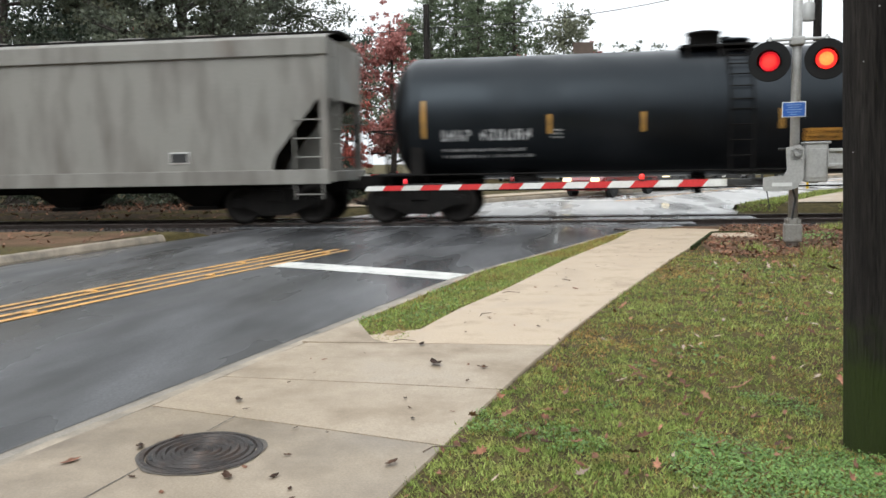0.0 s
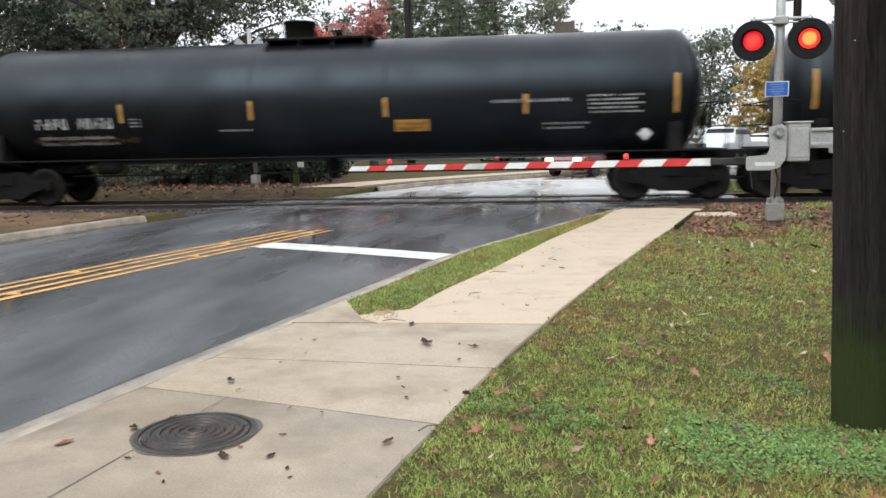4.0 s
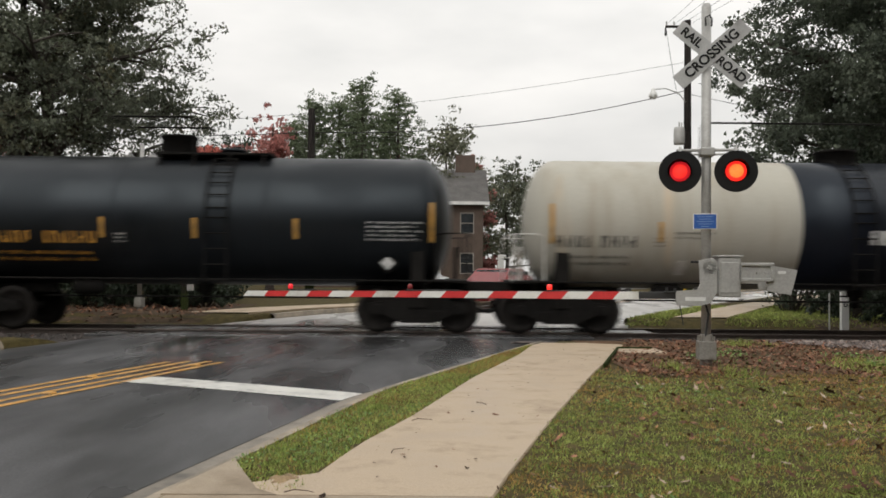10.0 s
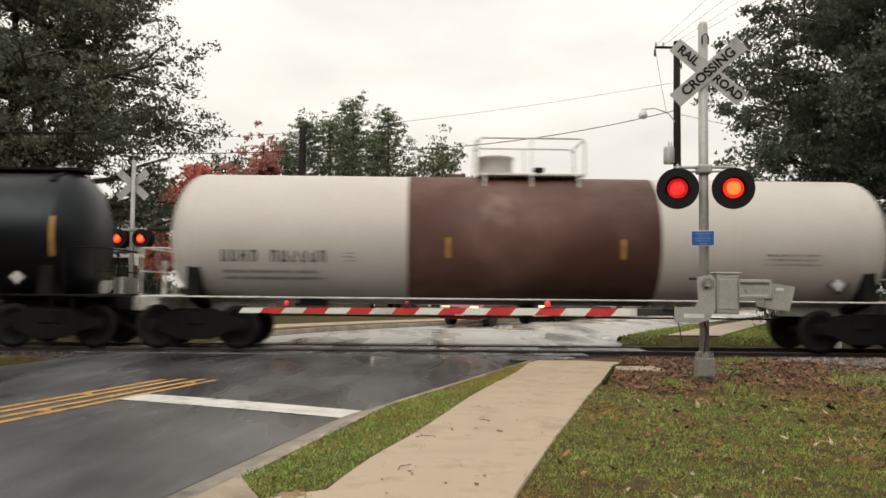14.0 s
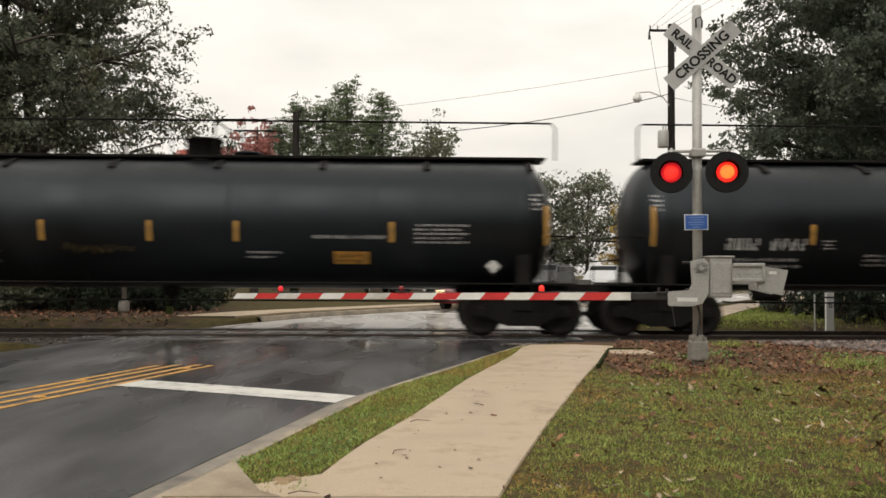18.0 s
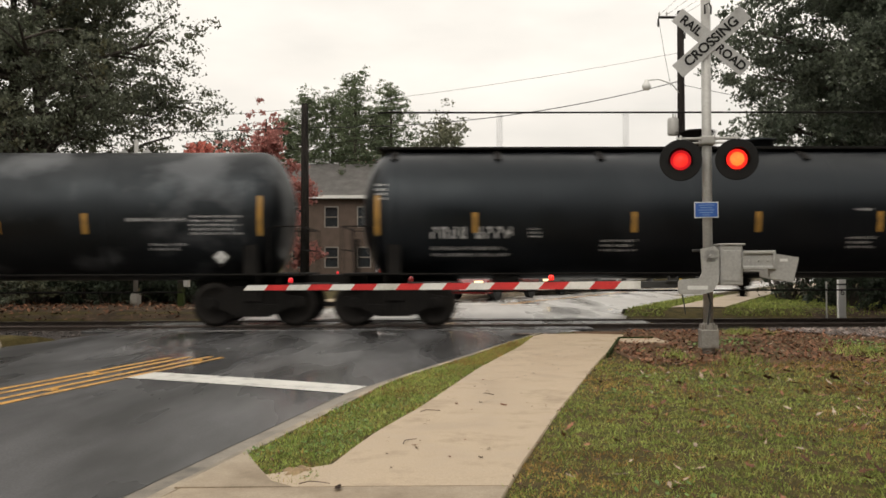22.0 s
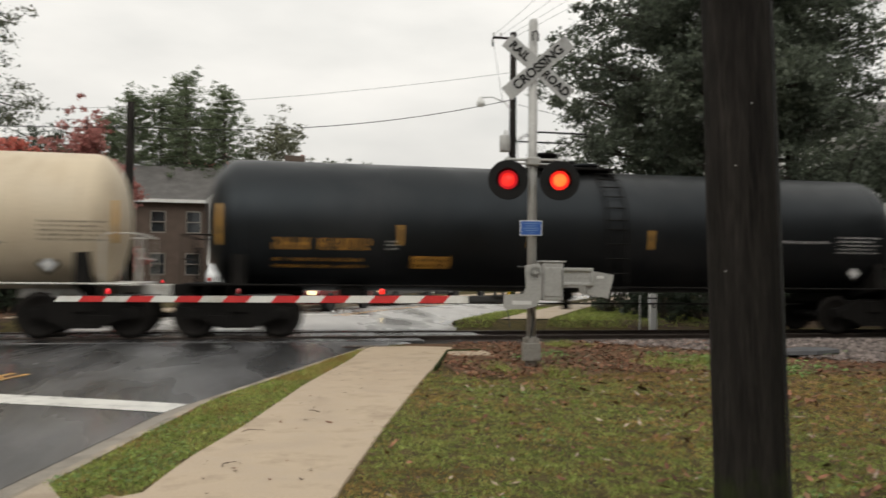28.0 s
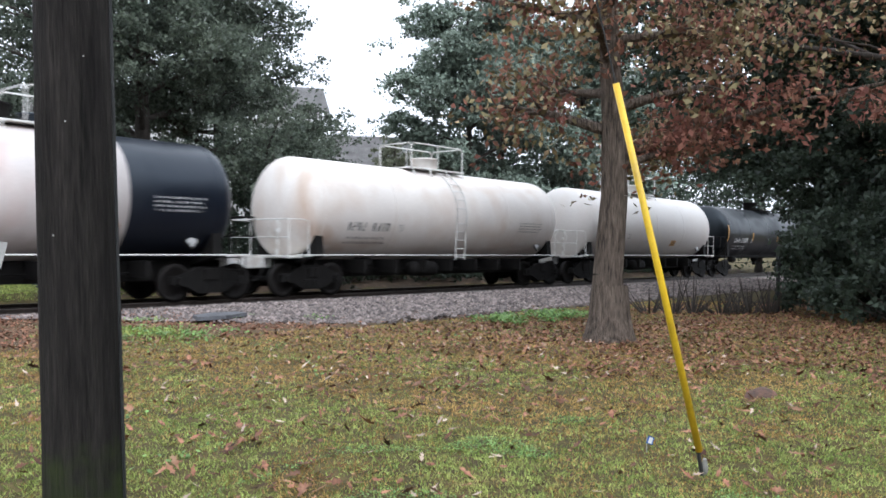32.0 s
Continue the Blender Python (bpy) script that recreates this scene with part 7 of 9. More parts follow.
def branch_tree(m, label, height, spread, trunk_r, bark, leaf_mat, leaf, per, seed, first=0.3, limbs=11, category="tree", droop=0.1, sub=4, name="tree", leaf_spread=0.5, crown_label="", gap=0.0, sides=3, sprays=6, stout=1.0, second=None):
    """A tapered trunk with limbs that fork, and leaves in clumps about the ends."""
    rnd = random.Random(seed)
    t = thing(name, m, label, category)
    bm = bm_new()
    pts = []
    x = y = 0
    for i in range(9):
        pts.append((x, y, -0.2 + (height * 0.9 + 0.2) * i / 8))
        x += rnd.uniform(-0.03, 0.03) * height * 0.35
        y += rnd.uniform(-0.03, 0.03) * height * 0.35
    for i, (a, b) in enumerate(zip(pts, pts[1:])):
        tube(bm, [a, b], trunk_r * (1 - 0.105 * i) * (1.0 if i else 1.12), 12, trunk_r * (1 - 0.105 * (i + 1)), cap=False)
    lathe(bm, [(trunk_r * 1.75, -0.1), (trunk_r * 1.45, 0.1), (trunk_r * 1.2, 0.35), (trunk_r * 1.05, 0.8)], 12)
    part("trunk", bm, bark, t, smooth=True)
    ends = []
    for k in range(limbs):
        bm = bm_new()
        f = first + (0.95 - first) * (k + rnd.uniform(0, 0.6)) / limbs
        i = min(7, int(f * 8))
        base = Vector(pts[i]).lerp(Vector(pts[i + 1]), f * 8 - i)
        ang = k * 2.4 + rnd.uniform(-0.4, 0.4)
        reach = spread * (1.0 - 0.75 * max(0, (f - first) / (1 - first)) ** 1.5) * rnd.uniform(0.7, 1.1)
        rise = rnd.uniform(0.15, 0.6) * reach - droop * reach
        mid = base + Vector((math.cos(ang) * reach * 0.5, math.sin(ang) * reach * 0.5, rise * 0.6))
        end = base + Vector((math.cos(ang) * reach, math.sin(ang) * reach, rise))
        r0 = (trunk_r * (1 - 0.8 * f) * 0.45 + 0.015) * stout
        tube(bm, [base, mid, end], r0, 7, r0 * 0.25, cap=False)
        for q in range(sub):
            s = rnd.uniform(0.25, 1.0)
            p0 = base.lerp(mid, s * 2) if s < 0.5 else mid.lerp(end, s * 2 - 1)
            a2 = ang + rnd.uniform(-1.2, 1.2)
            r2 = reach * rnd.uniform(0.2, 0.42)
            p1 = p0 + Vector((math.cos(a2) * r2, math.sin(a2) * r2, rnd.uniform(-0.25, 0.5) * r2))
            tube(bm, [p0, p0.lerp(p1, 0.5) + Vector((0, 0, 0.06 * r2)), p1], r0 * 0.4, 5, r0 * 0.12, cap=False)
            if rnd.random() >= gap:
                ends += [p1, p0.lerp(p1, 0.55)]
        if rnd.random() >= gap:
            ends.append(end)
        part("limb", bm, bark, t, smooth=True)
    ends.append(Vector(pts[-1]))
    k = leaf_spread * spread * 0.36
    tips = [tuple(e) for e in ends]
    if second:
        stuff(leaf_cloud("crown", tips, per // 2, leaf, (k, k, k * 0.75), second, t, seed + 7, sides=sides, sprays=sprays), "olive and tan leaves among the red-brown ones")
        per = per // 2
    stuff(leaf_cloud("crown", tips, per, leaf, (k, k, k * 0.75), leaf_mat, t, seed, label=crown_label, sides=sides, sprays=sprays))
    return t


def conifer(m, label, height, spread, mat, seed, per=72):
    rnd = random.Random(seed)
    t = thing("conifer", m, label, "tree")
    bm = bm_new()
    tube(bm, [(0, 0, -0.2), (0, 0, height * 0.5), (0, 0, height)], 0.02 * height, 9, 0.02)
    ends = []
    for k in range(110):
        f = 0.18 + 0.81 * k / 110
        z = height * f
        r = spread * 1.15 * (1 - f) ** 0.62 * rnd.uniform(0.5, 1.15) + 0.04
        a = k * 2.4
        e = (r * math.cos(a), r * math.sin(a), z - r * 0.15)
        tube(bm, [(0, 0, z), e], 0.035, 4, 0.01, cap=False)
        ends += [e, (e[0] * 0.55, e[1] * 0.55, z - r * 0.05)]
    ends.append((0, 0, height))
    part("trunk", bm, DARK_BARK, t)
    stuff(leaf_cloud("crown", ends, per, 0.1, (spread * 0.15, spread * 0.15, height * 0.022), mat, t, seed, 0.45, sprays=3))
    return t


# tall oaks beyond the track
branch_tree(pose(-12.9, 30.0, 0), "tall dark green oak beyond the railway", 17.0, 6.0, 0.32, DARK_BARK, LEAF_GREEN, 0.065, 230, 3, first=0.2, limbs=32, sub=7, leaf_spread=0.3, gap=0.2, droop=0.12, stout=1.2)
branch_tree(pose(-14.6, 31.6, 0), "dark green oak beyond the railway", 15.5, 5.2, 0.3, DARK_BARK, LEAF_GREEN, 0.075, 170, 4, first=0.2, limbs=24, sub=7, leaf_spread=0.25, gap=0.2, droop=0.15, stout=1.8)
branch_tree(pose(-21.0, 31.0, 0), "dark green oak beyond the railway", 15.0, 6.0, 0.28, DARK_BARK, LEAF_DARK, 0.1, 170, 41, first=0.2, limbs=16, sub=5, leaf_spread=0.4)
# evergreen oaks on the other side of the road
branch_tree(pose(17.3, 30.5, 0), "broad grey-green evergreen oak beyond the railway", 19.0, 6.6, 0.4, DARK_BARK, LEAF_GREY, 0.08, 430, 5, first=0.16, limbs=32, sub=6, leaf_spread=0.32)
branch_tree(pose(22.2, 32.5, 0), "grey-green evergreen oak beyond the railway", 17.5, 5.0, 0.35, DARK_BARK, LEAF_GREY, 0.08, 230, 6, first=0.2, limbs=24, sub=5, leaf_spread=0.38)
# the next three wear the leaf colour paled for haze
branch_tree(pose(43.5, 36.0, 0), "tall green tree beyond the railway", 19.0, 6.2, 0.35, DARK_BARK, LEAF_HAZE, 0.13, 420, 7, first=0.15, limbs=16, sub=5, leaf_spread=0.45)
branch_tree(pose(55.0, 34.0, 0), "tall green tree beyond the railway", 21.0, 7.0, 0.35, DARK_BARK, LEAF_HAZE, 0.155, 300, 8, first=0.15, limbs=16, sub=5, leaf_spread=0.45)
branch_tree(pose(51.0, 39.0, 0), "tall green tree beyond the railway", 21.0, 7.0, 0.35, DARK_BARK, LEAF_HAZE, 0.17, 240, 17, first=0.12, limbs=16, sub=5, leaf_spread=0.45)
branch_tree(pose(35.3, 34.6, 0), "small pale green tree beyond the railway", 8.0, 2.3, 0.18, DARK_BARK, LEAF_PALE, 0.09, 150, 9, first=0.2, limbs=12, sub=4, leaf_spread=0.45, gap=0.1)
# the brown oak on the lawn
lawn_oak = branch_tree(pose(11.6, 7.23, 0), "oak on the lawn with rusty brown autumn leaves", 10.0, 2.1, 0.25, BARK, LEAF_OAK, 0.056, 88, 12, first=0.3, limbs=19, sub=6, leaf_spread=0.55, droop=0.05, gap=0.4, sides=7, sprays=8, second=LEAF_OLIVE)
# one long low limb of the lawn oak reaches out over the grass
bm = bm_new()
low_limb = [Vector(q) for q in ((0.08, -0.08, 2.5), (0.5, -0.55, 2.75), (0.95, -1.1, 3.15), (1.6, -1.9, 3.45), (2.6, -3.1, 3.8))]
tube(bm, low_limb, 0.06, 8, 0.02, cap=False)
spray = []
twigs = random.Random(8)
for i in range(26):
    f = twigs.uniform(0.25, 1.0) * 3.999
    q = low_limb[int(f)].lerp(low_limb[int(f) + 1], f - int(f))
    e = q + Vector((twigs.uniform(-0.5, 0.6), twigs.uniform(-0.6, 0.5), twigs.uniform(-0.45, 0.5)))
    tube(bm, [q, q.lerp(e, 0.5) + Vector((0, 0, 0.05)), e], 0.012, 5, 0.004, cap=False)
    spray += [tuple(e), tuple(q.lerp(e, 0.6))]
part("limb", bm, BARK, lawn_oak, smooth=True)
stuff(leaf_cloud("foliage", spray, 32, 0.056, (0.22, 0.22, 0.16), LEAF_OAK, lawn_oak, 91, sides=7, sprays=8))
branch_tree(pose(17.0, 2.5, 0), "oak with rusty brown autumn leaves at the lawn's edge", 11.0, 6.2, 0.24, DARK_BARK, LEAF_OAK, 0.06, 130, 13, first=0.36, limbs=18, sub=6, leaf_spread=0.45, droop=0.05, gap=0.16, sides=7, sprays=8, second=LEAF_OLIVE)
branch_tree(pose(27.0, 8.6, 0), "tall dark evergreen behind the lawn", 13.0, 6.4, 0.3, DARK_BARK, LEAF_DARK, 0.09, 320, 71, first=0.35, limbs=20, sub=5, leaf_spread=0.36, droop=0.2)
branch_tree(pose(36.5, 10.6, 0), "tall dark evergreen behind the lawn", 14.0, 5.0, 0.3, DARK_BARK, LEAF_DARK, 0.11, 250, 72, first=0.32, limbs=20, sub=5, leaf_spread=0.42, droop=0.2)
branch_tree(pose(24.5, 6.5, 0), "tall dark evergreen behind the lawn", 13.0, 4.6, 0.3, DARK_BARK, LEAF_DARK, 0.08, 380, 73, first=0.3, limbs=20, sub=5, leaf_spread=0.42, droop=0.25)
branch_tree(pose(23.8, 5.7, 0), "drooping dark evergreen at the edge of the lawn", 9.5, 2.8, 0.2, DARK_BARK, LEAF_DARK, 0.065, 330, 74, first=0.22, limbs=20, sub=5, leaf_spread=0.42, droop=0.55)
# shaded evergreens at the edge of the lawn
for i, (x, y, h, s, f0) in enumerate(((20.8, 4.5, 9.5, 3.2, 0.06), (25.0, 3.4, 9.0, 3.2, 0.03), (30.0, 6.0, 9.0, 3.0, 0.03), (22.0, -2.0, 9.0, 4.0, 0.03), (37.0, 9.5, 8.5, 3.2, 0.03))):
    branch_tree(pose(x, y, 0), "dense dark evergreen at the edge of the lawn", h, s, 0.2, DARK_BARK, LEAF_DARK, 0.07, 220, 60 + i, first=f0, limbs=20, sub=5, leaf_spread=0.42, droop=0.3)
# far conifers, maples and pale trees beyond the houses
for i, (x, y, h, s) in enumerate(((-9.3, 66, 14.5, 3.4), (-7.6, 68, 15.0, 3.4), (-5.6, 66, 16.1, 3.9), (-11.0, 67, 12.8, 3.4), (-2.8, 66, 15.1, 3.6), (-6.4, 71, 14.5, 3.4), (-3.9, 70, 14.2, 3.0))):
    conifer(pose(x, y, 0), "tall green conifer beyond the houses", h, s, LEAF_PINE, 80 + i)
for i, (x, y, h, s, mat, lab) in enumerate(((1.1, 67, 14.4, 4.0, LEAF_PALE, "pale green autumn tree"), (3.4, 69, 11.5, 1.8, LEAF_RUST, "rusty autumn tree"), (-12.7, 48, 9.0, 2.2, LEAF_RED, "red autumn maple"),
                                            (-9.4, 50, 10.8, 2.6, LEAF_RUST, "thin rusty red autumn tree"), (-4.2, 70, 11.2, 4.2, LEAF_RUST, "rusty autumn tree"), (-26.5, 52, 12.0, 3.6, LEAF_RED, "red autumn maple"),
                                            (-27.0, 46, 13.0, 5.5, LEAF_DARK, "dark green tree"), (-34.0, 42, 14.0, 6.0, LEAF_DARK, "dark green tree"),
                                            (6.5, 74, 11.0, 4.0, LEAF_GREEN, "dark olive tree"), (11.0, 78, 11.0, 4.5, LEAF_GREEN, "dark olive tree"), (18.5, 68, 8.5, 3.4, LEAF_GOLD, "yellow autumn tree"),
                                            (24.0, 66, 9.0, 3.4, LEAF_GOLD, "yellow autumn tree"), (16.0, 80, 11.0, 5.0, LEAF_GREEN, "dark olive tree"), (33.0, 58, 12.0, 5.0, LEAF_GREEN, "green tree"),
                                            (-1.0, 90, 13.0, 5.0, LEAF_DARK, "dark green tree"), (-20, 80, 15.0, 6.0, LEAF_DARK, "dark green tree"), (67, 37, 21.0, 8.0, LEAF_DARK, "dark green tree"), (75, 36, 15.0, 7.0, LEAF_DARK, "dark green tree"), (58, 22, 9.0, 6.0, LEAF_DARK, "dark green tree"))):
    branch_tree(pose(x, y, 0), lab + " beyond the railway", h, s, 0.2, DARK_BARK, mat, 0.14, 90, 100 + i, first=0.15, limbs=12, sub=4, leaf_spread=0.6, gap=0.35 if mat is LEAF_RUST else 0.05)

# unseen tree belt to the south, added to darken the tanks' lower reflections
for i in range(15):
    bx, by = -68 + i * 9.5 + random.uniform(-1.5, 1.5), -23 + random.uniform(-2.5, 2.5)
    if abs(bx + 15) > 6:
        branch_tree(pose(bx, by, 0), "unseen broad dark tree on the near side, added for reflections", random.uniform(13, 15.5), 6.0, 0.3, DARK_BARK, LEAF_DARK, 0.34, 42, 500 + i, first=0.06, limbs=13, sub=4, leaf_spread=0.75)


def shrub(x, y, h, w, mat, seed, label, leaf=0.06, n=26, per=90):
    rnd = random.Random(seed)
    t = thing("shrub", pose(x, y, -0.05), label, "shrub", "shrubs along the railway")
    bm = bm_new()
    ends = []
    for k in range(n):
        a, r = rnd.uniform(0, 6.28), w * math.sqrt(rnd.random())
        e = (r * math.cos(a), r * math.sin(a), h * rnd.uniform(0.25, 1.0) * (1 - 0.4 * (r / w) ** 2))
        tube(bm, [(e[0] * 0.2, e[1] * 0.2, 0), (e[0] * 0.7, e[1] * 0.7, e[2] * 0.6), e], 0.02, 4, 0.006, cap=False)
        ends.append(e)
    stuff(part("brushwood", bm, DARK_BARK, t))
    if per:
        stuff(leaf_cloud("foliage", ends, per, leaf, (w * 0.2, w * 0.2, h * 0.14), mat, t, seed))
    return t


for i, (x, y, h) in enumerate(((12.4, 29.4, 5.2), (14.2, 28.8, 6.4), (16.0, 27.2, 4.0), (18.2, 28.2, 4.4), (20.5, 27.4, 3.6))):
    shrub(x, y, h, 1.5, LEAF_DARK, 400 + i, "tall dark evergreen shrub beyond the railway", leaf=0.07, n=40, per=150)
for i, (x, y, h) in enumerate(((22.5, 6.0, 3.6), (30.0, 8.4, 4.0), (37.0, 10.4, 4.2), (23.0, 4.6, 4.2), (28.0, 5.6, 4.5), (20.0, 3.6, 3.0), (19.6, 5.6, 2.8), (18.2, 4.4, 2.6))):
    shrub(x, y, h, 1.7, LEAF_DARK, 420 + i, "dense dark evergreen shrub under the trees", leaf=0.06, n=44, per=220)
for i in range(17):
    shrub(13.5 + i * 2.6 + random.uniform(-0.5, 0.5), 26.4 + random.uniform(-0.4, 1.2), random.uniform(2.0, 3.2), 1.8, LEAF_DARK, 200 + i, "dense dark green shrub beyond the railway")
for i in range(34):
    shrub(12.2 + i * 1.3, 24.5 + random.uniform(-0.2, 0.5), random.uniform(0.9, 1.5), 0.95, LEAF_DARK, 300 + i, "low dark green shrub beyond the railway")
for i, (x, y, h) in enumerate(((-13.4, 31.6, 5.2), (-12.0, 32.0, 3.8), (-10.0, 33.4, 1.5), (-8.4, 33.2, 1.3), (-15.6, 31.8, 3.6), (-18.0, 31.0, 3.4))):
    shrub(x, y, h, 1.3, LEAF_DARK, 440 + i, "dark evergreen shrub before the low house", leaf=0.06, n=34, per=120)
for i in range(6):
    shrub(-12.2 + i * 1.0, 28.8 + random.uniform(-0.3, 0.4), random.uniform(1.3, 1.9), 0.9, LEAF_DARK, 460 + i, "dense dark hedge shrub beyond the railway", n=30, per=130)
for i in range(9):
    shrub(-12.5 - i * 2.4, 27.0 + random.uniform(-0.6, 1.5), random.uniform(0.9, 1.6), 1.6, LEAF_DARK if i % 3 else LEAF_GREEN, 230 + i, "dark shrub on the bank beyond the railway")
for i in range(7):
    shrub(16.9 + i * 0.32, 9.2 - i * 0.3 + random.uniform(-0.2, 0.3), random.uniform(0.7, 1.15), 0.55, LEAF_DARK, 250 + i, "bare twiggy brush at the gravel's edge", per=0, n=20)


# ---- houses, vehicles, poles and posts ----
def gable_house(m, label, w, d, eave, ridge, wall, seed, storeys=2, porch=True):
    """A house: walls with window openings, a gabled roof along x, chimney, and a small front gable. The front looks to local -y."""
    h = thing("house", m, label, "house")
    bm = bm_new()
    t = 0.25
    cols = max(3, int(w / 2.2))
    xs = [-w / 2 + w * (i + 0.5) / cols for i in range(cols)]
    wh, ww = 1.5, 1.0
    levels = [1.0 + i * (eave - 0.6) / storeys for i in range(storeys)]
    # front wall in strips round the openings
    edges = [-w / 2] + [v for x in xs for v in (x - ww / 2, x + ww / 2)] + [w / 2]
    for i, (a, b) in enumerate(zip(edges, edges[1:])):
        if i % 2 == 0:
            box(bm, a, b, 0, t, -0.2, eave)
        else:
            zs = [-0.2] + [v for z in levels for v in (z, z + wh)] + [eave]
            for j in range(0, len(zs), 2):
                box(bm, a, b, 0, t, zs[j], zs[j + 1])
    box(bm, -w / 2, w / 2, d - t, d, -0.2, eave)
    box(bm, -w / 2, -w / 2 + t, t, d - t, -0.2, eave)
    box(bm, w / 2 - t, w / 2, t, d - t, -0.2, eave)
    for s in (-1, 1):
        x0, x1 = (s * w / 2, s * (w / 2 - t))
        vs = [(x, y, z) for x in (min(x0, x1), max(x0, x1)) for y, z in ((0, eave), (d, eave), (d / 2, ridge - 0.15))]
        b = [bm.verts.new(v) for v in vs]
        for q in ((0, 2, 1), (3, 4, 5), (0, 1, 4, 3), (1, 2, 5, 4), (2, 0, 3, 5)):
            bm.faces.new([b[k] for k in q])
    part("wall", bm, wall, h)
    for x in xs:
        for z in levels:
            bm = bm_new()
            for a in ((x - ww / 2, x - ww / 2 + 0.07, z, z + wh), (x + ww / 2 - 0.07, x + ww / 2, z, z + wh), (x - ww / 2, x + ww / 2, z, z + 0.07), (x - ww / 2, x + ww / 2, z + wh - 0.07, z + wh), (x - ww / 2, x + ww / 2, z + wh / 2 - 0.03, z + wh / 2 + 0.03)):
                box(bm, a[0], a[1], -0.03, 0.08, a[2], a[3])
            win = part("window", bm, DULL_TRIM if porch else TRIM, h)
            part("pane", box(bm_new(), x - ww / 2 + 0.05, x + ww / 2 - 0.05, 0.1, 0.12, z + 0.05, z + wh - 0.05), GLASS, win)
    for s in (0, 1):
        bm = bm_new()
        rows = ((-0.5, eave - 0.28), (d / 2, ridge)) if s == 0 else ((d / 2, ridge), (d + 0.5, eave - 0.28))
        vs = [(bm.verts.new((-w / 2 - 0.4, y, z)), bm.verts.new((w / 2 + 0.4, y, z))) for y, z in rows]
        bm.faces.new((vs[0][0], vs[0][1], vs[1][1], vs[1][0]))
        bmesh.ops.solidify(bm, geom=bm.faces[:], thickness=0.14)
        part("roof", bm, SHINGLE, h, "grey shingle roof slope")
    part("fascia", box(bm_new(), -w / 2 - 0.4, w / 2 + 0.4, -0.56, -0.5, eave - 0.42, eave - 0.2), TRIM, h)
    if porch:
        part("chimney", box(bm_new(), w * 0.36, w * 0.36 + 1.5, d / 2 - 0.4, d / 2 + 0.4, ridge - 0.8, ridge + 1.1, bevel=0.02), BRICK, h, "brick chimney")
    if porch:
        gx, gw = w * 0.135, 3.9
        bm = bm_new()
        vs = [bm.verts.new(p) for p in ((gx - gw / 2, -0.62, eave - 0.1), (gx + gw / 2, -0.62, eave - 0.1), (gx, -0.62, eave + 1.6))]
        f = bm.faces.new(vs)
        out = bmesh.ops.extrude_face_region(bm, geom=[f])
        bmesh.ops.translate(bm, vec=(0, 2.6, 0), verts=[v for v in out["geom"] if isinstance(v, bmesh.types.BMVert)])
        bmesh.ops.recalc_face_normals(bm, faces=bm.faces[:])
        g = part("front_gable", bm, SHINGLE, h, "grey front gable")
        for s in (-1, 1):
            bm = bm_new()
            tube(bm, [(gx + s * (gw / 2 + 0.15), -0.68, eave - 0.18), (gx, -0.68, eave + 1.68)], 0.11, 4)
            part("bargeboard", bm, TRIM, g)
            part("porch_post", box(bm_new(), gx + s * gw / 2 - 0.09, gx + s * gw / 2 + 0.09, -0.7, -0.52, 0, eave - 0.1), TRIM, h)
        part("door", box(bm_new(), gx - 0.5, gx + 0.5, -0.06, 0.0, 0, 2.1, bevel=0.01), DARK_METAL, h)
    return h


gable_house(pose(-3.3, 60.2, 0), "two-storey brick house with grey shingle roof and white trim", 13.8, 9.0, 6.3, 8.9, BRICK, 1)
gable_house(pose(-23.0, 52.0, 0, 0, 0, 10), "low brick house with grey roof behind trees", 12.0, 8.0, 3.4, 5.8, BRICK, 2, storeys=1, porch=False)
gable_house(pose(29.3, 42.2, 0, 0, 0, -35), "white sided building with a broad eave behind an oak", 11.0, 10.0, 9.1, 11.7, TRIM, 3, porch=False)
gable_house(pose(51.4, 52.0, 0, 0, 0, -40), "house with blue-grey roof beyond the railway", 13.0, 9.0, 7.6, 11.4, DARK_WALL, 4, porch=False)

TYRE = material("tyre_rubber", (0.012, 0.012, 0.012), (0.025, 0.025, 0.025), 0.8, 0, 4, 30, 0.1)
HEADLIGHT = material("lit_headlight", (1.0, 0.8, 0.45), (1.0, 0.86, 0.55), 0.3, 0, 4, 30, 0, emit=1.0)
TAIL = material("red_tail_lamp", (0.4, 0.02, 0.015), (0.5, 0.03, 0.02), 0.3, 0, 4, 30, 0)


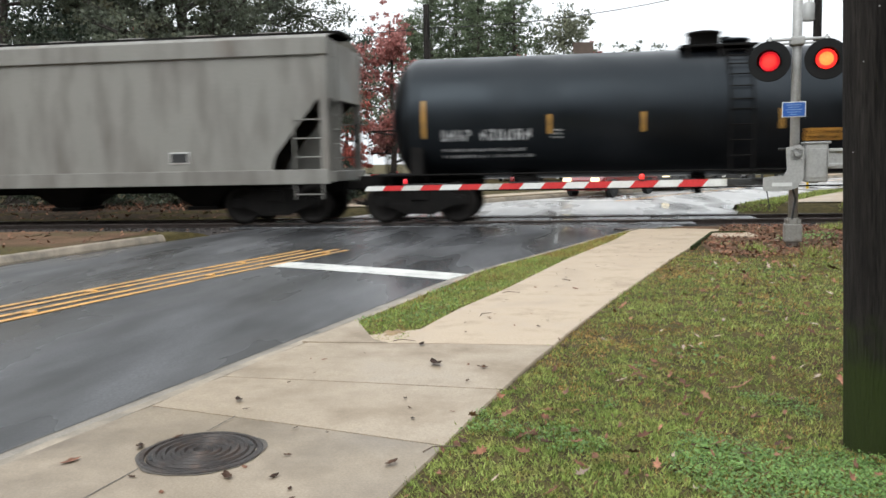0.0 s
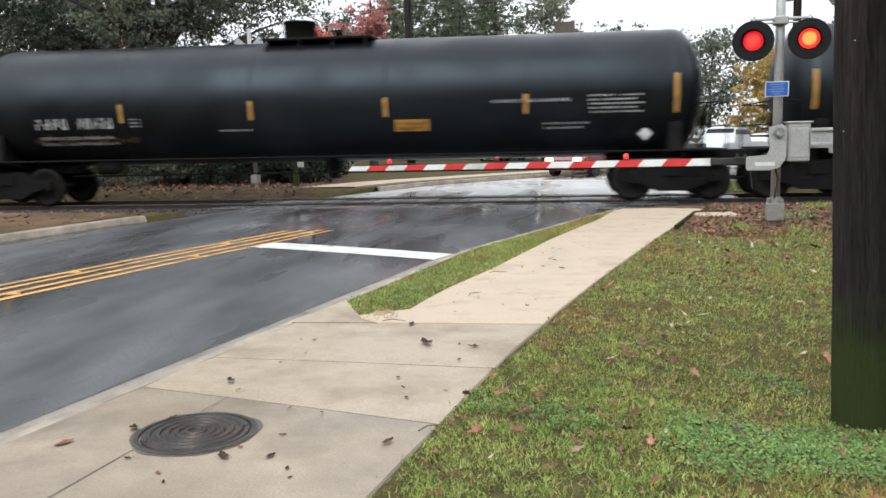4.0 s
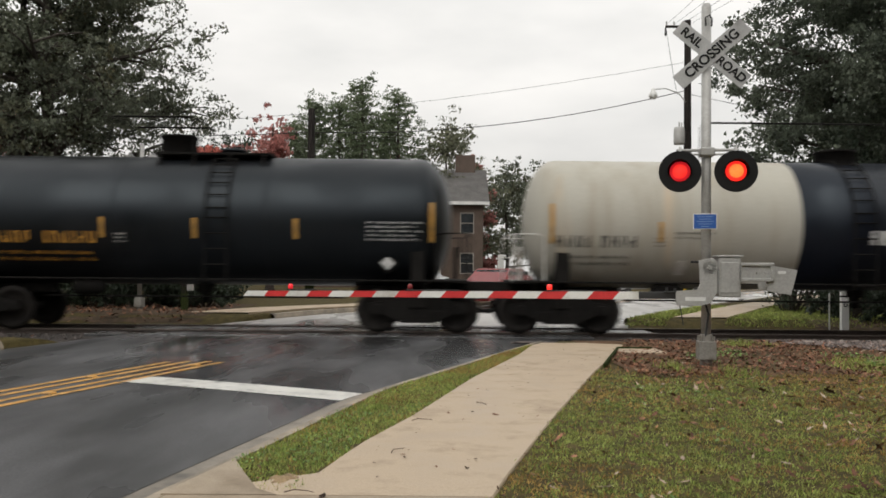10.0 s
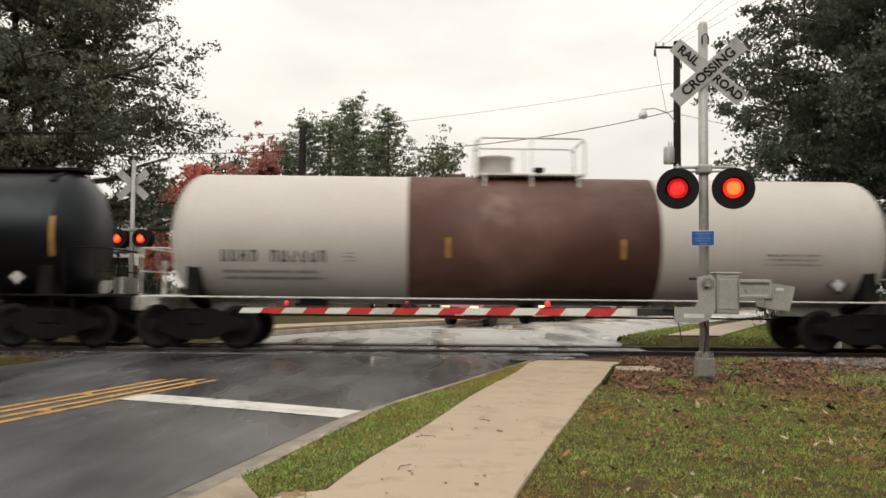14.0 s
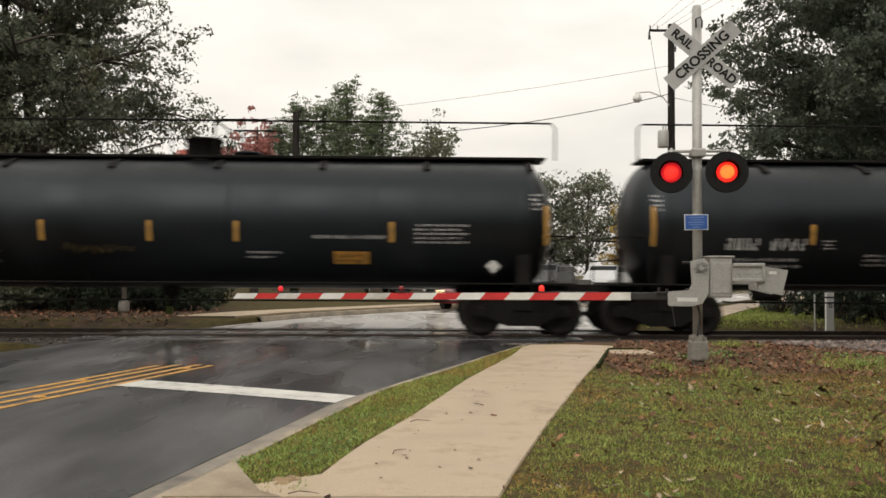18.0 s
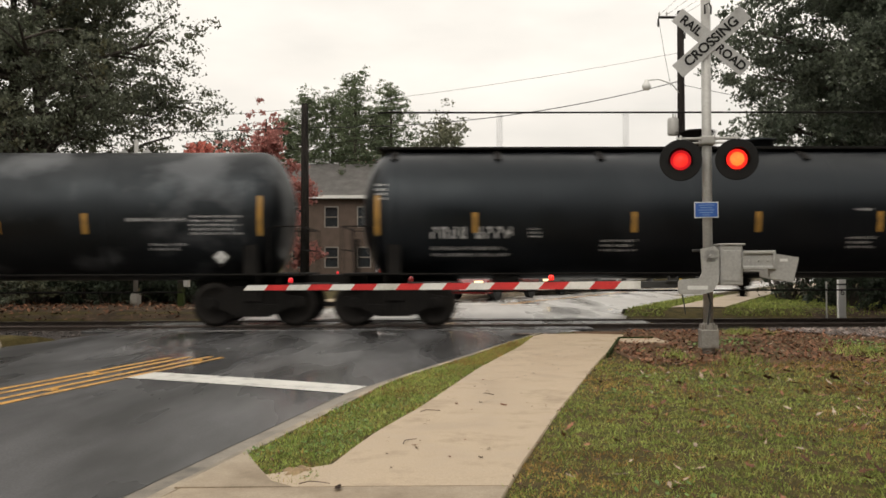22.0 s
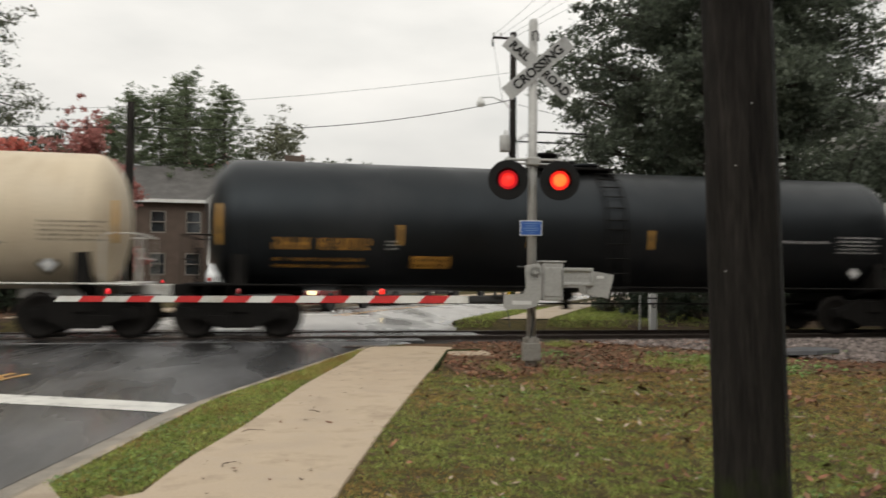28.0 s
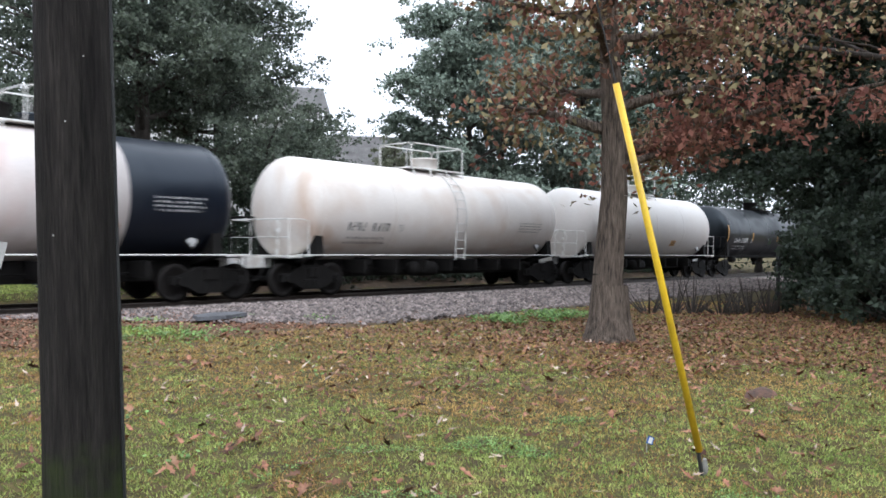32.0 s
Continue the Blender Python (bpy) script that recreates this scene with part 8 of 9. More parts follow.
def vehicle(m, paint, label, name="car", length=4.6, width=1.8, height=1.45, kind="sedan", lit=False):
    """A parked or waiting vehicle; its front looks to local -y."""
    v = thing(name, m, label, "car" if name == "car" else "pickup truck" if kind == "pickup" else "car")
    hl, hw = length / 2, width / 2
    if kind == "pickup":
        prof = [(-hl, 0.45), (-hl, 0.85), (-hl + 0.15, 1.02), (-hl + 1.35, 1.12), (-hl + 2.0, height), (-hl + 3.3, height), (-hl + 3.55, 1.12), (hl, 1.1), (hl, 0.5)]
    elif kind == "suv":
        prof = [(-hl, 0.4), (-hl, 0.8), (-hl + 0.2, 0.98), (-hl + 1.2, 1.06), (-hl + 1.9, height), (hl - 0.5, height), (hl - 0.05, 1.0), (hl, 0.5)]
    else:
        prof = [(-hl, 0.26), (-hl + 0.02, 0.62), (-hl + 0.3, 0.78), (-hl + 1.25, 0.92), (-hl + 2.0, height), (hl - 1.5, height), (hl - 0.75, 0.98), (hl - 0.05, 0.92), (hl, 0.28)]
    bm = bm_new()
    f = bm.faces.new([bm.verts.new((-hw, y, z)) for y, z in prof] )
    out = bmesh.ops.extrude_face_region(bm, geom=[f])
    bmesh.ops.translate(bm, vec=(2 * hw, 0, 0), verts=[q for q in out["geom"] if isinstance(q, bmesh.types.BMVert)])
    for q in bm.verts:
        if q.co.z > 1.15:
            q.co.x *= 0.84
    bmesh.ops.recalc_face_normals(bm, faces=bm.faces[:])
    bmesh.ops.bevel(bm, geom=bm.edges[:], offset=0.05, segments=2, affect="EDGES")
    part("body", bm, paint, v, smooth=False)
    g = [p for p in prof if p[1] >= 1.4 * height / 1.45 - 0.05]
    y0, y1 = g[0][0], g[-1][0]
    for s in (-1, 1):
        bm = bm_new()
        box(bm, s * hw * 0.9 - 0.02, s * hw * 0.9 + 0.02, y0 - 0.25, y1 + 0.2, 1.0, height - 0.1, bevel=0.015)
        part("side_window", bm, GLASS, v)
        for y in (-hl + 0.85, hl - 0.85):
            bm = bm_new()
            lathe(bm, [(0, -0.1), (0.2, -0.1), (0.22, -0.08), (0.32, -0.1), (0.33, 0.1), (0, 0.1)], 18, pose(s * (hw - 0.06), y, 0.33, 0, 90 if s > 0 else -90, 0))
            wh = part("wheel", bm, TYRE, v)
            bm = bm_new()
            lathe(bm, [(0, 0.112), (0.19, 0.108), (0.2, 0.1)], 14, pose(s * (hw - 0.06), y, 0.33, 0, 90 if s > 0 else -90, 0))
            part("rim", bm, DARK_METAL, wh)
        bm = bm_new()
        box(bm, s * (hw - 0.3) - 0.17, s * (hw - 0.3) + 0.17, -hl - 0.03, -hl + 0.06, 0.6, 0.74, bevel=0.02)
        part("headlight", bm, HEADLIGHT if lit else GLASS, v)
        part("tail_lamp", box(bm_new(), s * (hw - 0.2) - 0.12, s * (hw - 0.2) + 0.12, hl - 0.06, hl + 0.03, 0.7, 0.9, bevel=0.02), TAIL, v)
    ws = bm_new()
    a, b = (prof[3], prof[4])
    n = 1
    q = [ws.verts.new(p) for p in ((-hw * 0.82, a[0] + 0.1, a[1] + 0.04), (hw * 0.82, a[0] + 0.1, a[1] + 0.04), (hw * 0.74, b[0] - 0.08, b[1] - 0.05), (-hw * 0.74, b[0] - 0.08, b[1] - 0.05))]
    ws.faces.new(q)
    bmesh.ops.solidify(ws, geom=ws.faces[:], thickness=-0.04)
    part("windscreen", ws, GLASS, v)
    part("bumper", box(bm_new(), -hw + 0.05, hw - 0.05, -hl - 0.06, -hl + 0.1, 0.35, 0.55, bevel=0.03), DARK_METAL, v)
    part("number_plate", box(bm_new(), -0.16, 0.16, -hl - 0.075, -hl - 0.06, 0.4, 0.5), SIGN_WHITE, v)
    return v


RED_PAINT = material("dark_red_car_paint", (0.16, 0.012, 0.014), (0.22, 0.02, 0.02), 0.25, 0.1, 2, 20, 0, coat=0.6)
SILVER = material("silver_car_paint", (0.5, 0.51, 0.52), (0.6, 0.61, 0.62), 0.3, 0.4, 2, 20, 0, coat=0.5)
GREY_PAINT = material("dark_grey_car_paint", (0.05, 0.052, 0.055), (0.09, 0.092, 0.095), 0.3, 0.2, 2, 20, 0, coat=0.5)
WHITE_PAINT = material("white_car_paint", (0.62, 0.62, 0.62), (0.72, 0.72, 0.72), 0.3, 0, 2, 20, 0, coat=0.5)
vehicle(pose(2.75, 33.6, -0.1, 0, 0, -32), RED_PAINT, "dark red sedan waiting at the crossing, headlights lit", lit=True)
vehicle(pose(6.2, 39.4, -0.1, 0, 0, -34), GREY_PAINT, "dark pickup truck waiting behind the red car", name="pickup_truck", length=5.4, width=1.95, height=1.8, kind="pickup", lit=True)
vehicle(pose(10.4, 45.6, -0.1, 0, 0, -36), SILVER, "silver pickup waiting in the queue", name="pickup_truck", length=5.4, width=1.95, height=1.85, kind="pickup", lit=True)
vehicle(pose(-0.6, 55.5, 0, 0, 0, 30), SILVER, "silver sedan parked by the house")
vehicle(pose(-2.4, 55.5, 0, 0, 0, 185), SILVER, "silver utility vehicle parked by the house", kind="suv", height=1.75)
vehicle(pose(16.5, 62.0, 0, 0, 0, 70), WHITE_PAINT, "white car parked far down the road")
vehicle(pose(9.0, 60.0, 0, 0, 0, 80), SILVER, "silver car parked far down the road", kind="suv", height=1.7)


def line_pole(m, label, height, lamp=False, transformer=False, arm=1.0):
    p = thing("utility_pole", m, label, "utility pole")
    bm = bm_new()
    tube(bm, [(0, 0, -0.3), (0, 0, height)], 0.24, 14, 0.17)
    part("shaft", bm, POLE_WOOD, p, smooth=True)
    if arm:
        part("cross_arm", box(bm_new(), -arm, 0.15, -0.14, -0.04, height - 0.42, height - 0.3, bevel=0.01), POLE_WOOD, p)
        for x in (-arm + 0.05, -arm + 0.45, 0.0):
            bm = bm_new()
            lathe(bm, [(0.03, 0), (0.05, 0.05), (0.035, 0.09), (0.055, 0.14), (0.03, 0.22), (0, 0.24)], 10, pose(x, -0.09, height - 0.3))
            part("insulator", bm, GALV, p)
        bm = bm_new()
        lathe(bm, [(0.05, 0), (0.06, 0.1), (0.04, 0.4), (0, 0.45)], 10, pose(-arm, -0.09, height - 0.85))
        part("cutout_switch", bm, DARK_METAL, p)
        for z in (height - 0.9, height - 1.5):
            part("arrester", lathe(bm_new(), [(0.04, 0), (0.05, 0.2), (0.03, 0.35), (0, 0.36)], 8, pose(0.2, -0.1, z)), DARK_METAL, p)
    if transformer:
        bm = bm_new()
        lathe(bm, [(0, 0), (0.27, 0.0), (0.29, 0.06), (0.29, 0.82), (0.25, 0.9), (0, 0.93)], 20, pose(-0.45, -0.05, height - 6.6))
        tube(bm, [(-0.45, -0.05, height - 5.7), (-0.45, -0.05, height - 5.4)], 0.04, 8)
        tube(bm, [(-0.35, -0.15, height - 5.7), (-0.35, -0.15, height - 5.45)], 0.03, 8)
        part("transformer", bm, GALV, p, "grey transformer drum", smooth=True)
    if lamp:
        bm = bm_new()
        tube(bm, [(-0.1, -0.1, height - 4.4), (-0.5, -0.1, height - 3.9), (-1.2, -0.1, height - 3.65), (-1.75, -0.1, height - 3.7)], 0.03, 8)
        part("lamp_arm", bm, GALV, p)
        bm = bm_new()
        lathe(bm, [(0.06, 0.1), (0.12, 0.05), (0.14, -0.1), (0.22, -0.16), (0.24, -0.34), (0.14, -0.46), (0, -0.48)], 16, pose(-1.85, -0.1, height - 3.75))
        part("lamp_head", bm, SIGN_WHITE, p, "white street lamp head", smooth=True)
    return p


UP = (13.55, 45.0)
line_pole(pose(UP[0], UP[1], 0), "wooden utility pole with street lamp and transformer", 14.6, True, True, 1.2)
line_pole(pose(-6.15, 44.0, 0), "wooden utility pole among the trees", 9.5, False, False, 0.0)


def cable(name, a, b, sag, r=0.012, label="thin black sagging overhead cable"):
    a, b = Vector(a), Vector(b)
    pts = [a.lerp(b, i / 16) - Vector((0, 0, 4 * sag * (i / 16) * (1 - i / 16))) for i in range(17)]
    ob = part(name, tube(bm_new(), pts, r, 5), DARK_METAL)
    return tagged(ob, label, "cable", "overhead cables")


cable("overhead_cable", (UP[0], UP[1], 10.9), (-6.15, 44.0, 8.3), 0.7, 0.022)
cable("overhead_cable", (-6.15, 44.0, 8.3), (-30, 43.5, 8.8), 0.5, 0.02)
cable("overhead_cable", (UP[0], UP[1], 12.4), (-40, 62.0, 12.0), 1.6, 0.01, "thin black overhead cable between poles")
for i in range(4):
    cable("overhead_cable", (UP[0] - 1.1 + 0.4 * i, UP[1], 14.4), (UP[0] - 3.2 + 3.2 * i, -12, 13.0 + 0.4 * i), 0.9, 0.008, "thin black overhead power line")
cable("overhead_cable", (UP[0], UP[1], 10.7), (40.0, 50.0, 9.5), 0.8, 0.014)
cable("overhead_cable", (UP[0] - 1.15, UP[1], 14.2), (UP[0] - 0.6, UP[1] - 0.2, 10.6), 0.15, 0.012, "thin drop wire on the pole")

# white milepost by the track
mp = thing("milepost", pose(11.3, 23.4, -0.15), "white square milepost with a black figure on it", "milepost")
part("post", box(bm_new(), -0.1, 0.1, -0.06, 0.06, -0.2, 0.95, bevel=0.01), MILE_WHITE, mp)
part("cap_band", box(bm_new(), -0.104, 0.104, -0.064, 0.064, 0.8, 0.84), BLACK_PAINT, mp)
figure = bpy.data.curves.new("figure", "FONT")
figure.body, figure.size, figure.align_x, figure.extrude = "6", 0.24, "CENTER", 0.001
figure.materials.append(BLACK_PAINT)
o = new("figure", figure)
o.parent = mp
o.matrix_basis = pose(0, -0.063, 0.54, 90, 0, 0)
wand = thing("marker_rod", pose(10.85, 23.3, -0.2), "thin white marker rod by the track", "marker rod")
part("rod", tube(bm_new(), [(0, 0, -0.1), (0, 0, 0.95)], 0.022, 8), SIGN_WHITE, wand)
# post beyond the rails
pb = thing("marker_post", pose(-7.05, 26.0, 0), "dark timber post with a small grey box", "post")
part("post", box(bm_new(), -0.09, 0.09, -0.09, 0.09, -0.1, 1.05, bevel=0.015), POLE_WOOD, pb)
part("meter_box", box(bm_new(), 0.09, 0.24, -0.1, 0.1, 0.6, 1.0, bevel=0.01), GALV, pb)
# concrete lid by the signal
tagged(part("utility_vault", box(bm_new(), 3.35, 4.05, 14.2, 14.9, -0.1, 0.03, bevel=0.012), CONCRETE), "weathered concrete utility lid in the leaf litter", "utility vault")
# low timber edging round the bare patch at the sidewalk's end
edging = thing("timber_edging", pose(0, 0, 0), "low dark timber edging boards beside the sidewalk's end", "edging")
for a, b in (((2.72, 12.4), (3.42, 14.84)), ((3.42, 14.84), (3.98, 14.87))):
    w = Vector((b[0] - a[0], b[1] - a[1], 0))
    o = part("board", box(bm_new(), 0, w.length, -0.02, 0.02, -0.1, 0.055, bevel=0.006), POLE_WOOD, edging)
    o.matrix_basis = pose(a[0], a[1], 0, 0, 0, math.degrees(math.atan2(w.y, w.x)))
# slab of old asphalt at the gravel's edge
bm = bm_new()
pts = [(-0.7, -0.15), (-0.4, 0.2), (0.25, 0.3), (0.65, 0.05), (0.5, -0.3), (-0.2, -0.34)]
f = bm.faces.new([bm.verts.new((x, y, 0)) for x, y in pts])
out = bmesh.ops.extrude_face_region(bm, geom=[f])
bmesh.ops.translate(bm, vec=(0.04, 0.02, 0.06), verts=[v for v in out["geom"] if isinstance(v, bmesh.types.BMVert)])
bmesh.ops.recalc_face_normals(bm, faces=bm.faces[:])
DARK_SLAB = material("old_asphalt", (0.04, 0.04, 0.044), (0.1, 0.1, 0.105), 0.8, 0, 4, 50, 0.5)
slab = tagged(part("asphalt_slab", bm, DARK_SLAB), "broken grey slab lying at the gravel's edge", "slab")
slab.matrix_basis = pose(9.35, 13.75, 0.05, 0, 0, 20)
# old wire fence under the evergreens
fence = thing("wire_fence", pose(19.1, 7.4, 0), "old dark wire fence with steel posts under the evergreens", "fence")
fence_run = [Vector((2.75 * i, -2.5 * i, 0)) for i in range(5)]
for q in fence_run:
    part("post", tube(bm_new(), [q + Vector((0, 0, -0.2)), q + Vector((0, 0, 1.38))], 0.045, 8), DARK_METAL, fence)
for a, b in zip(fence_run, fence_run[1:]):
    part("top_rail", tube(bm_new(), [a + Vector((0, 0, 1.33)), b + Vector((0, 0, 1.33))], 0.022, 6), DARK_METAL, fence)
    for z in (0.2, 0.48, 0.76, 1.04):
        part("wire", tube(bm_new(), [a + Vector((0, 0, z)), a.lerp(b, 0.5) + Vector((0, 0, z - 0.03)), b + Vector((0, 0, z))], 0.006, 4), DARK_METAL, fence)
# low heap of bare red earth in the lawn
heap = [(0.23 * math.cos(q) * (1 + 0.3 * math.sin(3 * q)), 0.16 * math.sin(q) * (1 + 0.2 * math.cos(2 * q))) for q in [2 * math.pi * k / 16 for k in range(16)]]
tagged(sheet("bare_soil", [(8.53 + hx * f, 3.92 + hy * f, z + 0.01 * noise.noise((hx * 9, hy * 9, z * 50))) for f, z in ((1.0, -0.03), (0.75, 0.03), (0.4, 0.06)) for hx, hy in heap] + [(8.53, 3.92, 0.065)],
             [(r * 16 + k, r * 16 + (k + 1) % 16, r * 16 + 16 + (k + 1) % 16, r * 16 + 16 + k) for r in range(2) for k in range(16)] + [(32 + k, 32 + (k + 1) % 16, 48) for k in range(16)], RED_EARTH, smooth=True),
       "low heap of bare reddish earth in the lawn", "", "", "structure")
# small marking flag on a wire
fl = thing("marking_flag", pose(5.85, 3.7, 0), "small blue and white marking flag on a wire in the lawn", "flag")
part("wire", tube(bm_new(), [(0, 0, -0.05), (0.005, 0, 0.1)], 0.003, 5), GALV, fl)
part("cloth", box(bm_new(), -0.022, 0.022, -0.002, 0.002, 0.05, 0.1, pose(0, 0, 0, 0, 20, -40)), SIGN_BLUE, fl)
part("cloth_stripe", box(bm_new(), -0.013, 0.013, -0.004, 0.004, 0.056, 0.094, pose(0, 0, 0, 0, 20, -40)), SIGN_WHITE, fl)
# yellow-topped bollard and white board down the road
bl = thing("hydrant_marker", pose(11.2, 37.5, 0), "thin yellow marker post beyond the railway", "marker post")
part("post", tube(bm_new(), [(0, 0, -0.1), (0, 0, 1.6)], 0.05, 10), GUARD_YELLOW, bl)
sb = thing("notice_board", pose(4.1, 50.0, 0), "small white notice board on a post", "sign")
part("post", tube(bm_new(), [(0, 0, -0.1), (0, 0, 2.0)], 0.03, 8), GALV, sb)
part("board", box(bm_new(), -0.18, 0.18, -0.03, 0.0, 1.35, 2.2, bevel=0.01), SIGN_WHITE, sb)


# ---- ground cover ----
def flat_mesh(name, v, k, mat, label):
    """One object of many k-sided pieces, from an array of corners."""
    n = len(v) // k
    me = bpy.data.meshes.new(name)
    me.vertices.add(len(v))
    me.vertices.foreach_set("co", np.asarray(v, float).ravel())
    me.loops.add(len(v))
    me.loops.foreach_set("vertex_index", np.arange(len(v), dtype=np.int32))
    me.polygons.add(n)
    me.polygons.foreach_set("loop_start", np.arange(0, len(v), k, dtype=np.int32))
    me.polygons.foreach_set("loop_total", np.full(n, k, dtype=np.int32))
    me.materials.append(mat)
    me.update(calc_edges=True)
    return stuff(new(name, me), label)


def xz_rows(rows, y):
    return np.interp(y, [r[0] for r in rows], [r[1] for r in rows])


rng = np.random.default_rng(11)


def patchy(scale, level, seed):
    return lambda x, y: np.array([noise.noise((a * scale, b * scale, seed)) > level for a, b in zip(x, y)])


def lawn_points(n, x0, x1, y0, y1, keep):
    x, y = rng.uniform(x0, x1, n), rng.uniform(y0, y1, n)
    return (lambda k: (x[k], y[k]))(keep(x, y))


def right_of_walk(x, y):
    return (x > xz_rows(WALK_R, y) + 0.005 + 0.03 * np.sin(y * 9) * np.sin(y * 23)) & (np.hypot(x - PX, y - PY) > 0.17)


def in_strip(x, y):
    ragged = 0.03 * np.sin(y * 13) * np.sin(y * 5)
    return (x > xz_rows(KERB_ROWS, y) + 0.12) & (x < xz_rows(WALK_L, y) - 0.01 + ragged) & (y > 6.06 + 2.4 * np.maximum(0, -0.55 - x) + 0.05 * np.sin(x * 17)) & (y < 15.6)


def heights(x, y):
    return np.array([lawn_z(a, b) for a, b in zip(x, y)])


def blades(x, y, length, width, mat, label, name="grass"):
    n = len(x)
    a = rng.uniform(0, 2 * np.pi, n)
    l = length * rng.uniform(0.5, 1.4, n)
    lean = rng.uniform(0.3, 1.3, n)
    d = rng.uniform(0, 2 * np.pi, n)
    z = heights(x, y) - 0.004
    w = width * rng.uniform(0.7, 1.3, n)
    b0 = np.stack([x - np.cos(a) * w, y - np.sin(a) * w, z], 1)
    b1 = np.stack([x + np.cos(a) * w, y + np.sin(a) * w, z], 1)
    tip = np.stack([x + np.cos(d) * l * np.sin(lean), y + np.sin(d) * l * np.sin(lean), z + l * np.cos(lean)], 1)
    return flat_mesh(name, np.stack([b0, b1, tip], 1).reshape(-1, 3), 3, mat, label)


def thinning(x, y):
    return rng.random(len(x)) < np.clip(3.6 / np.hypot(x - 0.8, y - 1.0), 0.18, 1) ** 1.5



def field(x, y, scale, seed):
    return np.array([noise.noise((a * scale, b * scale, seed)) for a, b in zip(x, y)])


x, y = lawn_points(4200000, -0.6, 22.0, 0.5, 13.8, lambda x, y: right_of_walk(x, y) & thinning(x, y) & ((y < 11.5 + 0.4 * np.sin(x * 1.3) + 0.25 * np.sin(x * 5.1) + 1.4 * rng.random(len(x)) ** 2) | (y < 14.2) & patchy(1.3, 0.28, 77)(x, y)) & ((y < 11.2) | (x < 10)))
patch = field(x, y, 0.7, 14) + 0.8 * field(x, y, 2.6, 15) + 0.5 * field(x, y, 7.0, 16)
# the lawn turns brown and thin towards the oak and the railway
dry = 0.58 * np.clip((x - 3.0) / 4.5, 0, 1) * np.clip((y - 2.0) / 4.5, 0, 1) + 0.25 * np.clip((y - 9.0) / 3.0, 0, 1)
dead = rng.random(len(x)) < np.clip(0.18 + 0.8 * patch + dry, 0.05, 0.92)
stand = rng.random(len(x)) < np.clip(0.76 + 1.4 * field(x, y, 7.0, 18) + 1.2 * field(x, y, 20.0, 19) - 0.15 * dry, 0.12, 1)
near = np.hypot(x - 0.8, y - 1.0) < 5.5 + 4.5 * rng.random(len(x))
for keep, size, width, mat, label in ((~dead & near, 0.031, 0.0044, BLADE, "short damp green lawn grass"), (~dead & ~near, 0.034, 0.0058, BLADE, "thin green lawn grass farther off"),
                                      (dead & near, 0.024, 0.0044, STRAW, "dead straw-brown grass in the lawn"), (dead & ~near, 0.032, 0.0058, STRAW, "dead straw-brown grass farther off")):
    k = keep & stand
    blades(x[k], y[k], size, width, mat, label)
x, y = lawn_points(90000, -2.5, 8.0, -3.0, 0.5, right_of_walk)
blades(x, y, 0.042, 0.0055, BLADE, "lawn grass beside the sidewalk")
x, y = lawn_points(260000, -1.4, 2.6, 5.9, 15.8, in_strip)
k = rng.random(len(x)) < np.clip(0.08 + 0.5 * field(x, y, 1.3, 24) + 0.5 * np.clip((y - 11) / 3, 0, 1), 0.05, 0.9)
blades(x[~k], y[~k], 0.034, 0.0048, BLADE, "grass in the strip between kerb and sidewalk")
blades(x[k], y[k], 0.04, 0.0045, STRAW, "dead grass in the strip between kerb and sidewalk")
x, y = lawn_points(34000, 4.0, 14.0, 23.6, 33.0, lambda x, y: x > xz_rows(KERB_ROWS, y) + 0.15)
k = (x > xz_rows(KERB_ROWS, y) + 2.85) | (x < xz_rows(KERB_ROWS, y) + 1.25)
blades(x[k], y[k], 0.09, 0.016, BLADE, "rough grass verge beyond the railway")
x, y = lawn_points(1500, -2.2, 2.6, 5.6, 15.8, in_strip)
leaf_later = (x, y)
x, y = lawn_points(9000, -2.4, 4.0, 2.4, 16.0, lambda x, y: (np.abs(x - xz_rows(WALK_R, y) - 0.03) < 0.05 + 0.05 * patchy(5.0, 0.05, 50)(x, y)) | (np.abs(x - xz_rows(WALK_L, y)) < 0.04) & (y > 6.1) & (y < 15.7))
blades(x, y, 0.06, 0.004, BLADE, "ragged grass hanging over the sidewalk's edge")


def rounds(x, y, r, mat, label, name, up=0.03, k=6):
    n = len(x)
    z = heights(x, y) + rng.uniform(0.3, 1.3, n) * up
    tilt = rng.normal(0, 0.35, (n, 2))
    rr = r * rng.uniform(0.6, 1.3, n)
    v = []
    for i in range(k):
        t = 2 * np.pi * i / k
        dx, dy = rr * np.cos(t), rr * np.sin(t)
        v.append(np.stack([x + dx, y + dy, z + dx * tilt[:, 0] + dy * tilt[:, 1]], 1))
    return flat_mesh(name, np.stack(v, 1).reshape(-1, 3), k, mat, label)


x, y = lawn_points(190000, 0.3, 6.5, 2.3, 5.2, right_of_walk)
m = patchy(1.6, 0.3, 3)(x, y) & (rng.random(len(x)) < 0.4) | (np.hypot((x - 3.0) * 0.8, y - 3.75) < 0.75 * rng.random(len(x)) ** 0.5 + 0.1 * np.sin(x * 11)) & patchy(4.0, -0.15, 4)(x, y) | (np.hypot(x - 1.9, (y - 3.75) * 1.3) < 0.6 * rng.random(len(x)) ** 0.4 + 0.12 * np.sin(x * 9) + 0.1)
rounds(x[m], y[m], 0.0056, CLOVER, "bright green clover patch in the lawn", "clover")
x, y = lawn_points(9000, 0.3, 12.0, 5.0, 13.5, right_of_walk)
m = patchy(1.1, 0.3, 8)(x, y)
rounds(x[m], y[m], 0.014, CLOVER, "scattered clover in the lawn", "clover")
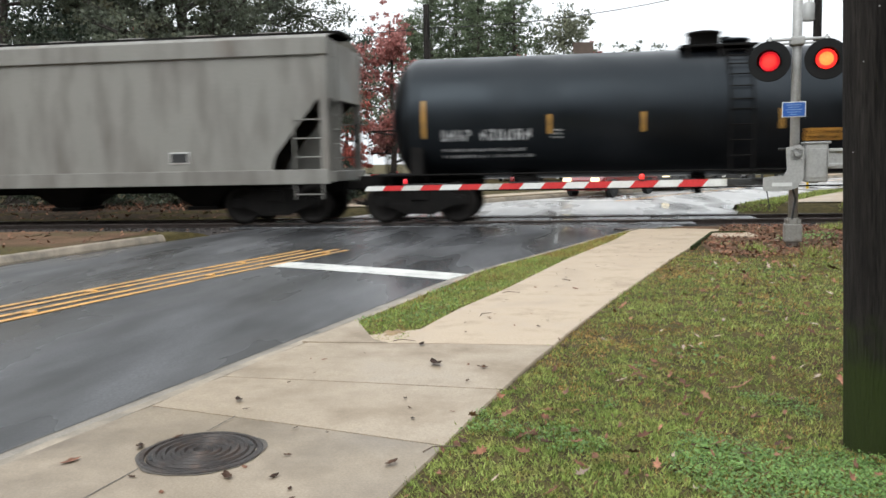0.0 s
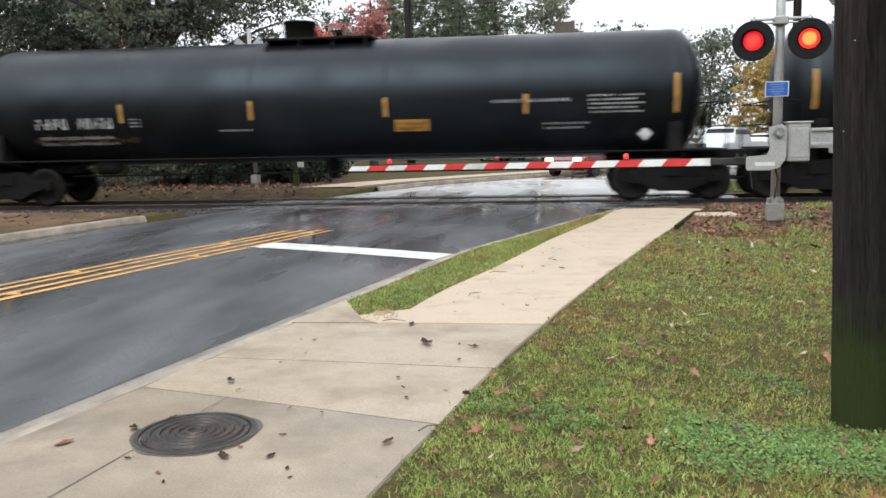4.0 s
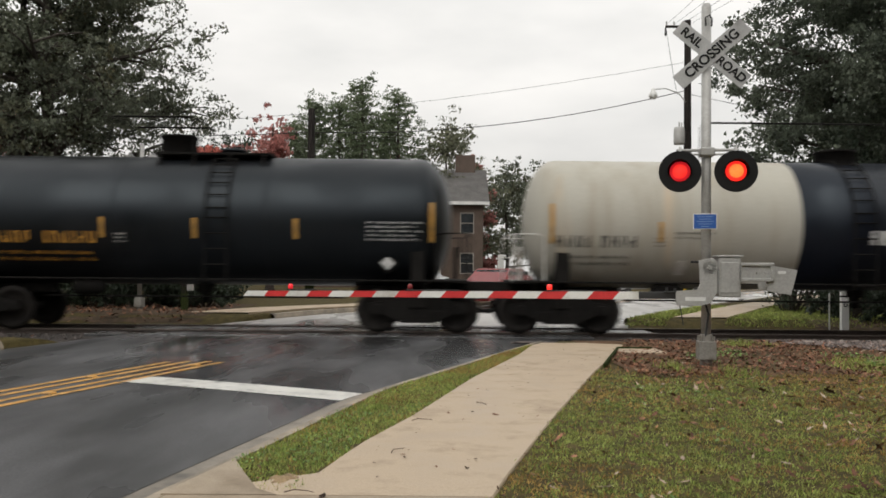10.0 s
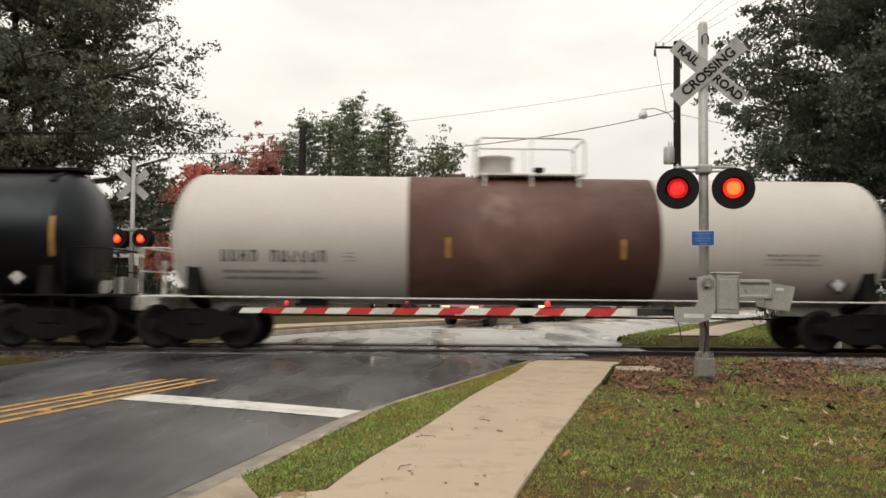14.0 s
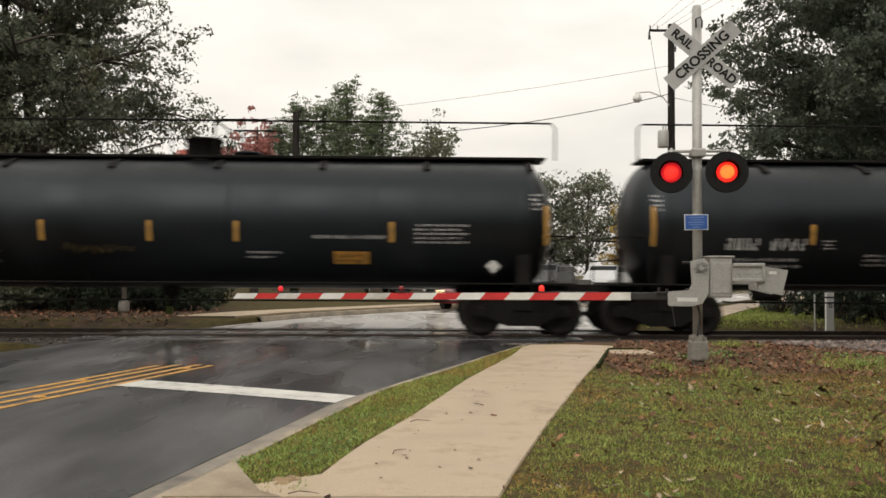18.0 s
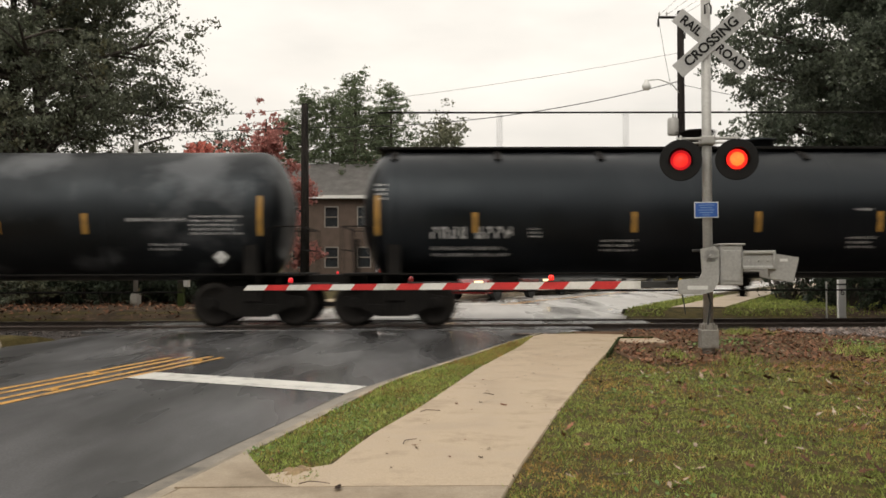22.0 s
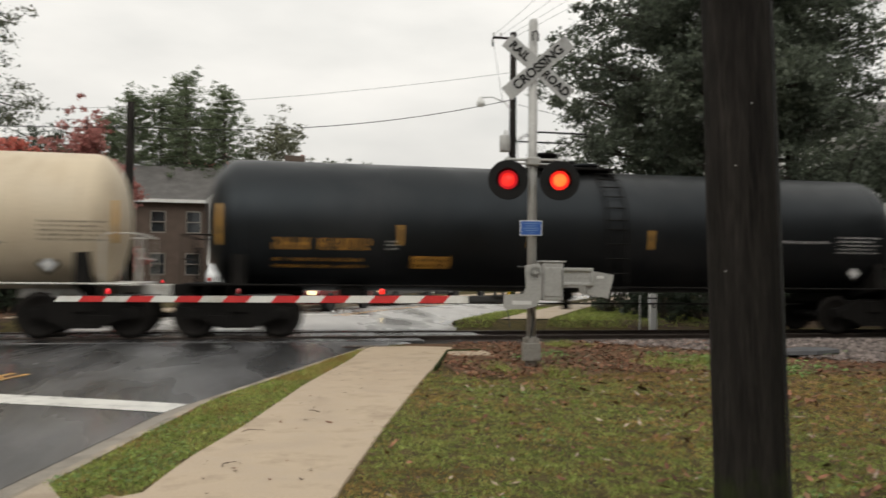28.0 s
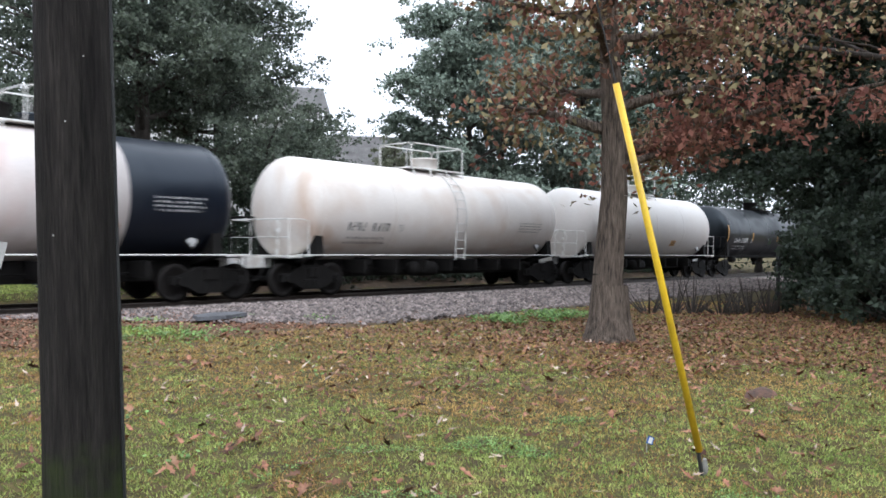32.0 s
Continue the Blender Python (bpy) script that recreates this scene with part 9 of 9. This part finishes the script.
x, y = lawn_points(9000, -1.2, 2.0, 6.0, 9.5, in_strip)
m = patchy(1.8, 0.15, 5)(x, y)
rounds(x[m], y[m], 0.008, CLOVER, "clover in the strip beside the sidewalk", "clover")
x, y = lawn_points(7000, 5.4, 9.2, 10.4, 13.9, right_of_walk)
m = (np.hypot((x - 7.4) * 0.9, y - 12.2) < 1.1 * rng.random(len(x)) ** 0.5 + 0.3 * np.sin(x * 7)) & patchy(1.9, -0.1, 61)(x, y)
rounds(x[m], y[m], 0.02, CLOVER, "low green weeds by the gravel", "weeds", up=0.08)
x, y = lawn_points(2600, 12.3, 15.2, 9.3, 10.5, right_of_walk)
m = patchy(1.6, -0.05, 63)(x, y)
rounds(x[m], y[m], 0.024, CLOVER, "low green weeds behind the oak", "weeds", up=0.12)
x, y = lawn_points(60000, 3.0, 9.5, 10.8, 16.4, right_of_walk)
m = ((np.hypot((x - 6.9) * 0.8, (y - 12.6) * 0.7) < 0.9 * rng.random(len(x)) ** 0.5) | (np.hypot(x - 4.25, y - 11.9) < 0.45 * rng.random(len(x)) ** 0.5) | (np.hypot(x - 3.7, y - 12.3) < 0.4 * rng.random(len(x)) ** 0.5) | (np.hypot(x - 5.9, y - 15.8) < 0.5 * rng.random(len(x)) ** 0.5)) & patchy(2.4, -0.1, 66)(x, y)
blades(x[m], y[m], 0.13, 0.008, BLADE, "rank green grass tufts in the leaf litter")
x, y = lawn_points(9000, 3.2, 11.0, 11.4, 14.6, right_of_walk)
m = patchy(0.9, 0.3, 9)(x, y)
rounds(x[m], y[m], 0.016, CLOVER, "low green weeds by the signal foot", "weeds", up=0.07)


def leaf_litter(x, y, size, mat, label, lift=0.03, base=None, simple=False):
    """Curled, lobed fallen leaves."""
    n = len(x)
    z = (heights(x, y) if base is None else base) + lift * rng.uniform(0.5, 1.5, n)
    a = rng.uniform(0, 2 * np.pi, n)
    s = size * rng.uniform(0.55, 1.3, n)
    shape = ((1.0, 0.05), (0.62, 0.2), (0.68, 0.55), (0.25, 0.26), (-0.05, 0.62), (-0.3, 0.22), (-0.9, 0.12), (-1.25, 0.0), (-0.85, -0.1), (-0.35, -0.2), (-0.1, -0.55), (0.2, -0.24), (0.6, -0.5), (0.6, -0.15))
    if simple:
        shape = ((1.0, 0.0), (0.5, 0.4), (-0.1, 0.5), (-0.9, 0.1), (-0.5, -0.35), (0.3, -0.45))
    tilt = rng.normal(0, 0.38, (n, 2))
    curl = rng.uniform(-0.3, 1.6, n) / size * 0.02
    lop = rng.uniform(0.55, 1.0, n)
    v = []
    for u, w in shape:
        wl = w * lop
        dx = s * (u * np.cos(a) - wl * np.sin(a))
        dy = s * (u * np.sin(a) + wl * np.cos(a))
        v.append(np.stack([x + dx, y + dy, z + dx * tilt[:, 0] + dy * tilt[:, 1] + curl * s * (w * w + 0.3 * u * u)], 1))
    return flat_mesh("fallen_leaves", np.stack(v, 1).reshape(-1, 3), len(shape), mat, label)


x, y = lawn_points(10000, 0.2, 16.0, 2.0, 12.5, right_of_walk)
k = patchy(1.2, -0.05, 33)(x, y) | (x > 6) & (y > 6)
leaf_litter(x[k], y[k], 0.013, FALLEN, "crumbs of dead leaf in the lawn", lift=0.02, simple=True)
x, y = lawn_points(900, 2.5, 12.0, 2.5, 11.0, lambda x, y: right_of_walk(x, y) & patchy(0.8, 0.1, 40)(x, y))
leaf_litter(x, y, 0.06, FALLEN, "large curled brown leaves lying on the lawn", lift=0.042)
x, y = lawn_points(5600, 0.2, 14.0, 2.5, 12.5, lambda x, y: right_of_walk(x, y) & (patchy(0.9, 0.12, 70)(x, y) | (rng.random(len(x)) < 0.22)))
leaf_litter(x, y, 0.038, FALLEN, "brown fallen leaves scattered over the lawn", lift=0.036)
leaf_litter(*leaf_later, 0.016, FALLEN, "crumbs of dead leaf in the strip", lift=0.025, simple=True)
x, y = lawn_points(15000, 0.2, 9.0, 2.0, 11.0, lambda x, y: right_of_walk(x, y) & thinning(x, y) & patchy(2.2, -0.2, 90)(x, y))
leaf_litter(x, y, 0.011, CRUMB, "dark crumbs of rotten leaf in the lawn", lift=0.022, simple=True)
x, y = lawn_points(600, 0.2, 14.0, 2.5, 12.5, right_of_walk)
leaf_litter(x, y, 0.035, FALLEN_PALE, "pale curled fallen leaves on the lawn")
x, y = lawn_points(115000, 3.0, 24.0, 2.0, 16.8, lambda x, y: right_of_walk(x, y) & ((y > 11.6 + 0.4 * np.sin(x * 1.7)) & (x < 10) & (rng.random(len(x)) < 0.8) | (rng.random(len(x)) < 0.75 * np.exp(-(((x - 12.6) * 0.55) ** 2 + (y - 7.7) ** 2) / 6.0)) & (y < 12) | (x > 9.5 + 1.2 * np.sin(y * 2)) & (y < 8.5) & (rng.random(len(x)) < 0.75) | (rng.random(len(x)) < 0.025) & (x > 4) & (y > 6) & (y < 12) | (np.abs(y - np.interp(x, (6.5, 7.6, 9.0, 12, 16), (12.6, 11.6, 10.6, 9.8, 9.5))) < 0.8 * rng.random(len(x)) ** 2) & (x > 6.2) & (x < 20)))
leaf_litter(x, y, 0.031, FALLEN, "brown leaf litter under the oak and by the railway", simple=True)
x, y = lawn_points(2500, 3.0, 24.0, 4.0, 16.5, lambda x, y: right_of_walk(x, y) & ((y > 12.8) & (x < 10) | (rng.random(len(x)) < 0.5 * np.exp(-(((x - 12.6) * 0.42) ** 2 + (y - 7.5) ** 2) / 9.0)) & (y < 12)))
leaf_litter(x, y, 0.038, FALLEN_PALE, "pale leaves in the litter")
x, y = lawn_points(1500, -30, -6.5, 10.0, 17.5, lambda x, y: x < xz_rows(LEFT_ROWS, y) - 0.3)
leaf_litter(x, y, 0.06, FALLEN, "brown leaf litter on the far verge")
x, y = lawn_points(4000, -26, -6.2, 23.4, 30.0, lambda x, y: x < xz_rows(LEFT_ROWS, y) - 0.3)
leaf_litter(x, y, 0.06, FALLEN, "brown leaf litter on the bank beyond the railway", lift=0.04, simple=True)

# single leaves on the sidewalk
shape = ((1.0, 0.0), (0.55, 0.3), (0.25, 0.55), (-0.25, 0.34), (-0.8, 0.22), (-1.0, 0.0), (-0.7, -0.24), (-0.2, -0.45), (0.2, -0.36), (0.6, -0.3))
leaf_meshes = []
for i in range(3):
    bm = bm_new()
    f = bm.faces.new([bm.verts.new((u * 0.05, w * 0.05, 0.02 * (w * w + 0.3 * u * u) * (1 + i))) for u, w in shape])
    bmesh.ops.poke(bm, faces=[f])
    me = part("fallen_leaf", bm, (FALLEN, WET_LEAF, WET_LEAF)[i]).data
    leaf_meshes.append(me)
for o in [o for o in bpy.data.objects if o.name.startswith("fallen_leaf") and "leaves" not in o.name]:
    bpy.data.objects.remove(o)
rnd = random.Random(21)
spots = [(0.04, 5.31, 1.5), (0.36, 5.24, 0.8), (-0.95, 4.4, 0.9), (-1.12, 3.6, 0.9), (-1.0, 3.75, 0.7), (-0.55, 3.28, 0.9), (0.1, 4.15, 0.5), (-0.35, 3.3, 0.6), (-1.35, 3.4, 1.0), (0.12, 3.5, 0.8), (1.0, 8.6, 0.9), (-0.15, 5.9, 0.9)]
spots += [(rnd.uniform(-1.0, 0.3), rnd.uniform(3.0, 5.6), rnd.uniform(0.2, 0.5)) for _ in range(22)]
spots += [(lambda yy: (rnd.uniform(walk_left(yy) + 0.1, walk_right(yy) - 0.1), yy, rnd.uniform(0.2, 0.5)))(rnd.uniform(6.3, 15.0)) for _ in range(80)]
for lx, ly, s in spots:
    o = new("fallen_leaf", leaf_meshes[rnd.randrange(3)])
    o.matrix_basis = pose(lx, ly, 0.014, rnd.uniform(-8, 8), rnd.uniform(-8, 8), rnd.uniform(0, 360)) @ Matrix.Diagonal((s, s, s, 1))
    tagged(o, "curled brown fallen leaf lying on the sidewalk", "leaf", "fallen leaves on the sidewalk")
for lx, ly, a in ((0.35, 8.3, 20), (0.2, 7.1, 70), (-0.3, 6.0, 10), (0.9, 9.2, 130), (0.3, 3.7, 40)):
    bm = bm_new()
    tube(bm, [(-0.08, 0, 0.004), (-0.02, 0.015, 0.012), (0.05, 0.0, 0.006), (0.09, -0.03, 0.004)], 0.004, 5, 0.002)
    o = tagged(part("twig", bm, TWIG), "thin broken twig on the sidewalk", "twig", "twigs on the sidewalk")
    o.matrix_basis = pose(lx, ly, 0.014, 0, 0, a)

# ---- loose stones ----
def stones(n, where, size, label, seed, mat=STONE):
    r2 = np.random.default_rng(seed)
    x, y, z = where(r2, n)
    base = np.array([(1, 0, 0), (0, 1, 0), (-1, 0, 0), (0, -1, 0), (0, 0, 1), (0, 0, -1)], float)
    tri = ((0, 1, 4), (1, 2, 4), (2, 3, 4), (3, 0, 4), (1, 0, 5), (2, 1, 5), (3, 2, 5), (0, 3, 5))
    m = len(x)
    jit = base[None] * (0.7 + 0.6 * r2.random((m, 6, 1))) + r2.normal(0, 0.18, (m, 6, 3))
    a = r2.uniform(0, 6.28, m)
    c, s = np.cos(a)[:, None], np.sin(a)[:, None]
    p = np.stack([jit[..., 0] * c - jit[..., 1] * s, jit[..., 0] * s + jit[..., 1] * c, jit[..., 2] * 0.7], 2) * (size * r2.uniform(0.5, 1.4, (m, 1, 1))) + np.stack([x, y, z], 1)[:, None]
    idx = (np.array(tri)[None] + 6 * np.arange(m)[:, None, None]).reshape(-1, 3)
    me = bpy.data.meshes.new("loose_stones")
    me.from_pydata(p.reshape(-1, 3).tolist(), [], idx.tolist())
    me.materials.append(mat)
    me.update()
    return stuff(new("loose_stones", me), label)


def on_yard(r2, n):
    x = 6.5 + 34 * r2.random(n) ** 1.6
    y = r2.uniform(10.8, 18.3, n)
    lo = 16.6 - 5.2 * np.clip((x - 6.6) / 4.0, 0, 1)
    k = y > lo + r2.normal(0, 0.25, n)
    x, y = x[k], y[k]
    return x, y, 0.025 - 0.2 * np.clip((y - 16.5) / 1.8, 0, None)


def on_bed(r2, n):
    x = r2.uniform(-16, 34, n)
    y = TRACK_Y + r2.uniform(-3.4, -0.9, n)
    k = (x < -6.9) | (x > 4.6)
    x, y = x[k], y[k]
    return x, y, np.where(y < TRACK_Y - 2.3, -0.2 - 0.1 * (TRACK_Y - 2.3 - y), -0.185)


def at_walk_end(r2, n):
    x, y = r2.uniform(1.9, 6.5, n), 16.6 + np.abs(r2.normal(0, 0.55, n))
    return x, y, np.full(n, -0.02) - 0.1 * np.clip(y - 16.4, 0, 1.5)


stones(21000, on_yard, 0.05, "loose grey stones on the gravel shoulder", 1)
stones(5000, on_bed, 0.04, "oily ballast stones beside the rail, darkened for the train's shadow", 2, STONE_DARK)
stones(2200, at_walk_end, 0.025, "loose gravel at the end of the sidewalk", 3)


def motions():
    for car in TRAIN:
        x, y, z = car.matrix_basis.translation
        walk(car, [(t, pose(x - SPEED * t, y, z)) for t in (0.0, 8.0, 16.0, 24.0, 32.0)])


motions()
